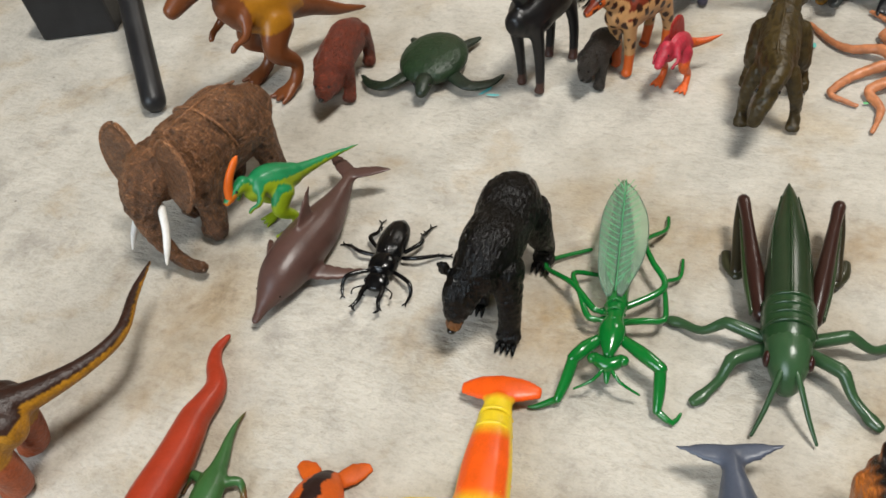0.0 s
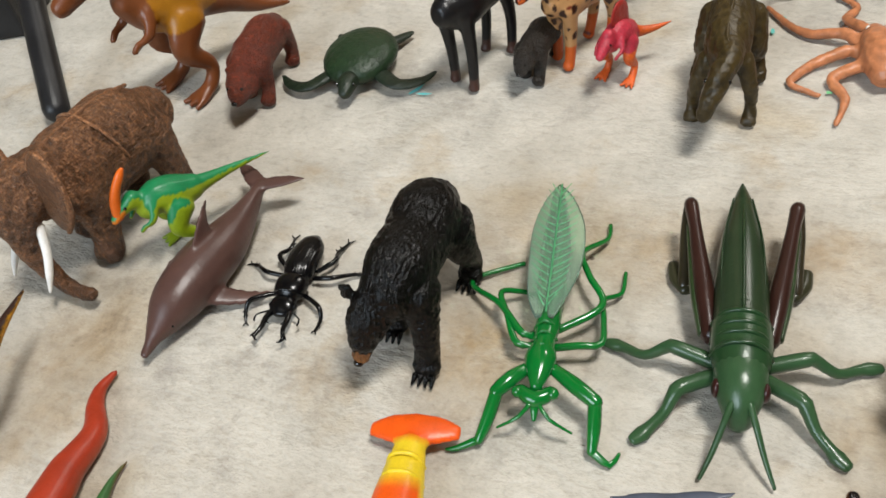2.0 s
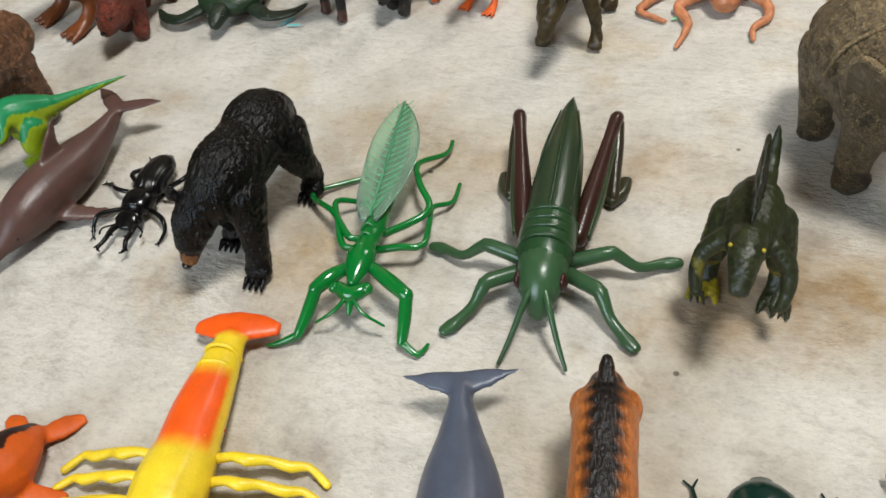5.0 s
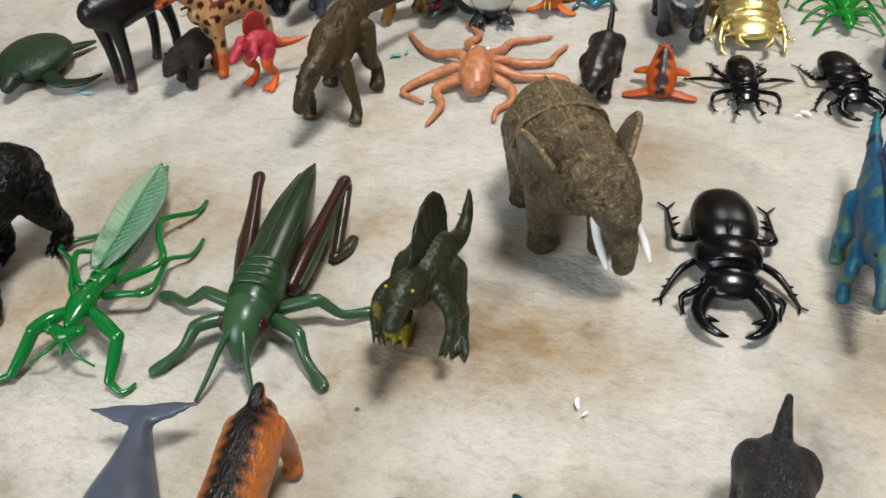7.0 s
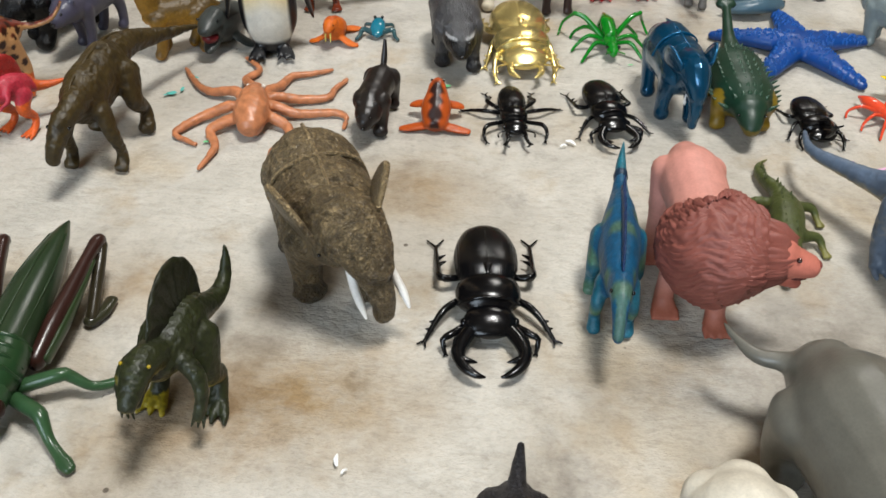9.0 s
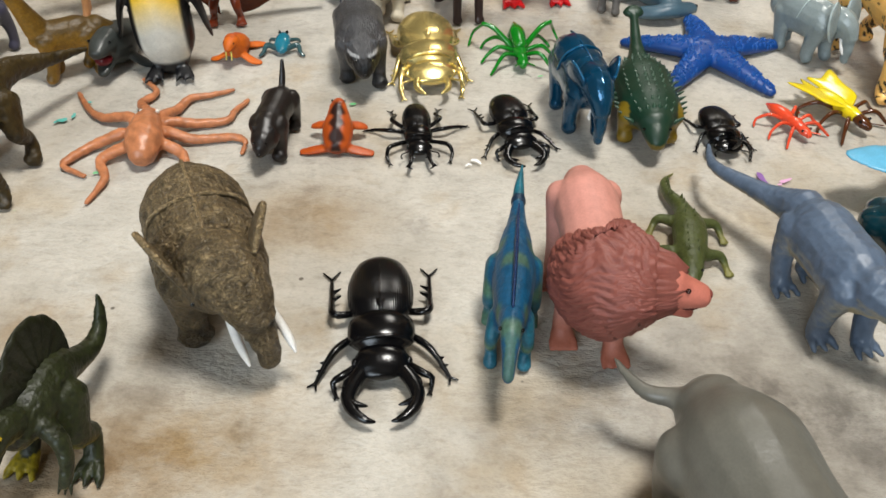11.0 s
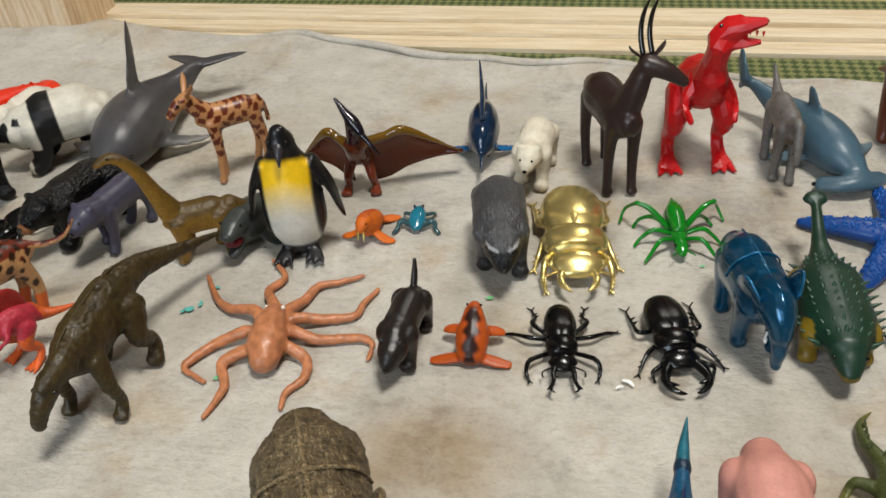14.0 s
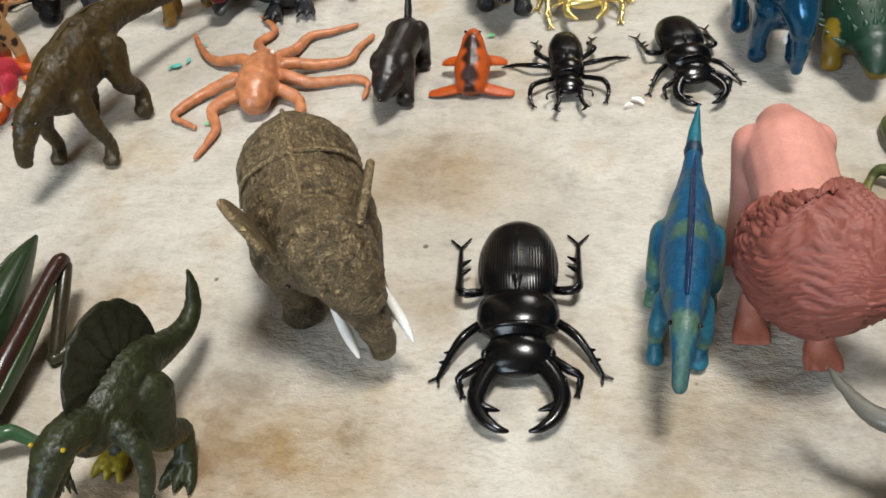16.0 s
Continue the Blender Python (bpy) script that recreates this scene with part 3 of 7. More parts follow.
def elephant(name, label, place, heading, size, skin, dark, ears="fold", trunk="down", tusk_len=1.0, material=None, turn=0.0, slim=1.0):
    f = Figure(name, label, "toy elephant", place, heading, size, material or HIDE, skin, voxel=0.08 if size > 0.9 else 0.14, smooth=6)
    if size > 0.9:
        f.relief, f.relief_tone = (0.055, 2.4, 1.5, 1.5, True), 0.45
    torso(f, 7.4, 7.0, 2.5, 2.4)
    four_legs(f, 6.6, 1.45, 4.4, 0.84, 0.98, hind_bend=-0.1, step=0.45, toe=0.2)
    h = turn
    f.chain("head", [(3.0, 0, 5.3, 1.75, 1.75), (4.2, h * 0.4, 5.5, 1.7, 1.65), (5.1, h * 0.7, 5.0, 1.4, 1.35), (5.6, h * 0.85, 4.3, 1.05, 1.05)])
    if trunk == "down":
        f.chain("trunk", [(5.4, h * 0.85, 4.4, 0.95, 0.9), (5.9, h, 3.2, 0.72, 0.7), (6.0, h * 1.1, 2.5, 0.62, 0.6), (5.9, h * 1.15, 1.9, 0.56, 0.54), (6.0, h * 1.1, 1.5, 0.52, 0.48)])
    else:
        f.chain("trunk", [(5.5, 0, 4.4, 0.9, 0.85), (5.9, 0.1, 3.1, 0.7, 0.68), (5.9, 0.4, 1.8, 0.55, 0.55), (5.9, 1.1, 0.8, 0.45, 0.45), (5.9, 2.2, 0.5, 0.4, 0.4), (5.8, 3.2, 0.55, 0.38, 0.36)])
    f.chain("tail", [(-3.6, 0, 5.6, 0.3), (-4.2, 0, 4.4, 0.2), (-4.3, 0.2, 3.2, 0.16), (-4.2, 0.2, 2.6, 0.25)])
    for q in (1, -1):
        f.hard("tusk", [(5.1, h * 0.8 + q * 0.85, 3.9, 0.26 * min(1, tusk_len + 0.2)), (5.1 + 0.6 * tusk_len, h * 0.95 + q * (1.0 + 0.25 * (tusk_len > 0.9)), 3.9 - 1.1 * tusk_len, 0.23 * min(1, tusk_len + 0.2)), (5.1 + 1.2 * tusk_len, h * 1.1 + q * (1.05 + 0.4 * (tusk_len > 0.9)), 3.9 - 2.0 * tusk_len, 0.2), (5.1 + 1.7 * tusk_len, h * 1.2 + q * (1.05 + 0.45 * (tusk_len > 0.9)), 3.9 - 2.8 * tusk_len, 0.08)], C(240, 238, 234), material=SMOOTH, label="white painted tusk")
    if ears == "fold":
        elephant_ear(f, (4.2, 1.3, 5.3), (-0.95, 0.26, -0.12), (-0.12, 0.4, 0.92), skin, 1.15 if size > 0.9 else 1.0)
    else:
        elephant_ear(f, (4.2, 1.2, 5.6), (0.05, 0.98, 0.12), (-0.2, 0.1, 0.97), skin)
    f.eyes(5.2, 1.25, 5.3, 0.1)
    f.hard("spine_ridge", [(-3.3, 0, 6.6, 0.1), (-1.5, 0, 6.98, 0.12), (1, 0, 7.0, 0.11), (3.0, 0, 6.8, 0.08)], tuple(min(1, c * 1.5) for c in skin))
    f.hard("mould_seam", [(-0.2, -2.54, 4.8, 0.07), (0.0, -2.08, 6.15, 0.1), (0.1, -1.1, 6.82, 0.1), (0.1, 0, 7.04, 0.1), (0.1, 1.1, 6.82, 0.1), (0.0, 2.08, 6.15, 0.1), (-0.2, 2.54, 4.8, 0.07)], tuple(min(1, c * 1.6) for c in skin), segs=6)

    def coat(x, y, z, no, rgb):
        # Skin blends to the dark tone towards the feet
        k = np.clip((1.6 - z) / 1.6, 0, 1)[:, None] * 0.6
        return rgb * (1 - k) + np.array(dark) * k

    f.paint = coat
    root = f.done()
    for ob in root.children:
        ob.data.transform(Matrix.Diagonal((1, slim, 1, 1)))
    return root


def bear_like(name, label, category, place, heading, size, color, material=None, snout=None, head_down=0.0, head_turn=0.0, ear=0.42, paint=None, tail=None, legs=None, body=(6.4, 5.4, 1.75, 1.75), voxel=0.15, step=0.5, head_out=0.95, muzzle=1.0, nose=None, ear_color=None, big=1.0):
    L, top, wid, hh = body
    f = Figure(name, label, category, place, heading, size, material or FUR, color, voxel=voxel)
    z = torso(f, L, top, wid, hh)
    four_legs(f, L, wid * 0.62, z, legs or 0.72, None, step=step)
    hx, hz, hy = L * 0.5 + head_out, z + 0.35 - head_down, head_turn
    f.chain("head", [(L * 0.40, 0, z + 0.2, 1.2, 1.3), (hx - 0.3, hy * 0.6, hz + 0.1, 1.3 * big, 1.3 * big), (hx + 0.5, hy, hz, 1.15 * big, 1.1 * big), (hx + 1.0, hy * 1.1, hz - 0.2, 0.85, 0.8)])
    f.chain("snout", [(hx + 1.0, hy * 1.12, hz - 0.4, 0.62 * muzzle, 0.52 * muzzle), (hx + 1.5, hy * 1.2, hz - 0.5, 0.48 * muzzle, 0.4 * muzzle)], snout)
    f.blob("nose", (hx + 1.93, hy * 1.25, hz - 0.36), (0.18, 0.24, 0.16), nose or PAINT_DARK, material=GLOSSY)
    for s in (1, -1):
        f.chain("ear", [(hx - 0.1, hy * 0.7 + s * 0.75, hz + 0.9, 0.2, ear * 0.9), (hx - 0.15, hy * 0.7 + s * 0.95, hz + 1.25, 0.14, ear)], ear_color, own=True, side=(1, 0, 0))
    for s in (1, -1):
        f.blob("eye", (hx + 1.15, hy * 1.1 + s * 0.55, hz + 0.4), 0.13, PAINT_DARK, material=GLOSSY)
    f.chain("tail", tail or [(-L * 0.5, 0, z + 0.5, 0.35), (-L * 0.5 - 0.7, 0, z + 0.2, 0.22)])
    f.paint = paint
    return f


def stag_beetle(name, label, place, heading, size, color=(0.006, 0.006, 0.007), material=None, horns="sickle", spiky=False, thick=1.0, tuck=1.0, slim=1.0, resting=False):
    """A beetle about ten centimetres long with its jaws ahead."""
    f = Figure(name, label, "toy beetle", place, heading, size, material or BLACKSHELL, color)
    wing = bmesh.new()
    sweep(wing, [(-4.0, 0, 1.05, 0.6, 0.35), (-3.3, 0, 1.2, 1.45, 0.8), (-1.8, 0, 1.3, 1.95, 1.05), (-0.2, 0, 1.3, 1.9, 1.05), (0.5, 0, 1.2, 1.55, 0.85)], segs=28)
    f.raw("wing_case", wing, None, STRIPED if f.material is BLACKSHELL else None)
    f.hard("wing_seam", [(-3.9, 0, 1.4, 0.05), (-2.4, 0, 2.26, 0.05), (-0.2, 0, 2.35, 0.05), (0.5, 0, 2.05, 0.05)])
    f.hard("scutellum", [(0.1, 0, 2.2, 0.34, 0.1), (0.7, 0, 2.05, 0.1, 0.1)])
    f.hard("thorax", [(0.75, 0, 1.2, 1.3, 0.7), (1.0, 0, 1.25, 1.85, 0.95), (1.7, 0, 1.25, 1.95, 1.0), (2.4, 0, 1.2, 1.75, 0.9), (2.7, 0, 1.15, 1.35, 0.65)], segs=24)
    f.hard("thorax_rim", [(2.35, -1.75, 1.2, 0.12), (2.6, -0.9, 1.95, 0.12), (2.62, 0, 2.08, 0.12), (2.6, 0.9, 1.95, 0.12), (2.35, 1.75, 1.2, 0.12)])
    f.hard("head", [(2.8, 0, 1.1, 1.25, 0.62), (3.3, 0, 1.1, 1.55, 0.72), (3.9, 0, 1.05, 1.5, 0.55), (4.25, 0, 1.0, 1.1, 0.35)], segs=22)
    f.blob("eye", (3.55, 1.5, 1.1), (0.28, 0.22, 0.25), None, True, 10)
    if horns == "sickle":
        jaw = [(3.9, 1.0, 0.95, 0.42, 0.36), (4.7, 1.5, 0.9, 0.44, 0.34), (5.6, 1.75, 0.85, 0.38, 0.3), (6.4, 1.45, 0.8, 0.3, 0.25), (6.9, 0.85, 0.75, 0.2, 0.18), (7.0, 0.45, 0.72, 0.08, 0.08)]
        tooth = [(5.9, 1.55, 0.85, 0.22), (6.05, 1.05, 0.82, 0.13), (6.1, 0.8, 0.8, 0.05)]
        f.hard("jaw", [jaw, tooth], None, True, side=(0, 1, 0))
    elif horns == "antler":
        jaw = [(3.9, 0.7, 1.0, 0.3), (4.9, 0.95, 1.1, 0.24), (5.8, 0.95, 1.1, 0.2), (6.7, 1.25, 1.0, 0.16), (7.0, 0.9, 0.95, 0.06)]
        f.hard("jaw", [jaw, [(6.3, 1.15, 1.05, 0.15), (6.7, 1.55, 1.0, 0.06)], [(5.2, 0.95, 1.1, 0.15), (5.35, 0.55, 1.1, 0.06)]], None, True)
    elif horns == "short":
        f.hard("jaw", [(3.9, 0.7, 1.0, 0.26), (4.6, 1.0, 1.05, 0.22), (5.3, 0.95, 1.0, 0.2), (5.8, 0.5, 0.95, 0.07)], None, True)
    else:
        f.hard("horn", [[(3.8, 0, 1.3, 0.42), (4.8, 0, 1.9, 0.3), (5.6, 0, 2.9, 0.25), (5.8, 0, 3.6, 0.2)], [(5.75, 0, 3.5, 0.18), (5.9, 0.7, 3.9, 0.08)], [(5.75, 0, 3.5, 0.18), (5.9, -0.7, 3.9, 0.08)]])
        f.hard("thorax_horn", [(2.3, 0, 2.0, 0.4), (3.2, 0.2, 2.9, 0.28), (4.2, 0.2, 2.9, 0.12)])
    r = 0.17 * thick
    k = 1.35 if spiky else 1.0
    fore = [(2.1, 1.3, 0.8, r * 1.2), (3.2, 2.2 * k, 1.1, r * 1.3), (4.2 if not spiky else 4.0, 2.5 * k, 0.55, r), (4.9, 2.3 * k, 0.15, r * 0.6)]
    mid = [(0.4, 1.4, 0.8, r * 1.2), (1.0, 2.2 * k, 1.0, r * 1.3), (1.9, 2.8 * k, 0.45, r), (2.9, 3.3 * k, 0.12, r * 0.65)]
    hind = [(-0.6, 1.4, 0.8, r * 1.2), (-0.7, 2.6 * k, 1.0, r * 1.35), (-2.3, 2.8 * k, 0.5, r), (-3.8, 3.1 * k, 0.12, r * 0.65)]
    if spiky:
        hind = [(-0.6, 1.4, 0.8, r * 1.2), (-1.8, 2.6, 1.0, r * 1.35), (-3.0, 2.3, 0.6, r), (-4.6, 2.6, 0.12, r * 0.65)]
        mid = [(0.2, 1.4, 0.8, r * 1.2), (0.1, 3.0, 1.0, r * 1.3), (-0.9, 4.4, 0.45, r), (-1.3, 5.4, 0.12, r * 0.65)]
    if resting:
        fore = [(3.5, 1.3, 0.8, r * 1.2), (4.2, 2.1, 0.85, r * 1.3), (4.45, 2.55, 0.7, r), (4.9, 2.42, 0.15, r * 0.65)]
        mid = [(1.5, 1.5, 0.8, r * 1.2), (2.3, 2.35, 0.85, r * 1.3), (3.0, 2.9, 0.6, r), (4.0, 3.5, 0.12, r * 0.65)]
        hind = [(-0.2, 1.6, 0.8, r * 1.2), (-0.1, 2.6, 0.95, r * 1.35), (-1.4, 2.75, 0.6, r), (-3.6, 2.85, 0.12, r * 0.65)]
    for run in (fore, mid, hind):
        run[:] = [(x, 1.2 + (y - 1.2) * tuck, *q) for x, y, *q in run]
        a, b = run[-2], run[-1]
        d = (b[0] - a[0], b[1] - a[1])
        claw = [[(b[0], b[1], b[2] + 0.02, r * 0.5), (b[0] + d[0] * 0.3 + d[1] * q, b[1] + d[1] * 0.3 - d[0] * q, 0.1, r * 0.3)] for q in (0.22, -0.22)]
        spur = [[(a[0] + d[0] * u, a[1] + d[1] * u, a[2] * (1 - u), r), (a[0] + d[0] * (u + 0.12) - d[1] * 0.22, a[1] + d[1] * (u + 0.12) + d[0] * 0.22, a[2] * (1 - u) + 0.05, r * 0.3)] for u in (0.05, 0.4)]
        f.hard("leg", [run, *claw, *spur], None, True, segs=7)
    f.hard("feeler", [(4.1, 1.1, 1.0, 0.08), (4.7, 1.9, 1.1, 0.07), (5.2, 1.9, 1.0, 0.1)], None, True, segs=6)
    root = f.done()
    if slim != 1.0:
        for name_, mesh, *_ in f.keys:
            if name_ not in ("leg", "jaw", "feeler"):
                mesh.transform(Matrix.Diagonal((1, slim, 1, 1)))
    return root


def sea_beast(name, label, category, place, heading, size, color, belly=None, kind="dolphin", material=None, tilt=0.0, curve=0.0, tail_up=0.8, L=11.0, fat=1.0, fins=True, dorsal=1.0, fluke=1.0, swept=1.0):
    """A dolphin, shark or whale resting on its belly, its tail to the rear."""
    f = Figure(name, label, category, place, heading, size, material or SMOOTH, color, voxel=0.15, lean=tilt)
    w = 1.35 * fat
    h = L / 11.0
    f.chain("body", [(5.4 * h, -0.2 * curve, 1.0, 0.35, 0.3), (4.6 * h, -0.15 * curve, 1.15, 0.75 * fat, 0.65 * fat), (3.2 * h, 0, 1.4, w * 0.95, w * 0.9), (1.2 * h, 0.1 * curve, 1.5, w * 1.08, w * 1.05), (-1.0 * h, 0.25 * curve, 1.45, w * 0.95, w * 0.92), (-3.0 * h, 0.6 * curve, 1.4 + tail_up * 0.3, w * 0.55, w * 0.58), (-4.6 * h, 1.0 * curve, 1.4 + tail_up * 0.8, w * 0.26, w * 0.32), (-5.3 * h, 1.25 * curve, 1.4 + tail_up, 0.28, 0.22)], segs=16)
    ty, tz = 1.25 * curve, 1.4 + tail_up
    if kind in ("shark", "hammer"):
        f.chain("tail_fin", [(-5.0 * h, ty, tz, 0.3, 0.5), (-5.8 * h, ty, tz + 0.9, 0.16, 0.6), (-6.5 * h, ty, tz + 1.8, 0.06, 0.2)], own=True)
        f.chain("tail_fin", [(-5.0 * h, ty, tz, 0.25, 0.4), (-5.7 * h, ty, tz - 0.8, 0.1, 0.2)], own=True)
    else:
        f.chain("tail_fluke", [(-5.0 * h, ty, tz, 0.55 * fluke, 0.2), (-(5.0 + 0.6 * swept) * h, ty + 1.1, tz + 0.05, 0.5 * fluke, 0.13), (-(5.0 + 1.2 * swept) * h, ty + 2.3, tz + 0.1, 0.2 * fluke, 0.06)], own=True, side=(1, 0, 0))
        f.chain("tail_fluke", [(-5.0 * h, ty, tz, 0.55 * fluke, 0.2), (-(5.0 + 0.6 * swept) * h, ty - 1.1, tz + 0.05, 0.5 * fluke, 0.13), (-(5.0 + 1.2 * swept) * h, ty - 2.3, tz + 0.1, 0.2 * fluke, 0.06)], own=True, side=(1, 0, 0))
    if fins:
        f.chain("dorsal_fin", [(0.2 * h, 0.15 * curve, 1.5 + w * 0.8, 0.14, 0.95), (-0.4 * h, 0.2 * curve, 1.5 + w + 0.7 * dorsal, 0.1, 0.6), (-1.2 * h, 0.25 * curve, 1.5 + w + 1.5 * dorsal, 0.06, 0.18)])
    for s in (1, -1) if fins else ():
        f.chain("flipper", [(2.0 * h, s * w * 0.7, 1.0, 0.7, 0.2), (1.2 * h, s * (w + 1.1), 0.5, 0.5, 0.13), (0.3 * h, s * (w + 2.1), 0.25, 0.18, 0.07)], own=True, side=(1, 0, 0))
    if kind == "hammer":
        f.chain("head", [(5.0 * h, -1.7, 0.7, 0.55, 0.35), (5.5 * h, -0.9, 0.85, 0.6, 0.42), (5.6 * h, 0, 0.95, 0.65, 0.5), (5.5 * h, 0.9, 0.85, 0.6, 0.42), (5.0 * h, 1.7, 0.7, 0.55, 0.35)], side=(1, 0, 0))
        f.eyes(5.0 * h, 2.05, 0.75, 0.13)
    else:
        f.eyes(4.4 * h, 0.78 * fat, 1.3, 0.1)
        if kind == "dolphin":
            f.chain("beak", [(5.2 * h, -0.2 * curve, 0.95, 0.42, 0.3), (6.1 * h, -0.25 * curve, 0.75, 0.26, 0.2)])

    def coat(x, y, z, no, rgb):
        k = np.clip((0.9 - z) / 0.5, 0, 1)[:, None]
        return rgb * (1 - k) + np.array(belly or color) * k

    f.paint = coat
    return f.done()


def sauropod(name, label, place, heading, size, color, belly, neck, tail, material=None, paint=None, legs=0.75, body=(7.0, 6.2, 1.9, 1.9), relief=None, toes=0):
    f = Figure(name, label, "toy dinosaur", place, heading, size, material or SCALES, color, voxel=0.1 if relief else 0.16)
    f.relief, f.relief_tone = relief, 0.15
    L, top, wid, hh = body
    z = torso(f, L, top, wid, hh)
    four_legs(f, L, wid * 0.62, z, legs, None, step=0.4, toe=0.3, toes=toes)
    f.chain("neck", neck[:-2])
    f.chain("head", neck[-3:])
    f.chain("tail", tail)
    hx, hy, hz, r = neck[-2][:4]
    for s in (1, -1):
        f.blob("eye", (hx, hy + s * r * 0.95, hz + r * 0.35), r * 0.24, PAINT_DARK, material=GLOSSY)

    def coat(x, y, z_, no, rgb):
        k = np.clip((-no[:, 2] - 0.1) / 0.5, 0, 1)[:, None]
        return rgb * (1 - k) + np.array(belly) * k

    f.paint = paint or coat
    return f.done()


def rex(name, label, place, heading, size, color, arms=True, material=None, paint=None, head=None, tail=None, upright=1.0, crest=None, sail=None, category="toy dinosaur", facet=False):
    """A dinosaur on two legs, about nine centimetres tall."""
    f = Figure(name, label, category, place, heading, size, material or SCALES, color, voxel=0.16)
    f.facet = facet
    f.chain("body", [(-1.9, 0, 4.6, 1.0, 1.1), (-0.6, 0, 4.9, 1.4, 1.5), (0.7, 0, 5.4, 1.25, 1.4), (1.7, 0, 6.2 * upright, 0.85, 1.0)])
    f.chain("neck", [(1.4, 0, 6.1 * upright, 0.8, 0.95), (1.9, 0, 7.2 * upright, 0.6, 0.7), (2.3, 0, 8.0 * upright, 0.62, 0.65)])
    f.chain("head", head or [(2.1, 0, 8.2 * upright, 0.72, 0.75), (3.0, 0, 8.4 * upright, 0.68, 0.7), (4.2, 0, 8.1 * upright, 0.45, 0.48)])
    f.chain("tail", tail or [(-1.6, 0, 4.5, 0.95, 1.0), (-3.4, 0, 3.5, 0.6, 0.65), (-5.2, 0, 2.3, 0.36, 0.4), (-7.0, 0.3, 1.6, 0.15, 0.15)])
    for s in (1, -1):
        f.chain("leg", [(-0.4, s * 1.1, 4.4, 0.75, 1.1), (0.5, s * 1.35, 3.0, 0.6, 0.75), (-0.5, s * 1.4, 1.6, 0.4, 0.42), (0.0, s * 1.45, 0.6, 0.42, 0.4), (0.9, s * 1.5, 0.35, 0.55, 0.3)], own=True)
        for q in (-0.4, 0, 0.4):
            f.chain("foot", [(0.6, s * 1.5 + q * 0.8, 0.35, 0.25, 0.28), (1.6, s * 1.5 + q * 1.5, 0.22, 0.16, 0.18)], own=False)
        if arms:
            f.chain("arm", [(1.3, s * 0.9, 5.6, 0.35, 0.4), (1.9, s * 1.35, 4.7, 0.25, 0.28), (2.6, s * 1.2, 4.5, 0.2, 0.22), (2.9, s * 1.1, 4.2, 0.22, 0.2)], own=True)
    hd = head or [(2.1, 0, 8.2 * upright, 0.72), (3.0, 0, 8.4 * upright, 0.68)]
    for s in (1, -1):
        f.blob("eye", (hd[1][0], hd[1][1] + s * hd[1][3] * 0.9, hd[1][2] + 0.2), 0.12, PAINT_DARK, segs=8, material=GLOSSY)
    if crest:
        crest(f)
    f.paint = paint
    return f.done()


def crocodile(name, label, category, place, heading, size, color, belly, bend=1.0, material=None, ridge=True, snout=True):
    f = Figure(name, label, category, place, heading, size, material or SCALES, color, voxel=0.13)
    b = bend
    f.chain("body", [(-2.0, 0, 0.95, 0.9, 0.7), (-0.6, 0.05, 1.05, 1.15, 0.85), (1.2, 0, 1.05, 1.05, 0.8), (2.4, 0, 1.0, 0.75, 0.65)])
    f.chain("head", [(2.4, 0, 1.0, 0.72, 0.62), (3.4, -0.1 * b, 1.0, 0.7, 0.55), (4.3, -0.2 * b, 0.85, 0.48, 0.36), (5.8 if snout else 4.6, -0.3 * b, 0.72, 0.34, 0.26)])
    f.chain("tail", [(-1.8, 0, 0.95, 0.85, 0.7), (-3.3, -0.3 * b, 0.8, 0.55, 0.58), (-5.0, -1.1 * b, 0.6, 0.34, 0.45), (-6.4, -1.2 * b, 0.45, 0.2, 0.3), (-7.6, -0.4 * b, 0.35, 0.08, 0.12)])
    for x in (1.6, -1.5):
        for s in (1, -1):
            f.chain("leg", [(x, s * 0.9, 0.9, 0.45, 0.4), (x - 0.3, s * 1.9, 0.75, 0.34, 0.3), (x + 0.3, s * 2.3, 0.25, 0.28, 0.22), (x + 0.9, s * 2.5, 0.2, 0.38, 0.16)], own=True, side=(1, 0, 0))
    if ridge:
        runs = []
        for k in range(14):
            x = 2.0 - k * 0.62
            y = 0 if x > -2 else (-0.3 * b if x > -4 else -1.0 * b) * min(1, (-x - 1.8) / 1.6)
            z = 1.75 if x > -2 else 1.75 - (-2 - x) * 0.2
            for q in ((-0.3, 0.3) if x > -2.2 else (0,)):
                runs.append([(x, y + q, z - 0.2, 0.14), (x - 0.15, y + q, z + 0.12, 0.04)])
        f.hard("back_ridge", runs, segs=5)
    f.eyes(3.5, 0.45, 1.36, 0.1)
    f.paint = lambda x, y, z, no, rgb: rgb * (1 - np.clip((0.7 - z) / 0.4, 0, 1)[:, None]) + np.array(belly) * np.clip((0.7 - z) / 0.4, 0, 1)[:, None]
    return f.done()


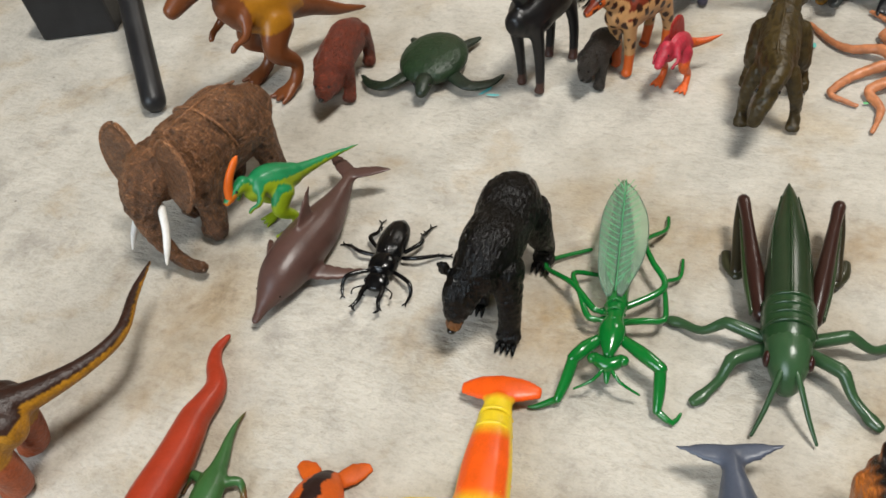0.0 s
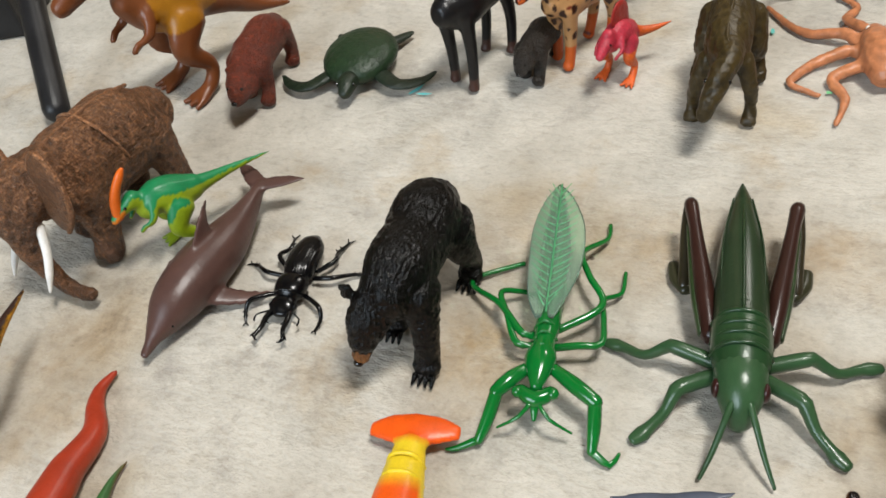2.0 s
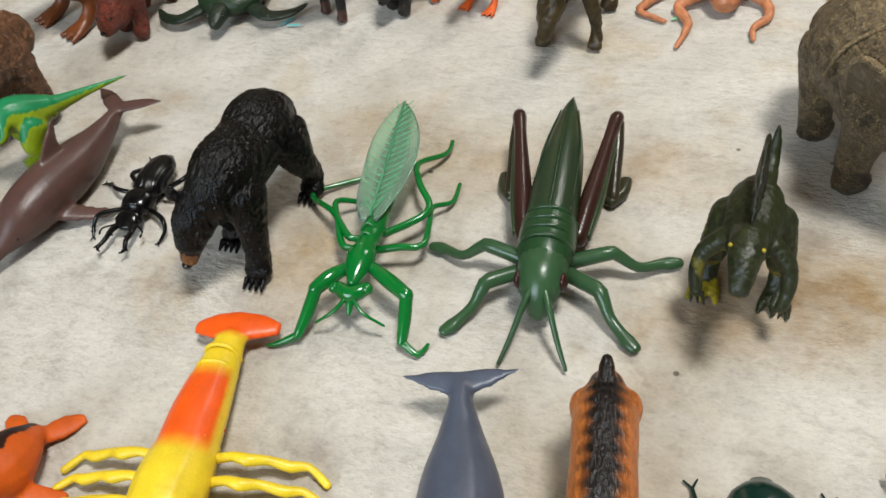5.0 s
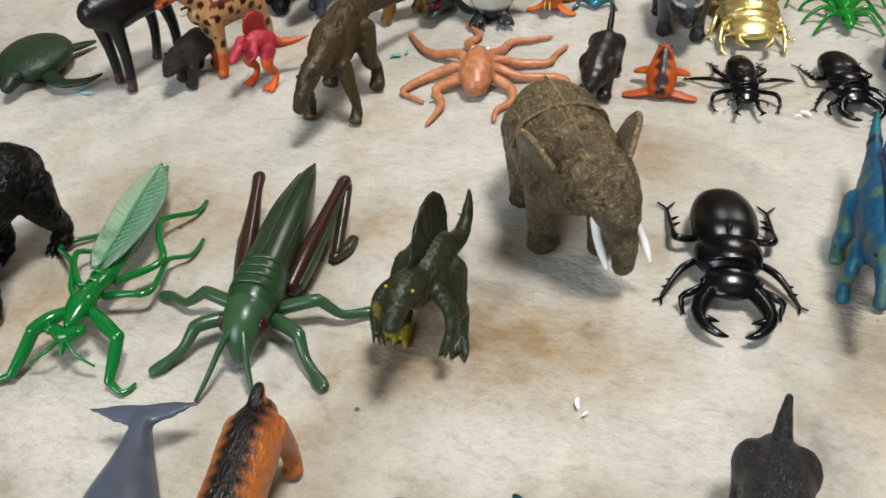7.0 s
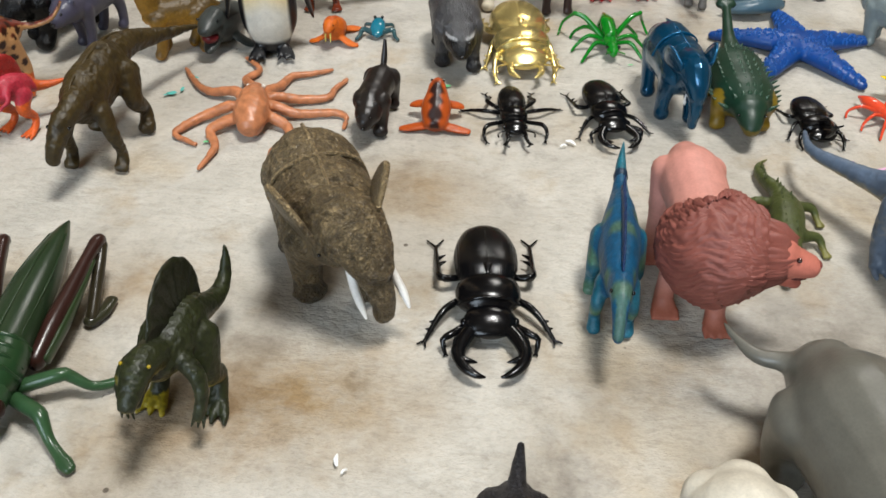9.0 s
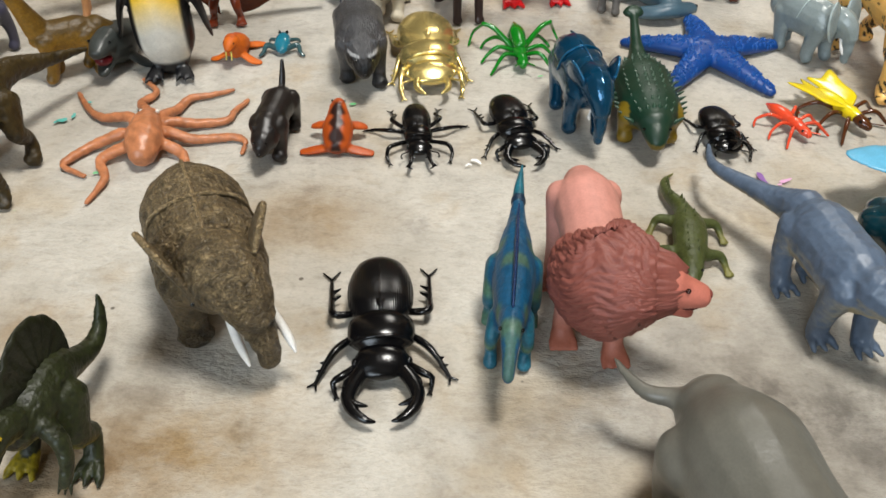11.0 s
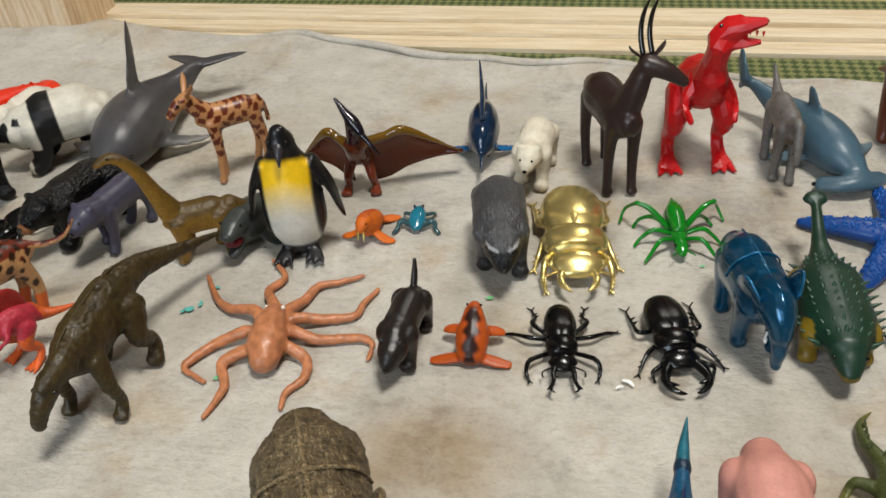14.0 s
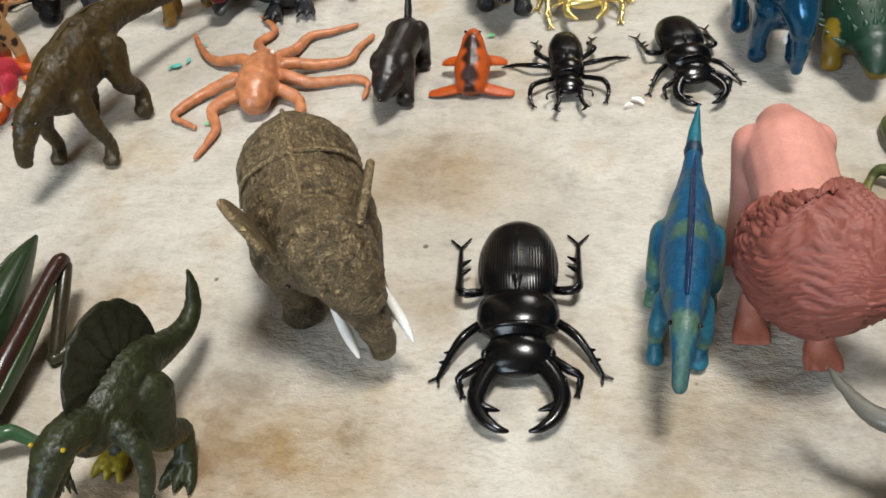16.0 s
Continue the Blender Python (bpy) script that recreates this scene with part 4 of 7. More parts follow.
def walrus(name, label, place, heading, size, color, dark, tusks=True, wide=1.0):
    """A small sea lion or walrus with its flippers spread."""
    f = Figure(name, label, "toy walrus", place, heading, size, MATT, color, voxel=0.12)
    f.chain("body", [(-2.0, 0, 0.7, 0.6 * wide, 0.5), (-1.0, 0, 1.2, 1.0 * wide, 1.0), (0.3, 0, 1.6, 1.15 * wide, 1.3), (1.1, 0, 2.1, 0.9 * wide, 1.0)])
    f.chain("head", [(1.1, 0, 2.5, 0.8, 0.8), (1.9, 0, 2.5, 0.65, 0.6), (2.3, 0, 2.3, 0.45, 0.4)])
    for s in (1, -1):
        f.chain("flipper", [(0.8, s * 0.9, 0.9, 0.5, 0.25), (0.9, s * 1.8, 0.4, 0.6, 0.18), (0.7, s * 2.6, 0.15, 0.35, 0.1)], own=True, side=(1, 0, 0))
        f.chain("hind_flipper", [(-1.8, s * 0.3, 0.55, 0.35, 0.25), (-2.6, s * 1.2, 0.3, 0.6, 0.16), (-3.1, s * 1.9, 0.15, 0.3, 0.1)], own=True, side=(1, 0, 0))
    if tusks:
        f.hard("tusk", [(2.3, 0.25, 2.1, 0.1), (2.5, 0.28, 1.2, 0.05)], C(235, 220, 130), True)
    f.eyes(2.0, 0.5, 2.75, 0.09)
    f.paint = lambda x, y, z, no, rgb: np.where(((np.abs(y + 0.1 * np.sin(x * 5)) < 0.45) & (no[:, 2] > 0.1) & (x < 1.6))[:, None], np.array(dark), rgb)
    return f.done()


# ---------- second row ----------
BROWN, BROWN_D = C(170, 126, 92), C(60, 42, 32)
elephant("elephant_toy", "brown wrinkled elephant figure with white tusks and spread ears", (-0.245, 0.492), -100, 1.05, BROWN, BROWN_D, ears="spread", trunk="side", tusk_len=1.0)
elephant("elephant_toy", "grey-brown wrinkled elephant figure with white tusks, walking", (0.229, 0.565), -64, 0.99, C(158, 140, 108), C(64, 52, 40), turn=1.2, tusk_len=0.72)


def crest(f):
    f.hard("crest", [(3.7, 0, 5.6, 0.4, 0.4), (3.5, 0, 6.6, 0.36, 0.4), (3.0, 0, 7.6, 0.32, 0.36), (2.2, 0, 8.6, 0.28, 0.3), (1.9, 0, 8.9, 0.16, 0.16)], C(226, 120, 40), label="orange head crest")


GREEN_Y = C(150, 168, 40)
rex("parasaurolophus_toy", "lime and teal duck-billed dinosaur figure with orange crest", (-0.196, 0.481), -120, 0.73, GREEN_Y, paint=lambda x, y, z, no, rgb: np.where(((no[:, 2] > 0.35) & (z > 3.2))[:, None], np.array(C(40, 140, 92)), np.where((x > 3.2)[:, None], np.array(C(214, 130, 40)), rgb)), head=[(2.2, 0, 6.2, 0.6, 0.6), (3.1, 0, 6.0, 0.5, 0.5), (4.1, 0, 5.4, 0.38, 0.32)], upright=0.8, tail=[(-1.6, 0, 4.6, 0.9, 0.95), (-3.6, 0, 4.4, 0.5, 0.6), (-5.6, 0, 4.2, 0.3, 0.36), (-8.4, 0.3, 4.0, 0.1, 0.14)], crest=crest, material=SMOOTH)
sea_beast("dolphin_toy", "brown plastic dolphin figure lying on its belly", "toy dolphin", (-0.163, 0.463), -96, 1.04, C(98, 74, 68), C(106, 80, 72), curve=-0.4, tail_up=0.5)
stag_beetle("stag_beetle_toy", "small black stag beetle figure with forked jaws", (-0.115, 0.468), -84, 0.63, horns="antler", spiky=True, slim=0.72)


def black_bear():
    K = C(6, 6, 7)
    f = Figure("bear_toy", "black bear figure with a tan muzzle, walking, head hung low", "toy bear", (-0.040, 0.464), -89, 1.0, BLACKFUR, K, voxel=0.085, smooth=4)
    f.relief = (0.06, 1.9, 3.4, 2.7, True)
    f.chain("body", [(-3.3, 0, 4.3, 1.15, 1.3), (-2.2, 0, 4.7, 1.7, 1.75), (-0.4, 0, 4.6, 1.6, 1.7), (1.4, 0, 4.8, 1.6, 1.75), (2.7, -0.1, 4.5, 1.25, 1.4)], segs=16)
    f.chain("head", [(2.5, -0.2, 4.6, 1.15, 1.2), (3.2, -0.6, 4.2, 1.02, 1.05), (3.8, -0.85, 3.6, 0.98, 0.98), (4.2, -1.0, 3.05, 0.72, 0.72)])
    f.chain("snout", [(4.25, -1.0, 2.8, 0.52, 0.5), (4.65, -1.1, 2.3, 0.42, 0.38)], C(140, 100, 64))
    f.blob("nose", (4.92, -1.15, 2.12), (0.2, 0.25, 0.18), PAINT_DARK, material=GLOSSY)
    for y in (0.1, -1.75):
        f.chain("ear", [(3.25, y, 4.75, 0.2, 0.34), (3.15, y * 1.05, 5.15, 0.14, 0.36)], own=True, side=(1, 0, 0))
    for y in (-0.5, -1.5):
        f.blob("eye", (4.35, y, 3.5), 0.12, PAINT_DARK, material=GLOSSY)
    legs = (
        [(1.9, 1.0, 4.0, 0.95, 1.25), (2.6, 1.25, 2.5, 0.68, 0.74), (3.0, 1.25, 1.1, 0.6, 0.6), (3.4, 1.25, 0.48, 0.7, 0.5)],
        [(1.7, -1.0, 4.0, 0.95, 1.2), (1.5, -1.2, 2.4, 0.66, 0.7), (1.0, -1.2, 1.0, 0.58, 0.58), (1.4, -1.2, 0.46, 0.68, 0.48)],
        [(-2.3, 1.0, 3.9, 1.05, 1.45), (-2.4, 1.35, 2.3, 0.74, 0.82), (-2.9, 1.4, 1.1, 0.55, 0.56), (-2.4, 1.4, 0.45, 0.68, 0.46)],
        [(-2.0, -1.0, 3.9, 1.05, 1.4), (-1.4, -1.3, 2.3, 0.74, 0.8), (-1.6, -1.35, 1.1, 0.55, 0.56), (-1.1, -1.35, 0.45, 0.68, 0.46)],
    )
    for run in legs:
        f.chain("leg", run, own=True)
        x, y = run[-1][:2]
        f.hard("claw", [[(x + 0.45, y + q, 0.34, 0.17, 0.2), (x + 0.86, y + q * 1.15, 0.16, 0.06, 0.08)] for q in (-0.42, -0.14, 0.14, 0.42)], K, segs=6)
    f.chain("tail", [(-3.9, 0, 4.7, 0.34), (-4.4, 0, 4.2, 0.2)])
    f.done()


black_bear()
stag_beetle("stag_beetle_toy", "large glossy black stag beetle figure with curved jaws", (0.3125, 0.557), -83, 0.89, slim=0.93, resting=True)


def lion():
    pink = C(208, 154, 142)
    f = Figure("lion_toy", "salmon-pink lion figure with a carved brown mane, head turned", "toy lion", (0.411, 0.576), -86, 1.1, MATT, pink, voxel=0.12)
    z = torso(f, 6.4, 6.1, 1.38, 1.5)
    f.chain("haunch", [(-2.4, 0.85, 4.4, 0.5, 0.9), (-2.1, 1.05, 3.5, 0.5, 0.8), (-2.3, 1.1, 2.6, 0.42, 0.5)], mirror=True, own=True)
    four_legs(f, 6.4, 1.05, z, 0.5, 0.62, step=0.5, hind_bend=0.3, toes=4)
    face = C(196, 126, 110)
    f.chain("head", [(2.6, 0.3, 4.9, 0.9, 1.0), (3.2, 1.2, 4.9, 0.9, 1.0), (3.6, 2.4, 4.8, 0.92, 0.95)], face, side=(1, 0, 0))
    f.chain("snout", [(3.6, 2.4, 4.7, 0.9, 0.8), (3.75, 3.1, 4.6, 0.76, 0.64), (3.85, 3.7, 4.5, 0.6, 0.48)], face, side=(1, 0, 0))
    f.chain("jaw", [(3.6, 2.4, 3.9, 0.62, 0.4), (3.8, 3.4, 3.6, 0.44, 0.26)], C(180, 110, 94), side=(1, 0, 0))
    f.blob("nose", (3.9, 3.98, 4.66), (0.26, 0.16, 0.16), C(140, 76, 66), material=MATT)
    f.blob("mouth", (3.8, 3.3, 4.02), (0.4, 0.55, 0.14), C(96, 44, 40), material=MATT, label="dark open mouth")
    for q in (0.5, -0.5):
        f.blob("eye", (3.72 + q * 1.1, 3.0, 5.15), 0.11, C(70, 40, 34), material=GLOSSY)
    f.chain("tail", [(-3.1, 0, 4.9, 0.3), (-4.0, 0.3, 3.8, 0.18), (-4.3, 0.5, 2.4, 0.16), (-4.4, 0.5, 1.7, 0.28)])
    mane = C(148, 94, 84)
    bm = bmesh.new()
    sweep(bm, [(0.5, -0.1, 4.6, 0.9, 0.9), (1.5, -0.1, 4.3, 1.8, 2.05), (2.5, 0.2, 4.2, 2.15, 2.45), (3.0, 0.9, 4.45, 2.05, 2.25), (3.3, 1.7, 4.65, 1.6, 1.7), (3.38, 2.0, 4.7, 1.25, 1.35)], segs=240, step=0.06)
    for v in bm.verts:
        c = v.co
        a = math.atan2(c.z - 4.4, c.y - 0.35 * (c.x - 0.7))
        w = noise.noise((c.x * 0.9, c.y * 0.7, c.z * 0.7)) * 2.2
        lock = abs(math.sin(a * 17 + w * 2.4 + math.sin(c.x * 3.1) * 1.4)) ** 0.7
        fine = abs(math.sin(a * 43 + w * 5.4 + math.sin(c.x * 4.3) * 2.2))
        wave = noise.noise((c.x * 2.2, c.y * 1.1, c.z * 1.1))
        out = Vector((0.1, c.y - 0.35 * (c.x - 0.7), c.z - 4.4)).normalized()
        v.co = c + out * (0.2 * lock + 0.14 * fine + 0.12 * wave - 0.14)
    f.raw("mane", bm, mane, MATT, "brown carved mane")

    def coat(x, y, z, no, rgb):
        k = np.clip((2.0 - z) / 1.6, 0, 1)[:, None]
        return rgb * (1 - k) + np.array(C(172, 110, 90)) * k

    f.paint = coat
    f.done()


lion()
crocodile("crocodile_toy", "olive green crocodile figure with a wavy tail", "toy crocodile", (0.474, 0.625), -95, 0.84, C(92, 100, 56), C(150, 146, 84), 1.0)
GREYBLUE = C(104, 118, 136)
sauropod("brachiosaurus_toy", "blue-grey long-necked dinosaur figure with a raised tail", (0.530, 0.581), -76, 1.0, GREYBLUE, C(168, 158, 130), [(3.0, 0, 4.2, 1.1, 1.2), (4.4, 0.8, 3.8, 0.75, 0.8), (5.8, 2.2, 3.3, 0.58, 0.6), (7.2, 3.8, 3.6, 0.5, 0.5), (8.0, 4.6, 3.9, 0.5, 0.5), (8.8, 5.2, 3.8, 0.4, 0.36)], [(-3.0, 0, 3.9, 1.05, 1.15), (-5.0, -0.6, 3.3, 0.62, 0.65), (-7.0, -1.3, 2.9, 0.45, 0.47), (-9.2, -1.8, 2.5, 0.3, 0.32), (-11.4, -1.0, 2.2, 0.13, 0.13)], body=(6.2, 5.4, 1.55, 1.7), legs=0.56, material=SATIN, relief=(0.035, 2.0, 2.4, 1.5, True), toes=3)


# ---------- insects ----------
def mantis():
    G = C(18, 120, 54)
    f = Figure("mantis_toy", "bright green praying mantis figure with translucent wings", "toy mantis", (0.023, 0.480), -80, 1.15, GLOSSY, G)
    f.hard("abdomen", [(-6.6, -0.65, 1.0, 0.1), (-5.8, -0.6, 1.0, 0.24, 0.24), (-4.0, -0.5, 0.95, 0.55, 0.42), (-1.6, -0.4, 1.05, 0.66, 0.5), (1.0, -0.3, 1.2, 0.5, 0.42)])
    f.hard("thorax", [(0.8, -0.3, 1.2, 0.48, 0.42), (1.9, -0.3, 1.35, 0.5, 0.42), (2.8, -0.32, 1.5, 0.42, 0.38), (3.6, -0.36, 1.6, 0.62, 0.46), (4.3, -0.38, 1.55, 0.42, 0.36), (4.7, -0.4, 1.5, 0.26, 0.26)], segs=14)
    f.hard("thorax_ridge", [[(x, -0.78, 1.4, 0.06), (x, -0.34, 1.98, 0.07), (x, 0.12, 1.4, 0.06)] for x in (2.0, 2.5, 3.1)], segs=6)
    f.hard("head", [(4.95, -0.95, 1.45, 0.26), (5.25, -0.4, 1.4, 0.34), (4.95, 0.15, 1.45, 0.26)])
    for y in (-1.05, 0.25):
        f.blob("eye", (5.05, y, 1.55), 0.24, None, False, 10)
    f.hard("mouth", [(5.4, -0.4, 1.3, 0.2), (5.85, -0.4, 1.05, 0.1)])
    for s in (1, -1):
        f.hard("feeler", [(5.4, -0.4 + 0.15 * s, 1.4, 0.09), (5.9, -0.4 + 0.55 * s, 1.2, 0.08), (6.1, -0.4 + 1.35 * s, 0.7, 0.05)], segs=6)
    m, n, l, s_, co = base_material("translucent_wing_plastic", 0.2)
    s_.inputs["Base Color"].default_value = (*C(206, 236, 214), 1)
    s_.inputs["Transmission Weight"].default_value = 0.88
    s_.inputs["IOR"].default_value = 1.2
    bump(n, l, s_, [(noise_node(n, l, co, 300, 3), 0.3, 0.001)])
    for sgn in (1, -1):
        c = -0.42
        o = [(-6.0, c - 0.12), (-5.0, c + 0.6 * sgn), (-3.2, c + (1.1 + 0.12 * sgn) * sgn), (-1.0, c + (1.1 + 0.16 * sgn) * sgn), (0.8, c + 0.75 * sgn), (1.7, c + 0.15 * sgn), (-2.0, c - 0.2 * sgn)]
        f.sheet("wing", o, 0.12, None, Matrix.Translation((0, 0, 1.72 + 0.06 * sgn)) @ Matrix.Rotation(radians(6 * sgn), 4, "X"), m, "clear greenish wing with fine veins")
        veins = []
        for k in range(17):
            x = 1.2 - 0.4 * k
            w = float(np.interp(x, (-6, -5, -3.2, -1, 0.8, 1.7), (0.05, 0.55, 0.95, 1.0, 0.66, 0.1)))
            veins.append([(x, c + 0.05 * sgn, 1.87, 0.022), (x - 0.3, c + w * 0.55 * sgn, 1.9, 0.02), (x - 0.65, c + w * 0.92 * sgn, 1.88, 0.016)])
        f.hard("wing_vein", [[(-5.9, c, 1.8, 0.035), (1.5, c + 0.05, 1.9, 0.045)], *veins], C(112, 190, 140), segs=5)
    fore = {
        1: [[(3.84, 0.1, 1.4, 0.24), (4.6, 1.0, 1.5, 0.32), (5.17, 1.77, 1.4, 0.28)], [(5.1, 1.75, 1.4, 0.26), (5.9, 1.75, 0.9, 0.26), (6.62, 1.7, 0.45, 0.19)], [(6.6, 1.7, 0.42, 0.17), (6.96, 2.33, 0.2, 0.13), (6.5, 2.64, 0.2, 0.07)]],
        -1: [[(3.9, -0.85, 1.4, 0.24), (4.5, -1.4, 1.5, 0.32), (5.02, -1.87, 1.4, 0.28)], [(5.0, -1.85, 1.4, 0.26), (5.8, -2.1, 0.9, 0.26), (6.54, -2.41, 0.45, 0.19)], [(6.5, -2.4, 0.42, 0.17), (6.84, -3.26, 0.2, 0.12), (6.9, -3.6, 0.2, 0.06)]],
    }
    for runs in fore.values():
        f.hard("foreleg", runs, segs=10)
    legs = (
        [(2.4, -0.4, 1.0), (2.5, -1.44, 1.05), (1.2, -2.0, 1.15), (-0.11, -2.45, 1.0), (-0.6, -1.7, 0.5), (-0.8, -1.1, 0.15)],
        [(1.8, -0.6, 1.0), (2.2, -1.2, 1.25), (0.6, -2.4, 1.1), (-0.8, -3.84, 0.5), (-1.5, -3.7, 0.35), (-2.5, -1.9, 0.15)],
        [(2.6, 0.0, 1.0), (2.5, 0.9, 1.1), (2.28, 1.78, 1.0), (1.0, 1.8, 0.85), (-0.15, 1.74, 0.7), (-0.88, 2.4, 0.3), (-2.12, 2.51, 0.15)],
        [(1.7, 0.1, 1.0), (0.5, 1.72, 1.15), (-1.0, 1.1, 1.25), (-2.39, 0.75, 1.1), (-3.85, 1.65, 0.4), (-4.96, 1.73, 0.15)],
    )
    for run in legs:
        f.hard("leg", [(*q, 0.17 - 0.013 * i) for i, q in enumerate(run)], segs=9)
    f.done()


mantis()


def grasshopper():
    G, R, P = C(52, 70, 48), C(66, 42, 36), C(66, 96, 66)
    f = Figure("grasshopper_toy", "large dull green grasshopper figure with maroon hind legs", "toy grasshopper", (0.1024, 0.486), -83, 1.02, SOFT, G)
    f.hard("wing", [(-7.5, 0, 1.9, 0.08, 0.12), (-6.2, 0, 1.95, 0.45, 0.5), (-3.8, 0, 1.9, 0.9, 0.92), (-1.2, 0, 1.9, 1.1, 1.08), (1.2, 0, 1.9, 1.12, 1.05)], segs=18)
    folds = [[(-7.3, 0, 2.05, 0.05), (-3.8, 0, 2.83, 0.07), (1.0, 0, 2.98, 0.07)]]
    folds += [[(-6.2, s * q * 0.5, 2.42 - q * 0.2, 0.04), (-3.0, s * q, 2.72 - q * 0.3, 0.045), (0.8, s * q, 2.84 - q * 0.35, 0.045)] for s in (1, -1) for q in (0.3, 0.6, 0.85)]
    f.hard("wing_fold", folds, C(46, 70, 42), segs=6)
    f.hard("wing_vein", [[(0.6 - 0.45 * k, s * 0.05, 2.98 - 0.035 * k, 0.025), (0.1 - 0.45 * k, s * (0.58 - 0.025 * k), 2.74 - 0.06 * k, 0.025), (-0.2 - 0.45 * k, s * (0.95 - 0.045 * k), 2.32 - 0.05 * k, 0.025)] for s in (1, -1) for k in range(14)], C(44, 66, 42), segs=5)
    f.hard("thorax", [(0.9, 0, 1.9, 1.08, 1.02), (1.3, 0, 1.9, 1.22, 1.14), (2.6, 0, 1.85, 1.22, 1.14), (3.3, 0, 1.8, 1.05, 1.0)], C(52, 82, 52), segs=20)
    f.hard("thorax_fold", [[(x, -1.18, 1.9, 0.09), (x, -0.7, 2.8, 0.1), (x, 0, 3.04, 0.1), (x, 0.7, 2.8, 0.1), (x, 1.18, 1.9, 0.09)] for x in (1.15, 1.7, 2.2, 2.75)], C(50, 78, 50))
    f.hard("head", [(3.2, 0, 1.8, 1.05, 1.02), (4.0, 0, 1.7, 1.02, 1.05), (4.6, 0, 1.4, 0.84, 0.9), (4.95, 0, 1.0, 0.6, 0.68)], P, segs=18)
    f.blob("eye", (4.2, 0.92, 1.75), (0.38, 0.2, 0.46), C(66, 32, 30), True, 12, label="dark red eye")
    f.hard("feeler", [(4.75, 0.25, 2.1, 0.16), (5.6, 0.55, 1.7, 0.14), (6.6, 0.95, 0.9, 0.12), (7.4, 1.35, 0.25, 0.08)], P, True, segs=7)
    for part, run in (
        ("foreleg", [(3.2, 1.0, 1.1, 0.34), (4.0, 2.25, 1.25, 0.34), (4.3, 2.5, 1.1, 0.3), (4.9, 2.85, 0.6, 0.24), (5.5, 3.4, 0.3, 0.26), (5.75, 3.62, 0.24, 0.34, 0.24), (6.05, 3.95, 0.2, 0.26, 0.18)]),
        ("midleg", [(2.5, 1.0, 1.1, 0.34), (2.1, 2.55, 1.35, 0.32), (2.0, 2.9, 1.2, 0.28), (2.1, 3.8, 0.6, 0.22), (1.6, 4.7, 0.3, 0.24), (1.45, 5.1, 0.24, 0.32, 0.24), (1.35, 5.5, 0.2, 0.24, 0.18)]),
    ):
        f.hard(part, run, P, True)
    f.hard("hind_leg", [(1.2, 1.2, 1.2, 0.4, 0.5), (-0.6, 1.5, 1.6, 0.46, 0.6), (-2.4, 1.8, 2.0, 0.38, 0.46), (-4.2, 2.1, 2.4, 0.3, 0.34), (-5.3, 2.3, 2.55, 0.34, 0.34), (-5.5, 2.33, 2.4, 0.3)], R, True, label="maroon jumping thigh")
    f.hard("thigh_groove", [(1.1, 1.62, 1.15, 0.12, 0.3), (-0.7, 1.95, 1.5, 0.16, 0.36), (-2.6, 2.18, 1.85, 0.13, 0.24), (-4.2, 2.38, 2.25, 0.08, 0.12)], C(58, 76, 46), True, label="dull green inner thigh")
    f.hard("hind_shin", [(-5.4, 2.4, 2.2, 0.26), (-4.4, 2.42, 1.7, 0.3), (-3.2, 2.4, 1.0, 0.3), (-2.2, 2.4, 0.42, 0.3)], C(66, 60, 44), True)
    f.hard("hind_foot", [(-2.0, 2.3, 0.34, 0.34, 0.26), (-2.7, 2.75, 0.3, 0.36, 0.24), (-3.6, 2.9, 0.24, 0.3, 0.18)], C(66, 66, 48), True)
    f.done()


grasshopper()


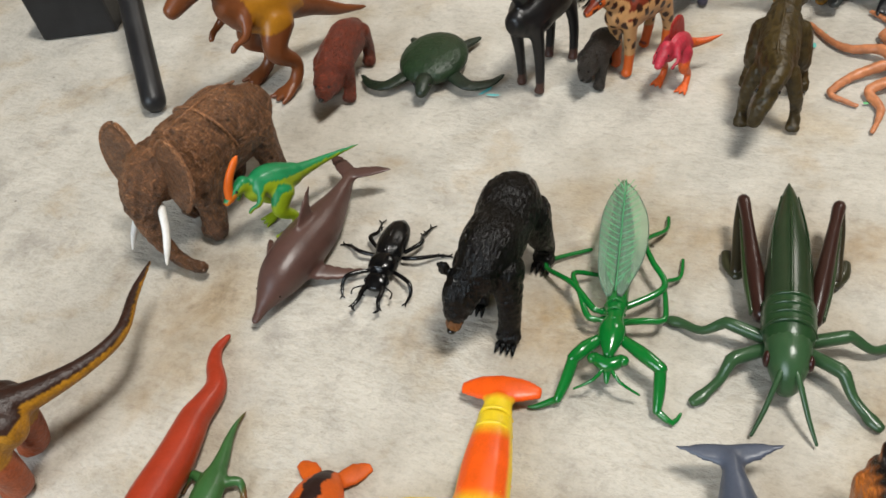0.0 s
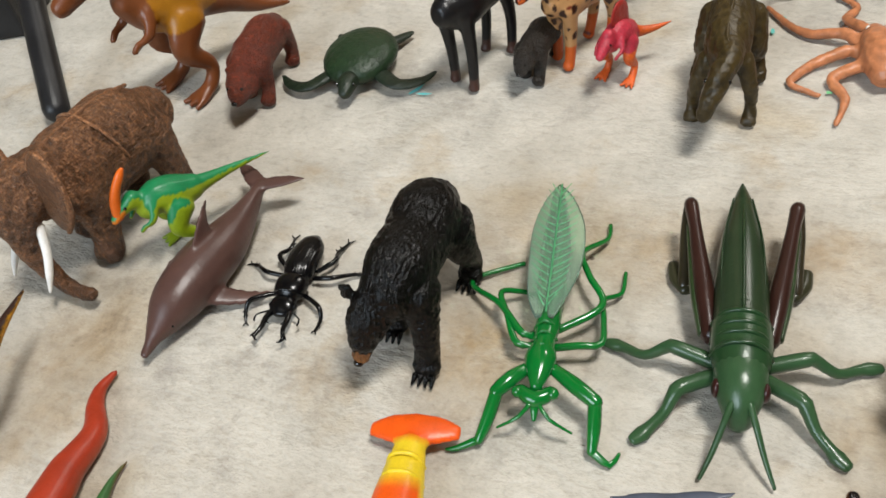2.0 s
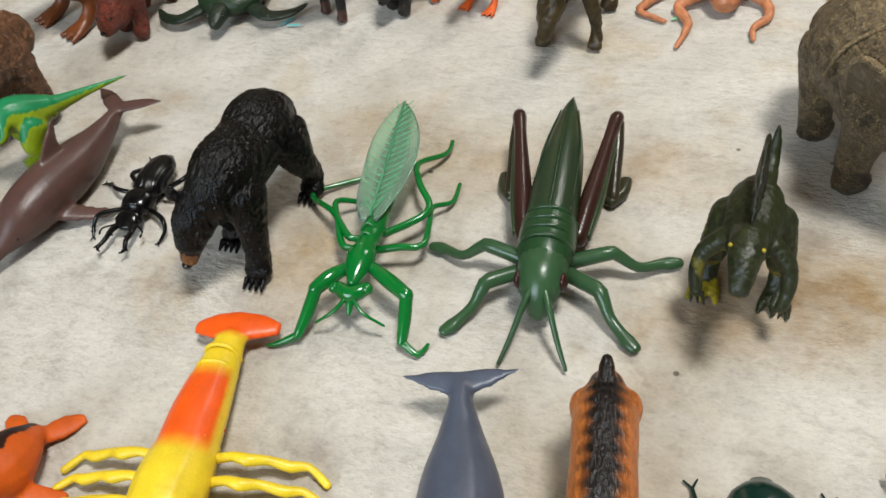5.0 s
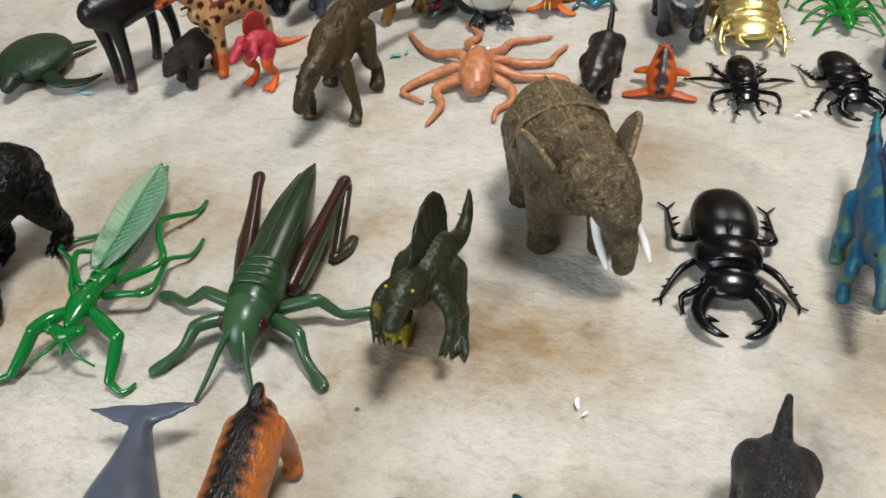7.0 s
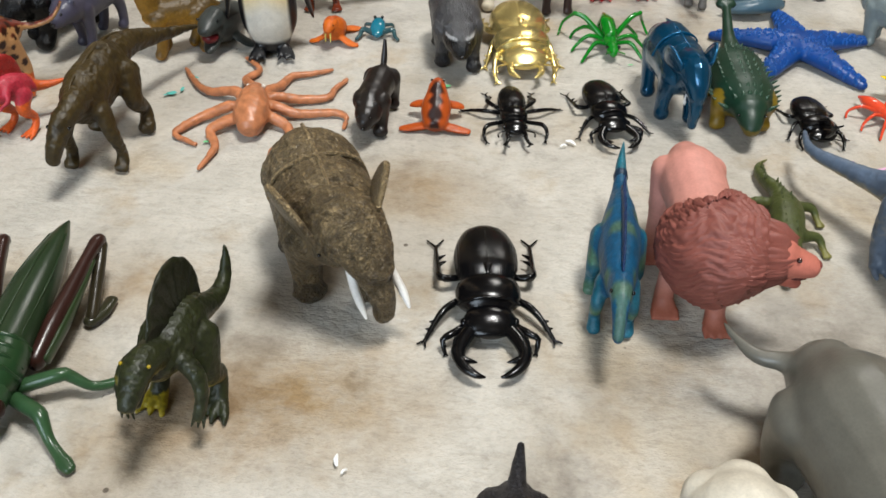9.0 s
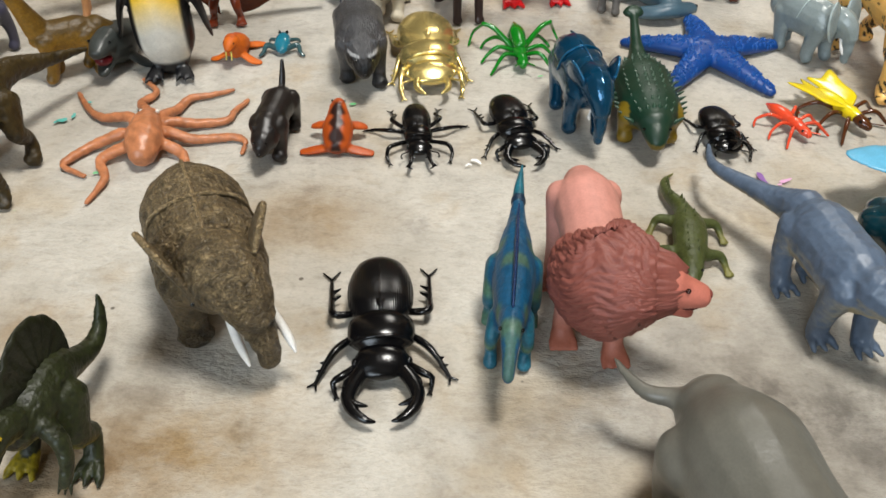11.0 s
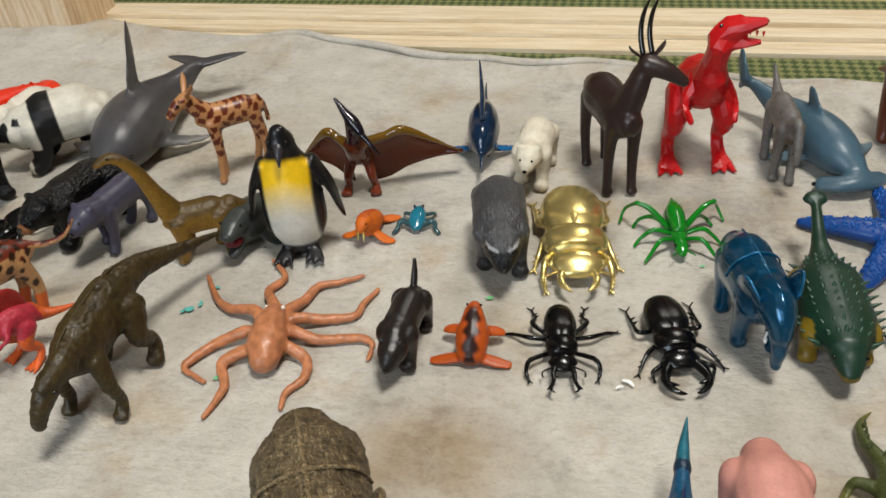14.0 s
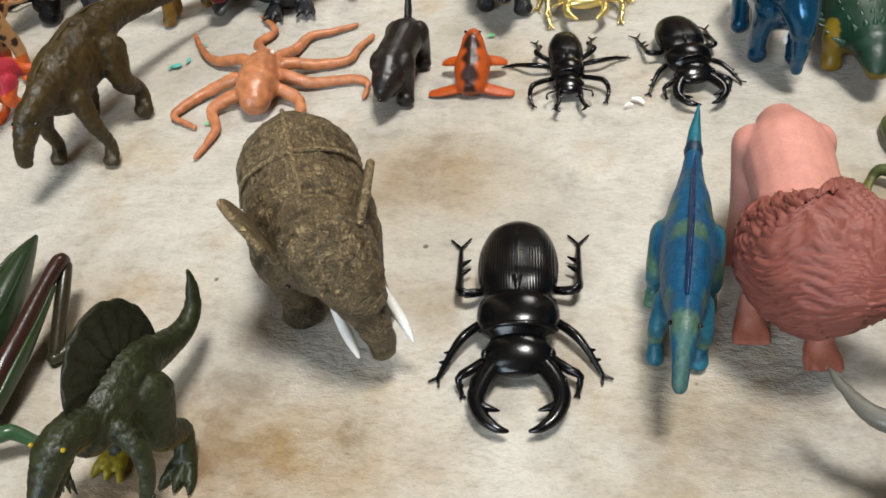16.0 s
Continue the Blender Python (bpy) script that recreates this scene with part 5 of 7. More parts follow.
def spinosaur():
    D, Y = C(56, 62, 34), C(176, 160, 46)
    f = Figure("spinosaurus_toy", "dark green sail-backed dinosaur figure with yellow patches", "toy dinosaur", (0.186, 0.474), -92, 0.86, SCALES, D, voxel=0.1, smooth=4)
    f.relief, f.relief_tone = (0.035, 3.0, 3.0, 3.0, True), 0.4
    f.chain("body", [(-2.2, 0, 4.2, 0.9, 1.0), (-0.8, 0, 4.7, 1.3, 1.4), (0.8, 0, 4.8, 1.3, 1.35), (1.9, 0, 4.9, 0.95, 1.0)])
    f.chain("head", [(1.6, 0, 5.2, 0.85, 0.9), (2.6, 0, 5.9, 0.78, 0.8), (3.4, 0, 6.1, 0.76, 0.7), (4.2, 0, 5.8, 0.6, 0.52), (4.9, 0, 5.4, 0.46, 0.36)])
    f.chain("jaw", [(3.2, 0, 5.5, 0.5, 0.3), (4.5, 0, 4.95, 0.36, 0.2)])
    f.chain("tail", [(-1.8, 0, 4.4, 0.95, 1.0), (-3.4, 0.1, 3.4, 0.66, 0.7), (-4.7, 0.25, 3.0, 0.5, 0.52), (-5.7, 0.3, 3.3, 0.4, 0.42), (-6.2, 0.35, 4.2, 0.26, 0.28), (-6.4, 0.35, 5.0, 0.1, 0.1)])
    for s in (1, -1):
        f.chain("leg", [(-0.6, s * 1.1, 4.2, 0.85, 1.2), (0.4, s * 1.5, 2.8, 0.68, 0.8), (-0.5, s * 1.55, 1.5, 0.46, 0.48), (0.2, s * 1.6, 0.5, 0.5, 0.42)], own=True)
        foot = Y if s < 0 else D
        for q in (-0.5, 0, 0.5):
            f.chain("toe", [(0.2, s * 1.6 + q * 0.4, 0.42, 0.3, 0.32), (1.1, s * 1.65 + q * 1.1, 0.3, 0.24, 0.26), (1.6, s * 1.65 + q * 1.35, 0.16, 0.12, 0.14)], foot, own=True)
        f.chain("arm", [(1.4, s * 1.0, 4.7, 0.5, 0.62), (1.8, s * 1.75, 4.1, 0.42, 0.46), (2.3, s * 2.0, 3.2, 0.34, 0.36), (2.8, s * 1.85, 2.3, 0.3, 0.3)], own=True)
        f.hard("claw", [[(2.8, s * 1.85 + q, 2.25, 0.13), (3.05, s * 1.75 + q * 1.4, 1.8, 0.04)] for q in (-0.18, 0.05, 0.26)], segs=5)
        f.blob("eye", (3.45, s * 0.66, 6.5), 0.1, C(170, 150, 40), material=GLOSSY)
    bm = bmesh.new()
    rows, n_ = [], 42
    for i in range(n_ + 1):
        u = i / n_
        a = radians(196 - u * 204)
        notch = 0.14 * abs(math.sin(u * math.pi * 9))
        rib = 0.05 * math.cos(u * math.pi * 18)
        line = []
        for r in (0.5, 1.3, 2.2, 2.9 + notch, 3.25 + notch):
            w = max(0.03, 0.34 - 0.085 * r + rib * (r > 1))
            x, z = -0.5 + 0.86 * r * math.cos(a), 5.2 + r * math.sin(a)
            line.append((bm.verts.new((x, w, z)), bm.verts.new((x, -w, z))))
        rows.append(line)
    for a, b in zip(rows, rows[1:]):
        for j in range(4):
            bm.faces.new((a[j][0], b[j][0], b[j + 1][0], a[j + 1][0]))
            bm.faces.new((a[j][1], a[j + 1][1], b[j + 1][1], b[j][1]))
        bm.faces.new((a[4][0], b[4][0], b[4][1], a[4][1]))
        bm.faces.new((a[0][0], a[0][1], b[0][1], b[0][0]))
    for end in (rows[0], rows[-1]):
        for j in range(4):
            bm.faces.new((end[j][0], end[j + 1][0], end[j + 1][1], end[j][1]))
    f.raw("sail", bm, C(46, 50, 28), None, "ribbed back sail with a notched edge")

    def coat(x, y, z, no, rgb):
        low = np.clip((-no[:, 2] - 0.1) / 0.6, 0, 1)
        spot = np.clip((np.sin(x * 2.6 + 1.3) * np.sin(y * 3.1 + z * 2.0) - 0.45) / 0.3, 0, 1) * (z < 4.0) * (y < 0) * 0.3
        k = np.maximum(low * 0.75 * (z > 1.0), spot)[:, None]
        return rgb * (1 - k) + np.array(Y) * k

    f.paint = coat
    f.done()


spinosaur()


def blue_dinosaur():
    B, T = C(30, 98, 132), C(44, 116, 136)
    f = Figure("spinosaurus_toy", "blue and teal crouching sail-backed dinosaur figure with a pointed tail", "toy dinosaur", (0.376, 0.565), -93, 1.0, SCALES, B, voxel=0.15)
    f.chain("body", [(-3.4, 0, 3.2, 0.6, 0.9), (-1.8, 0, 3.3, 1.0, 1.35), (0.4, 0, 3.3, 1.2, 1.5), (2.4, 0, 3.4, 1.0, 1.25), (3.6, 0, 3.7, 0.7, 0.8)])
    f.chain("head", [(3.6, 0, 3.9, 0.7, 0.75), (4.4, 0, 4.0, 0.62, 0.64), (5.3, 0, 3.6, 0.44, 0.44), (6.2, 0, 3.1, 0.34, 0.3)])
    f.chain("tail", [(-3.0, 0, 3.2, 0.75, 0.95), (-4.2, 0, 3.4, 0.5, 0.65), (-5.0, 0, 3.6, 0.4, 0.5)])
    f.hard("tail_tip", [(-5.0, 0, 3.65, 0.4, 0.48), (-6.0, 0.0, 3.9, 0.3, 0.36), (-7.4, 0.1, 4.2, 0.05, 0.07)], C(40, 120, 136))
    f.hard("tail_joint", [(-4.95, 0, 3.6, 0.46, 0.54), (-5.1, 0, 3.64, 0.46, 0.54)], C(26, 60, 84))
    for s in (1, -1):
        f.chain("leg", [(-0.8, s * 1.1, 3.0, 0.6, 1.0), (0.3, s * 1.25, 1.8, 0.48, 0.6), (-0.7, s * 1.25, 0.9, 0.36, 0.38), (0.5, s * 1.25, 0.3, 0.48, 0.26)], T, own=True)
        f.chain("arm", [(2.4, s * 0.85, 2.8, 0.45, 0.55), (3.0, s * 1.0, 1.8, 0.4, 0.44), (2.5, s * 0.98, 0.9, 0.36, 0.38), (3.2, s * 0.95, 0.35, 0.44, 0.3)], T, own=True)
    f.hard("sail", [(-3.4, 0, 4.0, 0.08, 0.3), (-1.6, 0, 4.6, 0.12, 0.5), (0.4, 0, 4.8, 0.13, 0.6), (2.2, 0, 4.7, 0.11, 0.45), (3.4, 0, 4.5, 0.08, 0.25)], C(32, 66, 110), side=(0, 1, 0), label="dark blue back sail")
    for x in (-2.6, -1.9, -1.2, -0.5, 0.2, 0.9, 1.6, 2.3, 3.0):
        f.hard("spine", [(x, 0, 4.7 - 0.05 * abs(x - 0.5), 0.11, 0.2), (x - 0.3, 0, 5.65 - 0.13 * abs(x - 0.5), 0.04, 0.06)], C(32, 66, 110), segs=6)
    f.eyes(4.5, 0.58, 4.3, 0.1)

    def coat(x, y, z, no, rgb):
        patch = np.clip((np.sin(x * 2.3 + 0.6) * np.sin(z * 2.9 + x) - 0.35) / 0.5, 0, 1)
        patch = np.maximum(patch, ((np.abs(y) < 0.28) & (x > 4.6) & (no[:, 2] > 0.2)) * 0.8)[:, None] * 0.45
        return rgb * (1 - patch) + np.array(C(130, 146, 60)) * patch

    f.paint = coat
    root = f.done()
    for ob in root.children:
        ob.data.transform(Matrix.Diagonal((1, 0.84, 1, 1)))


blue_dinosaur()

# ---------- third row ----------


def octopus():
    O = C(196, 136, 98)
    f = Figure("octopus_toy", "salmon-brown rubber octopus figure with eight curling arms", "toy octopus", (0.150, 0.699), -86, 1.1, SMOOTH, O, voxel=0.1)
    f.relief, f.relief_tone = (0.03, 3.0, 3.0, 3.0, False), 0.25
    f.chain("mantle", [(1.9, 0.3, 0.9, 0.8, 0.75), (1.0, 0.2, 1.1, 1.05, 1.0), (-0.4, 0, 1.15, 0.85, 0.85), (-1.6, -0.1, 1.0, 0.6, 0.55)])
    arms = [
        [(-0.8, -0.1), (-2.3, -0.4), (-4.0, -1.3), (-5.3, -0.7), (-6.9, -1.9)],
        [(-0.8, -0.5), (-1.9, -1.4), (-2.4, -3.1), (-3.3, -4.2), (-5.3, -5.5)],
        [(-0.3, -0.5), (-0.3, -1.3), (0.4, -2.9), (1.6, -3.9), (2.2, -4.1), (3.0, -2.7)],
        [(0.3, -0.4), (1.1, -0.9), (1.8, -2.1), (3.2, -1.5), (4.2, -1.6), (5.3, -1.9)],
        [(0.2, 0.5), (0.7, 1.1), (1.3, 2.3), (2.5, 2.5), (3.5, 1.8), (4.5, 1.8)],
        [(-0.5, 0.5), (-0.4, 1.2), (-0.2, 2.6), (-0.5, 4.7), (-0.2, 5.5), (0.9, 5.5)],
        [(-0.9, 0.4), (-1.4, 1.0), (-1.8, 2.5), (-2.2, 4.1), (-3.3, 4.4), (-4.6, 5.0)],
        [(-0.9, 0.2), (-1.9, 0.4), (-3.3, 1.0), (-4.6, 1.5), (-5.1, 2.7), (-5.8, 3.9)],
    ]
    for a in arms:
        n_ = len(a) - 1
        f.chain("arm", [(x, y, 0.55 + (0.25 if i == 1 else -0.05) - 0.06 * i, 0.42 - 0.27 * i / n_, 0.38 - 0.23 * i / n_) for i, (x, y) in enumerate(a)], own=True)
    f.blob("eye", (-1.5, 0.45, 1.4), 0.14, C(236, 230, 220), True, 10, GLOSSY)
    f.done()


octopus()
bear_like("tapir_toy", "dark grey stout tapir-like figure with a raised tail", "toy tapir", (0.231, 0.709), -94, 0.66, C(46, 40, 38), SMOOTH, head_down=0.9, ear=0.3, tail=[(-3.1, 0, 4.4, 0.35), (-3.6, 0, 5.4, 0.3), (-3.9, 0, 6.4, 0.2)], body=(5.8, 4.8, 1.5, 1.6)).done()


def sea_lion():
    O = C(192, 98, 42)
    f = Figure("seal_toy", "orange sea lion figure with a dark back, rearing up", "toy seal", (0.269, 0.712), 92, 0.78, SMOOTH, O, voxel=0.11)
    f.chain("body", [(-1.6, 0, 0.8, 1.0, 0.7), (-0.7, 0, 1.2, 1.25, 1.1), (0.1, 0, 1.7, 1.2, 1.1), (0.6, 0, 2.2, 0.95, 0.9)])
    f.chain("head", [(0.7, 0, 2.4, 0.8, 0.75), (1.0, 0, 2.8, 0.74, 0.66), (1.4, 0, 2.9, 0.5, 0.44)])
    for s in (1, -1):
        f.chain("flipper", [(0.5, s * 0.9, 1.4, 0.5, 0.3), (0.7, s * 1.7, 1.2, 0.5, 0.22), (0.8, s * 2.2, 1.0, 0.34, 0.14)], own=True, side=(1, 0, 0))
        f.chain("hind_flipper", [(-1.4, s * 0.6, 0.5, 0.5, 0.3), (-1.6, s * 1.8, 0.35, 0.55, 0.22), (-1.7, s * 2.9, 0.2, 0.38, 0.12)], own=True, side=(1, 0, 0))
        f.blob("eye", (1.3, s * 0.5, 3.15), 0.1, PAINT_DARK, material=GLOSSY)

    def coat(x, y, z, no, rgb):
        k = np.clip((0.62 - np.abs(y) + 0.15 * np.sin(x * 7)) / 0.3, 0, 1) * np.clip((1.2 - x) / 0.6, 0, 1) * np.clip((no[:, 2] - no[:, 0] * 0.6) / 0.4, 0, 1)
        return rgb * (1 - k[:, None]) + np.array(C(58, 26, 16)) * k[:, None]

    f.paint = coat
    f.done()


sea_lion()
stag_beetle("stag_beetle_toy", "slim black stag beetle figure with forked jaws", (0.318, 0.721), -82, 0.6, horns="antler", spiky=True, thick=1.1, slim=0.78)
stag_beetle("stag_beetle_toy", "glossy black stag beetle figure with curved jaws", (0.378, 0.733), -76, 0.66, resting=True, slim=0.93)
elephant("elephant_toy", "small glossy teal elephant figure with white tusks", (0.420, 0.749), -76, 0.74, C(22, 92, 124), C(16, 70, 98), ears="fold", material=METALLIC, tusk_len=0.22, slim=0.8)


def ankylosaur():
    G = C(36, 68, 52)
    f = Figure("ankylosaurus_toy", "green spiked armoured dinosaur figure with a club tail", "toy dinosaur", (0.464, 0.748), -88, 0.95, SATIN, G, voxel=0.15)
    torso(f, 7.0, 3.6, 2.0, 1.5)
    four_legs(f, 6.0, 1.5, 1.9, 0.55, None, C(140, 120, 40), toe=0.4)
    f.chain("head", [(3.0, 0, 2.2, 1.1, 0.9), (4.2, 0, 1.9, 0.95, 0.75), (5.0, 0, 1.5, 0.6, 0.5)])
    f.chain("tail", [(-3.0, 0, 2.4, 1.1, 0.9), (-4.8, 0, 2.8, 0.55, 0.5), (-6.4, 0, 3.6, 0.38, 0.35), (-7.6, 0, 4.2, 0.3, 0.3)])
    f.chain("tail_club", [(-7.7, 0.42, 4.2, 0.4, 0.36), (-7.95, 0, 4.3, 0.44, 0.4), (-7.7, -0.42, 4.2, 0.4, 0.36)], side=(1, 0, 0))
    runs = []
    for k in range(11):
        x = 3.2 - k * 0.65
        w = 2.0 * math.sqrt(max(0.1, 1 - (x / 4.4) ** 2))
        for q in (-1.0, -0.72, -0.4, -0.12, 0.12, 0.4, 0.72, 1.0):
            y = w * q
            z = 2.1 + 1.5 * math.sqrt(max(0.0, 1 - q * q)) * math.sqrt(max(0.15, 1 - (x / 5) ** 2))
            d = 0.42 if abs(q) > 0.9 else 0.15
            runs.append([(x, y, z - 0.1, 0.2), (x - 0.1, y + q * d * 1.4, z + d * (1 - abs(q) * 0.6), 0.05)])
    for run in runs:
        f.hard("spike", run, C(44, 80, 60), segs=5)
    f.eyes(4.4, 0.85, 2.2, 0.1)
    f.paint = lambda x, y, z, no, rgb: np.where((z < 1.6)[:, None], rgb * 0.4 + np.array(C(150, 124, 40)) * 0.6, rgb)
    f.done()


ankylosaur()
stag_beetle("rhinoceros_beetle_toy", "small glossy black rhinoceros beetle figure with horns", (0.512, 0.735), -84, 0.56, horns="rhino")


def small_bug(name, label, place, heading, size, color, legs_color, kind):
    f = Figure(name, label, "toy insect", place, heading, size, GLOSSY, color)
    f.hard("abdomen", [(-2.8, 0, 0.8, 0.15), (-1.8, 0, 0.9, 0.6, 0.5), (-0.6, 0, 0.95, 0.7, 0.55), (0.3, 0, 0.9, 0.45, 0.4)])
    f.hard("thorax", [(0.2, 0, 0.9, 0.5, 0.45), (1.0, 0, 0.95, 0.6, 0.5), (1.6, 0, 0.9, 0.4, 0.4)])
    f.hard("head", [(1.6, 0, 0.9, 0.45, 0.4), (2.2, 0, 0.8, 0.5, 0.4), (2.6, 0, 0.7, 0.3, 0.3)], legs_color if kind == "leaf" else None)
    f.eyes(2.2, 0.45, 1.05, 0.13)
    if kind == "leaf":
        for s in (1, -1):
            f.sheet("wing", [(0.8, 0.1 * s), (0.0, 1.4 * s), (-1.6, 1.7 * s), (-3.4, 2.2 * s), (-3.0, 0.9 * s), (-3.6, 0.2 * s)], 0.18, color, Matrix.Translation((0, 0, 1.2)) @ Matrix.Rotation(radians(12 * s), 4, "X"), None, "yellow leaf-shaped wing")
    if kind == "cricket":
        f.hard("wing", [(-2.6, 0, 1.5, 0.1), (-1.0, 0, 1.6, 0.6, 0.4), (0.8, 0, 1.4, 0.5, 0.4)])
        f.hard("hind_leg", [[(0.0, 0.5, 0.8, 0.25), (-0.8, 1.8, 2.0, 0.2), (-1.2, 2.6, 2.2, 0.18)], [(-1.2, 2.6, 2.2, 0.16), (-2.4, 3.2, 0.9, 0.12), (-1.8, 3.6, 0.12, 0.1)]], legs_color, True, segs=7)
    for x0, x1, y1 in ((1.2, 2.4, 2.4), (0.6, 0.6, 2.9), (-0.2, -1.6, 2.7)):
        f.hard("leg", [(x0, 0.4, 0.8, 0.16), ((x0 + x1) / 2, y1 * 0.55, 1.2, 0.17), (x1, y1 * 0.85, 0.5, 0.13), (x1 + 0.35, y1, 0.1, 0.11)], legs_color, True, segs=7)
    f.hard("feeler", [(2.5, 0.2, 0.9, 0.06), (3.2, 0.7, 1.0, 0.05)], legs_color, True, segs=5)
    f.done()


small_bug("ant_toy", "orange-red plastic insect figure", (0.560, 0.749), -62, 0.72, C(226, 92, 60), C(226, 92, 60), "ant")
small_bug("leaf_insect_toy", "yellow winged insect figure with a brown head", (0.597, 0.763), -60, 0.92, C(232, 210, 40), C(96, 56, 26), "leaf")
small_bug("cricket_toy", "bright green cricket figure with long bent legs", (0.384, 0.829), -82, 0.95, C(24, 136, 40), C(24, 136, 40), "cricket")
stag_beetle("gold_beetle_toy", "shiny gold stag beetle figure", (0.318, 0.818), -82, 1.06, C(232, 214, 150), GOLD, "short", tuck=0.62)


def starfish():
    B = C(20, 80, 148)
    f = Figure("starfish_toy", "blue knobbly starfish figure with five arms", "toy starfish", (0.522, 0.834), -4, 1.12, SMOOTH, B, voxel=0.14)
    f.ball("disc", (0, 0, 0.8), (1.5, 1.5, 0.75))
    rng = random.Random(3)
    for k in range(5):
        a = radians(96 + 72 * k)
        c, s = math.cos(a), math.sin(a)
        f.chain("arm", [(c * 0.6, s * 0.6, 0.8, 1.1, 0.7), (c * 2.4, s * 2.4, 0.7, 0.85, 0.6), (c * 4.2, s * 4.2, 0.5, 0.6, 0.42), (c * 5.4, s * 5.4, 0.35, 0.36, 0.28)], own=True, side=(-s, c, 0))
        runs = []
        for i in range(110):
            u = rng.uniform(0.4, 5.2)
            v = rng.uniform(-0.9, 0.9) * float(np.interp(u, (0.6, 2.4, 4.2, 5.4), (1.1, 0.85, 0.6, 0.36)))
            zc, hh, ww = (float(np.interp(u, (0.6, 2.4, 4.2, 5.4), q)) for q in ((0.8, 0.7, 0.5, 0.35), (0.7, 0.6, 0.42, 0.28), (1.1, 0.85, 0.6, 0.36)))
            z = zc + hh * math.sqrt(max(0, 1 - min(1, v / ww) ** 2)) - 0.02
            runs.append([(c * u - s * v, s * u + c * v, z - 0.12, 0.12), (c * u - s * v, s * u + c * v, z + 0.05, 0.08)])
        f.hard("knobbly_skin", runs, C(32, 98, 168), segs=6)
    f.done()


starfish()


def turtle(name, label, place, heading, size, shell, skin):
    f = Figure(name, label, "toy turtle", place, heading, size, SCALES, skin, voxel=0.14)
    f.blob("shell", (0, 0, 1.0), (3.3, 2.8, 1.25), shell, segs=24)
    for s in (1, -1):
        f.hard("shell_plate", [[(2.4 - 1.3 * k, s * 0.0, 2.15 - 0.12 * (k - 2) ** 2, 0.05), (2.2 - 1.3 * k, s * 1.1, 1.95 - 0.12 * (k - 2) ** 2, 0.05), (1.9 - 1.2 * k, s * 2.2, 1.5 - 0.1 * (k - 2) ** 2, 0.05)] for k in range(1, 4)], tuple(v * 0.6 for v in shell), segs=5)
        f.chain("flipper", [(1.8, s * 1.8, 0.7, 0.7, 0.35), (3.0, s * 3.4, 0.5, 0.65, 0.25), (2.4, s * 5.0, 0.3, 0.5, 0.18), (1.4, s * 5.9, 0.35, 0.22, 0.12)], own=True, side=(1, 0, 0))
        f.chain("hind_flipper", [(-2.0, s * 1.6, 0.6, 0.5, 0.3), (-3.2, s * 2.4, 0.4, 0.45, 0.2), (-4.0, s * 3.0, 0.3, 0.25, 0.12)], own=True, side=(1, 0, 0))
    f.chain("body", [(-2.4, 0, 0.7, 1.6, 0.4), (0, 0, 0.6, 2.4, 0.5), (2.4, 0, 0.7, 1.6, 0.45)])
    f.chain("head", [(2.4, 0, 0.9, 0.7, 0.6), (3.6, 0, 1.1, 0.75, 0.65), (4.5, 0, 0.9, 0.5, 0.45)])
    f.eyes(4.0, 0.6, 1.3, 0.13)
    f.done()


turtle("turtle_toy", "dark green sea turtle figure with spread flippers", (-0.165, 0.655), -80, 0.92, C(46, 70, 44), C(44, 58, 42))
rex("yellow_dinosaur_toy", "ochre and brown two-legged dinosaur figure leaning forward", (-0.283, 0.622), -112, 1.28, C(128, 78, 44), paint=lambda x, y, z, no, rgb: np.where(((np.abs(y) > 0.4) & (z > 4.2) & (x < 1.2) & (x > -2.5))[:, None], np.array(C(170, 120, 30)), rgb), upright=1.0, material=SMOOTH, head=[(2.3, 0, 8.0, 0.8, 0.8), (3.4, 0, 8.0, 0.75, 0.75), (4.8, 0, 7.4, 0.5, 0.5)])
bear_like("hippo_toy", "red-brown hippopotamus-like figure, head lowered", "toy hippo", (-0.227, 0.632), -82, 0.88, C(160, 82, 56), HIDE, head_down=1.1, ear=0.28, body=(6.0, 4.8, 1.6, 1.6), legs=0.6).done()


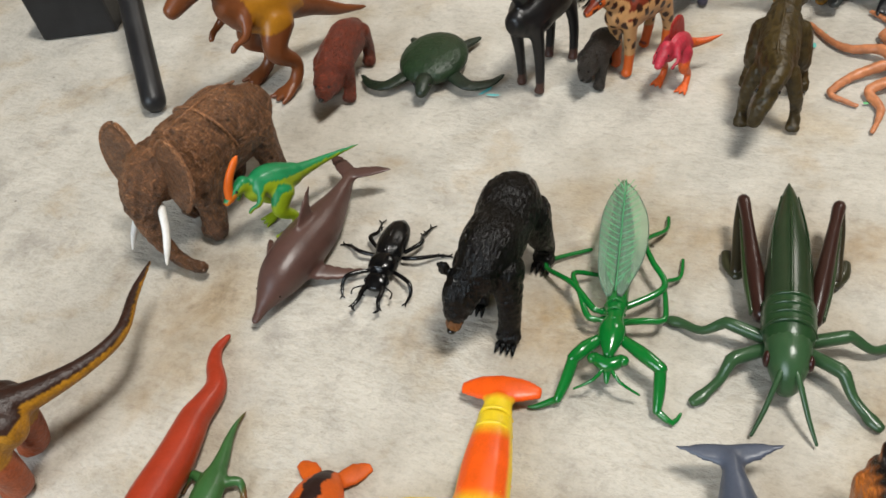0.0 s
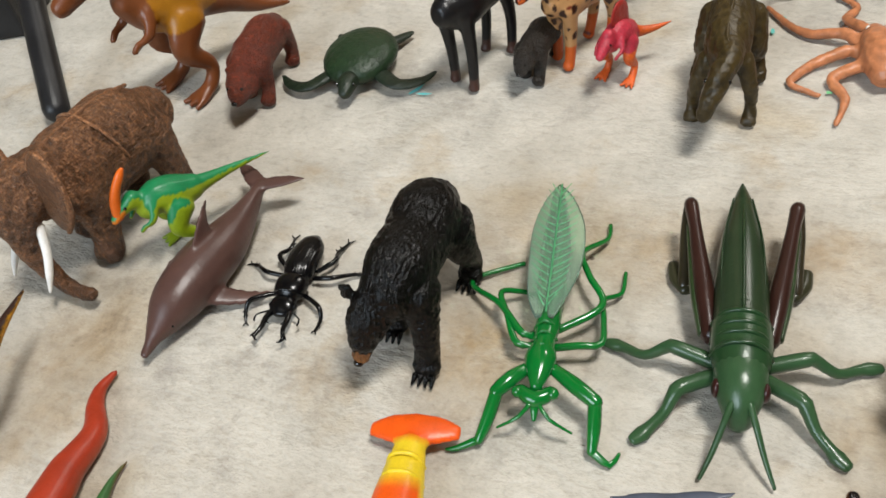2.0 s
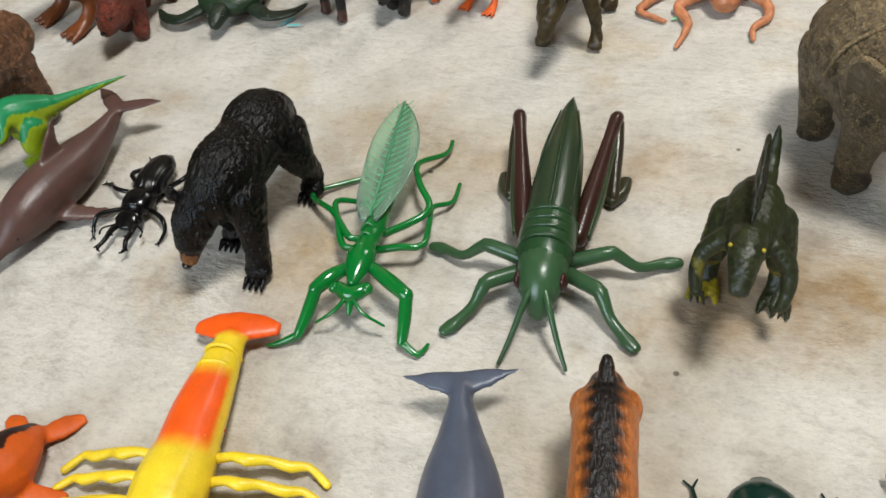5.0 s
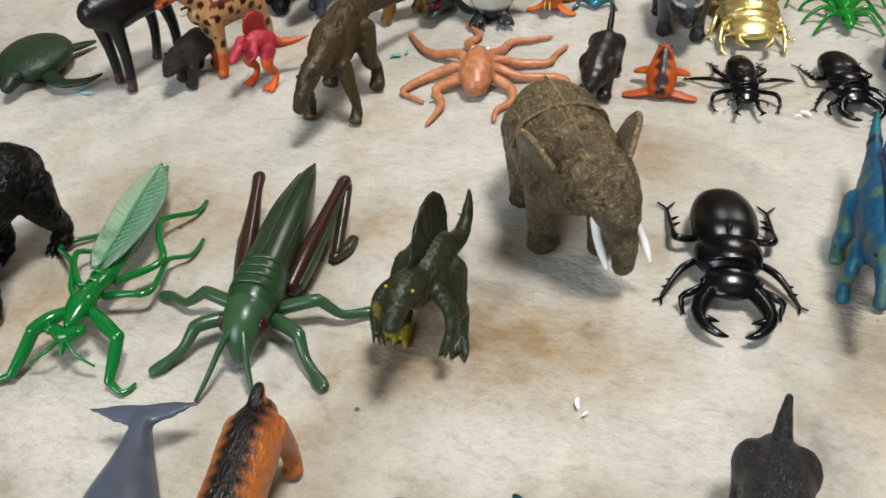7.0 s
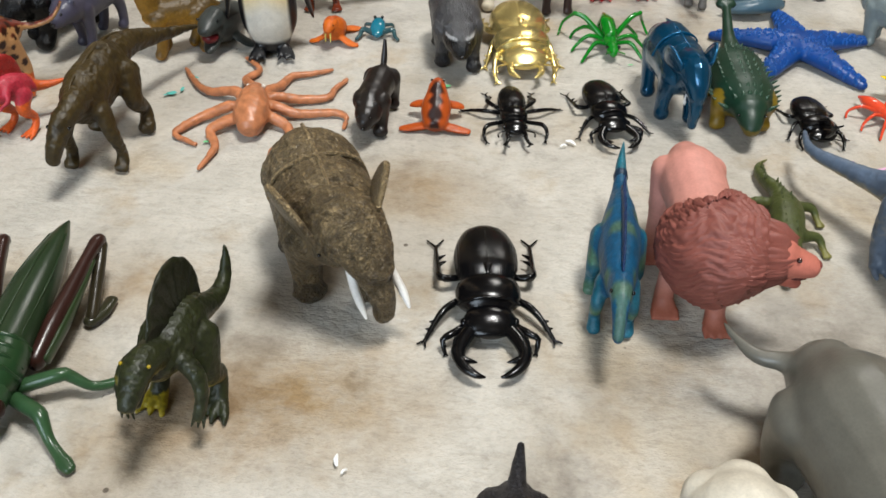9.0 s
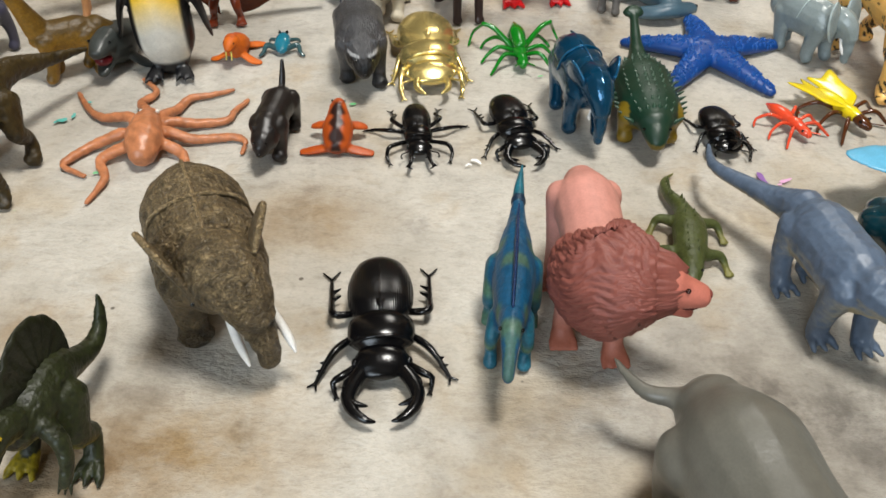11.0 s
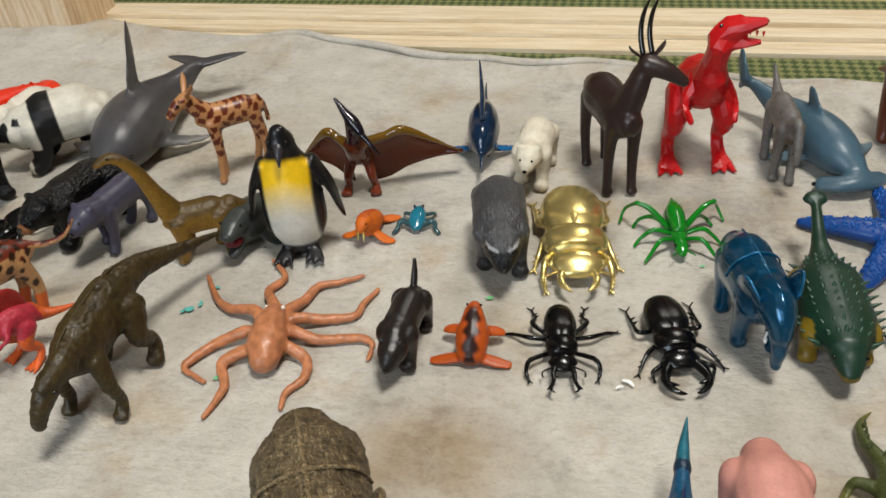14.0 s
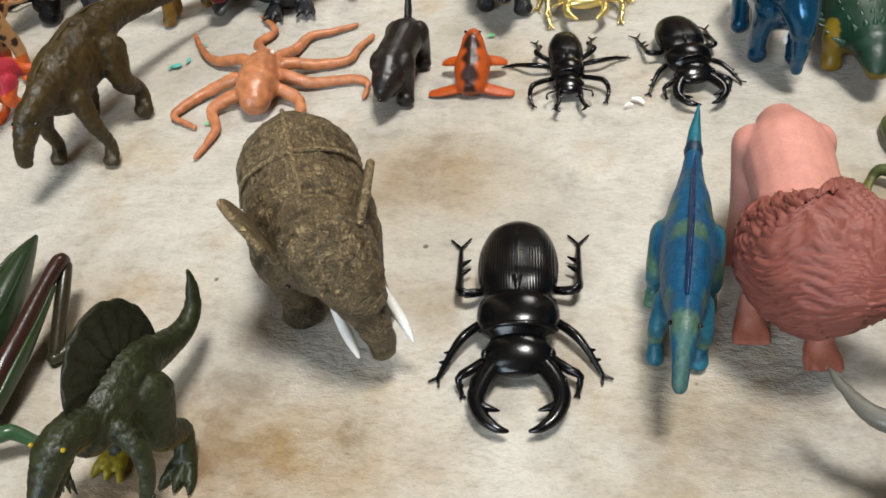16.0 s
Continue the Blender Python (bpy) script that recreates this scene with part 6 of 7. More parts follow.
def hoofed(name, label, category, place, heading, size, color, neck, head, horns=None, material=None, paint=None, ears=True, body=(5.6, 8.6, 1.15, 1.4), leg=0.36, tail=None, feet=None, ear_color=None, ear=1.0):
    """A slim animal on long legs."""
    f = Figure(name, label, category, place, heading, size, material or SMOOTH, color, voxel=0.14)
    L, top, wid, hh = body
    z = torso(f, L, top, wid, hh)
    four_legs(f, L, wid * 0.6, z - 0.3, leg, leg * 1.25, hind_bend=-0.4, toe=0.25, step=0.25)
    f.chain("neck", neck)
    f.chain("head", head)
    f.chain("tail", tail or [(-L * 0.5, 0, z + 0.7, 0.28), (-L * 0.5 - 0.5, 0, z - 0.2, 0.2), (-L * 0.5 - 0.6, 0, z - 1.6, 0.22)])
    hx, hy, hz, r = head[0][:4]
    if ears:
        for s in (1, -1):
            f.hard("ear", [(hx - 0.1, hy + s * r * 0.6, hz + r * 0.7, 0.2, 0.1), (hx - 0.4 * ear, hy + s * (r + 0.45 * ear), hz + r + 0.55 * ear - 0.3 * (1 - ear), 0.24, 0.1), (hx - 0.5 * ear, hy + s * (r + 0.7 * ear), hz + r + 1.0 * ear - 0.4 * (1 - ear), 0.06, 0.05)], ear_color, side=(1, 0, 0))
    if horns:
        for run in horns:
            f.hard("horn", run, C(30, 24, 22), material=GLOSSY)
    mx, my, mz, mr = head[1][:4]
    for s in (1, -1):
        f.blob("eye", (mx, my + s * mr * 0.9, mz + mr * 0.4), 0.12, PAINT_DARK, material=GLOSSY)
    f.paint = paint
    return f.done()


DARK = C(26, 25, 28)
hoofed("horse_toy", "black hoofed animal figure with brownish feet", "toy horse", (-0.082, 0.667), -104, 0.92, DARK, [(2.2, 0, 8.0, 0.8, 1.0), (3.2, 0, 9.6, 0.6, 0.75), (3.8, 0, 10.8, 0.5, 0.6)], [(3.9, 0, 11.0, 0.5, 0.55), (4.8, 0, 10.6, 0.45, 0.48), (5.8, 0, 10.0, 0.34, 0.34)], paint=lambda x, y, z, no, rgb: np.where((z < 1.0)[:, None], np.array(C(84, 58, 50)), rgb), body=(6.2, 7.8, 1.6, 1.75), leg=0.4)
bear_like("rhino_toy", "small dark grey-brown rhinoceros figure", "toy rhino", (-0.044, 0.672), -95, 0.58, C(74, 66, 58), HIDE, head_down=0.5, ear=0.3, body=(6.0, 5.2, 1.6, 1.8)).done()
hoofed("hyena_toy", "orange-brown spotted wild dog figure", "toy hyena", (-0.022, 0.694), -118, 0.92, C(188, 148, 104), [(2.0, 0, 5.6, 0.8, 0.9), (3.0, 0, 6.4, 0.6, 0.7), (3.6, 0, 7.0, 0.55, 0.6)], [(3.7, 0, 7.1, 0.6, 0.6), (4.5, 0, 6.9, 0.5, 0.5), (5.4, 0, 6.6, 0.34, 0.32)], paint=lambda x, y, z, no, rgb: np.where(((np.sin(x * 5.3 + y) * np.sin(y * 6.1 + z * 1.3) * np.sin(z * 4.7 + x) > 0.25) & (z > 2.0))[:, None], np.array(C(60, 30, 20)), np.where((no[:, 2] > 0.45)[:, None], np.array(C(120, 52, 30)), np.where(((z < 1.8) | (x > 4.0))[:, None], np.array(C(200, 104, 44)), rgb))), body=(5.2, 6.2, 1.3, 1.4), leg=0.42, tail=[(-2.6, 0, 5.4, 0.3), (-3.8, 0.6, 4.8, 0.26), (-5.0, 1.6, 5.2, 0.2), (-5.8, 2.0, 6.2, 0.15)])
PINK = C(196, 66, 84)


def round_sail(f):
    f.hard("sail", [(-1.6, 0, 5.6, 0.12, 0.5), (-0.6, 0, 6.8, 0.16, 1.4), (0.4, 0, 7.4, 0.14, 1.5), (1.3, 0, 6.8, 0.12, 0.6)], C(176, 56, 50), side=(0, 1, 0), label="rounded red back sail")


rex("pink_dinosaur_toy", "small pink and orange sail-backed dinosaur figure", (0.008, 0.670), -105, 0.60, PINK, paint=lambda x, y, z, no, rgb: np.where(((z < 3.8) | (x < -2.2))[:, None], np.array(C(222, 112, 50)), rgb), tail=[(-1.6, 0, 4.6, 0.9, 0.95), (-2.8, 0.8, 4.0, 0.6, 0.6), (-4.0, 2.0, 4.0, 0.35, 0.35), (-5.0, 3.2, 4.4, 0.12, 0.12)], head=[(2.1, 0, 5.8, 0.75, 0.75), (3.0, 0, 5.6, 0.72, 0.7), (4.0, 0, 4.9, 0.5, 0.46)], upright=0.8, crest=round_sail)
OLIVE = C(80, 66, 32)


def hadrosaur():
    f = Figure("hadrosaur_toy", "dark olive duck-billed dinosaur figure on four legs, head lowered", "toy dinosaur", (0.072, 0.660), -88, 0.97, SCALES, OLIVE, voxel=0.1)
    f.relief, f.relief_tone = (0.05, 2.0, 2.4, 1.8, True), 0.4
    torso(f, 6.4, 6.4, 1.25, 1.75)
    for s in (1, -1):
        f.chain("leg", [(-1.8, s * 1.1, 4.4, 0.8, 1.2), (-1.1, s * 1.5, 2.8, 0.6, 0.7), (-2.1, s * 1.6, 1.4, 0.42, 0.45), (-1.4, s * 1.7, 0.4, 0.6, 0.4)], own=True)
        f.chain("arm", [(2.2, s * 1.0, 4.0, 0.55, 0.7), (2.6, s * 1.5, 2.4, 0.42, 0.45), (2.3, s * 1.6, 1.0, 0.34, 0.36), (2.9, s * 1.6, 0.35, 0.5, 0.32)], own=True)
    f.chain("neck", [(2.6, 0, 5.0, 1.0, 1.15), (3.8, 0.3, 5.2, 0.72, 0.85), (4.7, 0.0, 4.8, 0.6, 0.65)])
    f.chain("head", [(4.6, 0.0, 4.9, 0.68, 0.72), (5.2, -0.2, 4.3, 0.62, 0.62), (5.7, -0.5, 3.5, 0.5, 0.44), (5.9, -0.7, 2.8, 0.42, 0.3)])
    f.chain("tail", [(-2.8, 0, 5.0, 1.0, 1.2), (-4.8, 0.4, 4.8, 0.65, 0.85), (-7.4, 1.3, 4.0, 0.4, 0.52), (-10.5, 2.8, 3.2, 0.1, 0.16)])
    f.hard("spine_ridge", [(-7.0, 1.1, 4.6, 0.07), (-4.6, 0.35, 5.6, 0.09), (-2.8, 0, 6.2, 0.1), (0, 0, 6.4, 0.1), (2.8, 0, 6.1, 0.1), (3.8, 0.3, 5.9, 0.08)])
    for s in (1, -1):
        f.blob("eye", (5.1, -0.15 + s * 0.6, 4.6), 0.14, PAINT_DARK, material=GLOSSY)
    f.done()


hadrosaur()


def black_case():
    root = tagged(new("stand_leg"), "black plastic stand with a rod leg and a box", "stand")
    m, n, l, s, co = base_material("black_plastic", 0.4)
    l.new(ramp(n, l, noise_node(n, l, co, 40, 4), [(0.3, C(20, 20, 22)), (0.7, C(34, 34, 36))]), s.inputs["Base Color"])
    bump(n, l, s, [(noise_node(n, l, co, 700, 3), 0.2, 0.001)])
    bm = bmesh.new()
    sweep(bm, [(-0.367, 0.567, 0.0095, 0.0095), (-0.415, 0.63, 0.055, 0.0095), (-0.47, 0.705, 0.11, 0.0095), (-0.56, 0.82, 0.20, 0.0095)], segs=18, step=0.02)
    simple_mesh("rod", bm, m, parent=root, kind="", smooth=True)
    bm = bmesh.new()
    block(bm, 0, 0.072, 0, 0.11, 0.0, 0.05, 0.003)
    ob = simple_mesh("box", bm, m, parent=root, kind="")
    ob.matrix_basis = pose(-0.553, 0.636, 0, 0, 0, 21)


black_case()

# ---------- fourth row ----------
stag_beetle("stag_beetle_toy", "black beetle figure beside the chimpanzee", (-0.080, 0.788), -115, 0.6, horns="antler")
bear_like("bear_toy", "black furry bear figure beside the beetle", "toy bear", (-0.142, 0.835), -35, 0.9, C(16, 15, 16), BLACKFUR, body=(6.2, 5.4, 1.6, 1.7)).done()
bear_like("chimpanzee_toy", "black furry chimpanzee figure with a tan face, on all fours", "toy chimpanzee", (-0.026, 0.800), -108, 0.92, C(16, 15, 16), BLACKFUR, snout=C(160, 112, 76), head_down=0.3, ear=0.6, muzzle=1.3, head_out=0.6, body=(6.0, 5.0, 1.5, 1.6)).done()
bear_like("grey_cat_toy", "smooth grey-violet four-legged figure", "toy animal", (0.006, 0.794), -100, 0.78, C(84, 82, 98), SMOOTH, body=(6.0, 5.4, 1.3, 1.5), legs=0.5).done()
YB = C(104, 82, 36)
sauropod("apatosaurus_toy", "brown-yellow long-necked dinosaur figure, head raised", (0.074, 0.781), -150, 0.68, YB, C(176, 132, 50), [(2.4, 0, 5.4, 1.1, 1.3), (3.3, 0.1, 7.9, 0.78, 0.85), (4.2, 0.1, 10.4, 0.6, 0.65), (5.3, 0.1, 12.0, 0.58, 0.55), (6.2, 0.1, 12.4, 0.55, 0.5), (7.4, 0.1, 11.9, 0.36, 0.32)], [(-3.0, 0, 4.6, 1.1, 1.2), (-5.0, -0.6, 3.4, 0.6, 0.6), (-6.4, -2.0, 2.4, 0.42, 0.42), (-5.4, -3.6, 2.4, 0.25, 0.25), (-4.0, -3.6, 2.6, 0.12, 0.12)], legs=0.66, body=(5.4, 6.0, 1.45, 1.7), paint=lambda x, y, z, no, rgb: rgb * (1 - np.clip(0.5 - no[:, 2:3], 0, 0.8)) + np.array(C(186, 142, 46)) * np.clip(0.5 - no[:, 2:3], 0, 0.8))


def hippo():
    G = C(72, 76, 74)
    f = Figure("sea_elephant_toy", "grey seal figure with an open red mouth", "toy seal", (0.100, 0.800), -92, 0.72, SMOOTH, G, voxel=0.15)
    f.chain("body", [(-4.5, 0, 1.0, 0.7, 0.7), (-2.4, 0, 1.9, 1.6, 1.6), (0, 0, 2.3, 1.9, 2.1), (2.0, 0, 2.9, 1.6, 1.8)])
    f.chain("head", [(2.0, 0, 3.4, 1.4, 1.5), (3.4, 0, 3.6, 1.2, 1.1), (4.6, 0, 3.5, 0.8, 0.6)])
    f.chain("jaw", [(2.4, 0, 2.4, 1.0, 0.8), (3.8, 0, 1.6, 0.8, 0.45), (4.5, 0, 1.3, 0.55, 0.35)])
    f.blob("mouth", (3.7, 0, 2.45), (0.9, 0.85, 0.6), C(120, 28, 40), label="dark red open mouth")
    for s in (1, -1):
        f.chain("flipper", [(1.0, s * 1.6, 1.4, 0.7, 0.35), (0.6, s * 2.6, 0.5, 0.7, 0.25), (0.0, s * 3.2, 0.2, 0.4, 0.16)], own=True, side=(1, 0, 0))
    f.eyes(3.6, 1.0, 4.2, 0.14)
    f.done()


hippo()


def penguin():
    K = C(24, 25, 30)
    f = Figure("penguin_toy", "emperor penguin figure, black with yellow chest and white belly", "toy penguin", (0.139, 0.790), -78, 1.07, SMOOTH, K, voxel=0.14)
    f.chain("body", [(-0.1, 0, 0.7, 1.3, 1.1), (-0.1, 0, 2.0, 1.85, 1.6), (0.0, 0, 4.0, 1.9, 1.65), (0.0, 0, 5.8, 1.6, 1.35), (0.1, 0, 7.0, 1.0, 0.9)], segs=18)
    f.chain("head", [(0.1, 0, 7.1, 0.85, 0.85), (0.2, 0, 7.9, 0.85, 0.9), (0.3, 0, 8.4, 0.55, 0.55)])
    f.hard("beak", [(0.8, 0, 7.8, 0.34, 0.3), (1.3, 0, 7.4, 0.2, 0.18), (1.55, 0, 6.9, 0.06, 0.06)], C(70, 66, 70))
    for s in (1, -1):
        f.chain("wing", [(-0.1, s * 1.5, 6.3, 0.3, 0.7), (-0.2, s * 2.3, 4.6, 0.24, 0.75), (-0.4, s * 2.7, 2.8, 0.16, 0.5), (-0.5, s * 2.9, 1.9, 0.1, 0.2)], own=True)
        for q in (-0.35, 0, 0.35):
            f.chain("foot", [(0.6, s * 0.85, 0.4, 0.35, 0.35), (1.5, s * 0.95 + q * 1.2, 0.22, 0.2, 0.18), (2.0, s * 0.95 + q * 1.5, 0.14, 0.12, 0.12)])
    f.chain("tail", [(-1.2, 0, 0.9, 0.6, 0.4), (-2.0, 0, 0.3, 0.4, 0.2)])
    f.eyes(0.85, 0.5, 8.1, 0.1)
    white, yellow = np.array(C(226, 224, 214)), np.array(C(240, 200, 40))

    def coat(x, y, z, no, rgb):
        soft = lambda v, w: np.clip(v / w + 0.5, 0, 1)
        front = soft(x - 0.3 + 0.12 * np.abs(y), 0.25) * soft(1.42 - np.abs(y), 0.2) * soft(z - 0.9, 0.3) * soft(7.0 - 0.25 * np.abs(y) ** 2 - z, 0.3)
        k = (np.clip((z + 0.5 * np.abs(y) - 3.4) / 2.6, 0, 1) ** 1.3)[:, None]
        f_ = front[:, None]
        return rgb * (1 - f_) + (white * (1 - k) + yellow * k) * f_

    f.paint = coat
    f.done()


penguin()
walrus("walrus_toy", "small orange walrus figure with yellow tusks", (0.181, 0.812), -95, 0.72, C(214, 118, 34), C(190, 96, 30))


def frog(name, label, place, heading, size, color, limb):
    f = Figure(name, label, "toy frog", place, heading, size, GLOSSY, color, voxel=0.12)
    f.chain("body", [(-1.6, 0, 0.8, 0.7, 0.5), (-0.4, 0, 1.1, 1.05, 0.75), (0.9, 0, 1.2, 0.95, 0.7), (1.8, 0, 1.2, 0.6, 0.45)])
    for s in (1, -1):
        f.chain("leg", [(-1.2, s * 0.7, 0.8, 0.4), (-0.4, s * 2.0, 0.9, 0.36), (-1.6, s * 2.4, 0.5, 0.3), (-2.0, s * 2.9, 0.2, 0.4, 0.16)], limb, own=True, side=(1, 0, 0))
        f.chain("arm", [(0.9, s * 0.8, 0.9, 0.3), (1.5, s * 1.7, 0.7, 0.26), (2.0, s * 2.0, 0.2, 0.35, 0.16)], limb, own=True, side=(1, 0, 0))
    f.blob("eye", (1.5, 0.5, 1.75), 0.22, PAINT_DARK, True, 8)
    f.done()


frog("frog_toy", "small teal frog figure with grey legs", (0.211, 0.826), 95, 0.56, C(44, 130, 150), C(66, 96, 100))


def raccoon():
    G = C(92, 92, 94)

    def coat(x, y, z, no, rgb):
        mask = (x > 3.7) & (z > 2.2) & (z < 3.45)
        brow = (x > 3.7) & (z >= 3.45) & (z < 3.62) & (np.abs(y) > 0.3)
        out = np.where(mask[:, None], np.array(C(16, 16, 18)), np.where(brow[:, None], np.array(C(186, 186, 186)), rgb))
        return np.where((z < 1.1)[:, None], np.array(C(44, 44, 46)), out)

    bear_like("raccoon_toy", "grey raccoon figure with a dark mask, paw raised", "toy raccoon", (0.272, 0.803), -79, 0.92, G, FUR, head_down=0.7, ear=0.42, paint=coat, body=(6.0, 5.0, 1.9, 1.8), legs=0.6, head_out=0.7).done()


raccoon()
elephant("elephant_toy", "small grey elephant figure, head turned aside", (0.593, 0.850), -52, 0.62, C(150, 160, 160), C(110, 118, 120), ears="spread", material=SOFT, slim=0.78, tusk_len=0.5)


def leopard():
    Y = C(246, 200, 122)
    f = Figure("leopard_toy", "yellow leopard figure with black spots, walking", "toy leopard", (0.642, 0.826), -82, 1.12, SMOOTH, Y, voxel=0.1, smooth=5)
    f.chain("body", [(-4.3, 0, 4.6, 1.1, 1.2), (-3.2, 0, 4.9, 1.55, 1.6), (-1.2, 0, 4.4, 1.3, 1.4), (1.2, 0, 4.5, 1.35, 1.5), (3.0, 0, 4.6, 1.3, 1.4), (4.2, 0.1, 4.6, 0.95, 1.0)], segs=16)
    f.chain("shoulder", [(2.4, 1.1, 5.2, 0.5, 0.8), (2.7, 1.4, 4.2, 0.55, 0.9), (2.9, 1.35, 3.0, 0.5, 0.6)], mirror=True, own=True)
    f.chain("haunch", [(-3.2, 1.1, 4.8, 0.6, 1.0), (-3.0, 1.4, 3.7, 0.6, 1.0), (-3.2, 1.35, 2.5, 0.45, 0.6)], mirror=True, own=True)
    f.chain("head", [(4.0, 0.1, 4.8, 1.0, 1.0), (5.2, 0.5, 5.0, 1.1, 1.05), (6.0, 0.8, 4.8, 0.9, 0.85)])
    f.chain("snout", [(6.2, 0.9, 4.5, 0.6, 0.5), (6.9, 1.1, 4.3, 0.46, 0.38)])
    for s in (1, -1):
        f.chain("ear", [(5.0, 0.5 + s * 0.8, 5.8, 0.18, 0.34), (4.95, 0.5 + s * 0.95, 6.2, 0.12, 0.3)], own=True, side=(1, 0, 0))
        f.blob("eye", (6.3, 0.85 + s * 0.6, 5.2), 0.13, PAINT_DARK, material=GLOSSY)
    for run in (
        [(3.0, -1.1, 3.4, 0.6, 0.8), (3.4, -1.3, 1.9, 0.5, 0.52), (3.3, -1.3, 0.8, 0.42, 0.44), (3.8, -1.3, 0.4, 0.56, 0.4)],
        [(2.8, 1.1, 3.4, 0.6, 0.8), (2.2, 1.3, 1.9, 0.5, 0.52), (1.8, 1.3, 0.8, 0.42, 0.44), (2.3, 1.3, 0.4, 0.56, 0.4)],
        [(-3.2, -1.1, 3.4, 0.7, 0.9), (-2.6, -1.3, 2.0, 0.52, 0.58), (-3.4, -1.3, 1.0, 0.4, 0.42), (-2.9, -1.3, 0.4, 0.54, 0.38)],
        [(-3.4, 1.1, 3.4, 0.7, 0.9), (-3.6, 1.3, 2.0, 0.52, 0.58), (-4.4, 1.3, 1.0, 0.4, 0.42), (-3.9, 1.3, 0.4, 0.54, 0.38)],
    ):
        f.chain("leg", run, own=True)
    f.chain("tail", [(-4.6, -0.2, 4.9, 0.42), (-5.4, -1.0, 4.2, 0.36), (-5.2, -2.0, 3.4, 0.34), (-4.4, -2.4, 3.2, 0.36), (-3.8, -2.2, 3.8, 0.34)])

    def coat(x, y, z, no, rgb):
        pick = np.random.default_rng(4)
        k = np.zeros(len(x), bool)
        for i in pick.choice(len(x), 520, replace=False):
            a, r = pick.uniform(0, math.pi), pick.uniform(0.05, 0.1)
            u = (x - x[i]) * math.cos(a) + (y - y[i] + z - z[i]) * 0.7 * math.sin(a)
            v = -(x - x[i]) * math.sin(a) + (y - y[i] + z - z[i]) * 0.7 * math.cos(a)
            k |= ((u / (1.9 * r)) ** 2 + (v / (0.8 * r)) ** 2 < 1) & ((x - x[i]) ** 2 + (y - y[i]) ** 2 + (z - z[i]) ** 2 < 0.16)
        under = np.clip(-no[:, 2] - 0.3, 0, 0.5)[:, None]
        return np.where(k[:, None], np.array(C(48, 32, 24)), rgb * (1 - under) + np.array(C(238, 196, 130)) * under)

    f.paint = coat
    f.done()


leopard()

# ---------- far row ----------
R = C(226, 62, 24)


def lobster(name, label, place, heading, size, color, second, claws=True, feelers=True):
    f = Figure(name, label, "toy lobster", place, heading, size, SMOOTH, color, voxel=0.15)
    f.chain("body", [(-0.6, 0, 1.3, 1.35, 1.1), (1.0, 0, 1.45, 1.5, 1.3), (3.0, 0, 1.4, 1.3, 1.15), (4.6, 0, 1.2, 0.7, 0.6)])
    f.chain("tail", [(-0.4, 0, 1.3, 1.3, 1.1), (-2.4, 0, 1.35, 1.2, 1.0), (-4.4, 0, 1.2, 0.95, 0.8), (-6.0, 0, 1.05, 0.7, 0.55)])
    for k in range(6):
        x, w = -0.8 - k * 0.85, 1.24 - 0.09 * k
        f.hard("tail_ridge", [(x, -w, 1.2 - 0.03 * k, 0.09), (x - 0.15, -w * 0.7, 1.3 + w * 0.52, 0.1), (x - 0.2, 0, 1.32 + w * 0.76, 0.1), (x - 0.15, w * 0.7, 1.3 + w * 0.52, 0.1), (x, w, 1.2 - 0.03 * k, 0.09)], second if k in (1, 2, 3) else color, segs=7)
    f.chain("tail_fan", [(-6.9, -1.9, 0.8, 0.4, 0.18), (-6.9, -1.0, 0.95, 0.7, 0.25), (-6.8, 0, 1.05, 0.85, 0.3), (-6.9, 1.0, 0.95, 0.7, 0.25), (-6.9, 1.9, 0.8, 0.4, 0.18)], second, side=(1, 0, 0))

    def coat(x, y, z, no, rgb):
        k = np.clip((no[:, 2] - 0.25) / 0.35, 0, 1) * np.clip((-0.1 - x) / 0.8, 0, 1) * np.clip((x + 4.4) / 0.8, 0, 1)
        k = np.maximum(k, np.clip((-5.9 - x) / 0.7, 0, 1))[:, None]
        return rgb * (1 - k) + np.array(second) * k

    f.paint = coat
    for k in range(4):
        x = 2.6 - k * 1.0
        f.hard("leg", [(x, 1.0, 1.1, 0.22), (x - 0.1, 2.0, 1.3, 0.2), (x + 0.02, 2.6, 1.3, 0.27), (x - 0.15, 3.3, 1.0, 0.2), (x - 0.08, 4.2, 0.7, 0.24), (x - 0.22, 4.8, 0.5, 0.17), (x - 0.25 + 0.2 * k, 5.6, 0.25, 0.17)], color, True, segs=8)
    if claws:
        f.hard("claw", [(4.0, 1.1, 1.2, 0.4), (5.6, 2.4, 1.2, 0.5), (7.4, 2.6, 1.2, 0.95, 0.6), (9.2, 2.2, 1.1, 0.75, 0.5), (10.4, 1.6, 1.0, 0.15)], color, True)
    if feelers:
        f.hard("feeler", [(4.6, 0.4, 1.7, 0.1), (5.6, 1.0, 2.2, 0.08), (3.0, 2.4, 2.2, 0.06), (-1.6, 2.0, 0.6, 0.05)], second, True, segs=6)
    f.eyes(4.6, 0.5, 1.8, 0.18)
    f.done()


bear_like("polar_bear_toy", "white bear figure half hidden behind the panda", "toy bear", (-0.150, 0.925), -100, 0.75, C(222, 214, 200), MATT, body=(5.6, 5.0, 1.6, 1.7)).done()
lobster("lobster_toy", "orange-red lobster figure on the blanket's corner", (-0.215, 0.945), -120, 0.9, R, R)


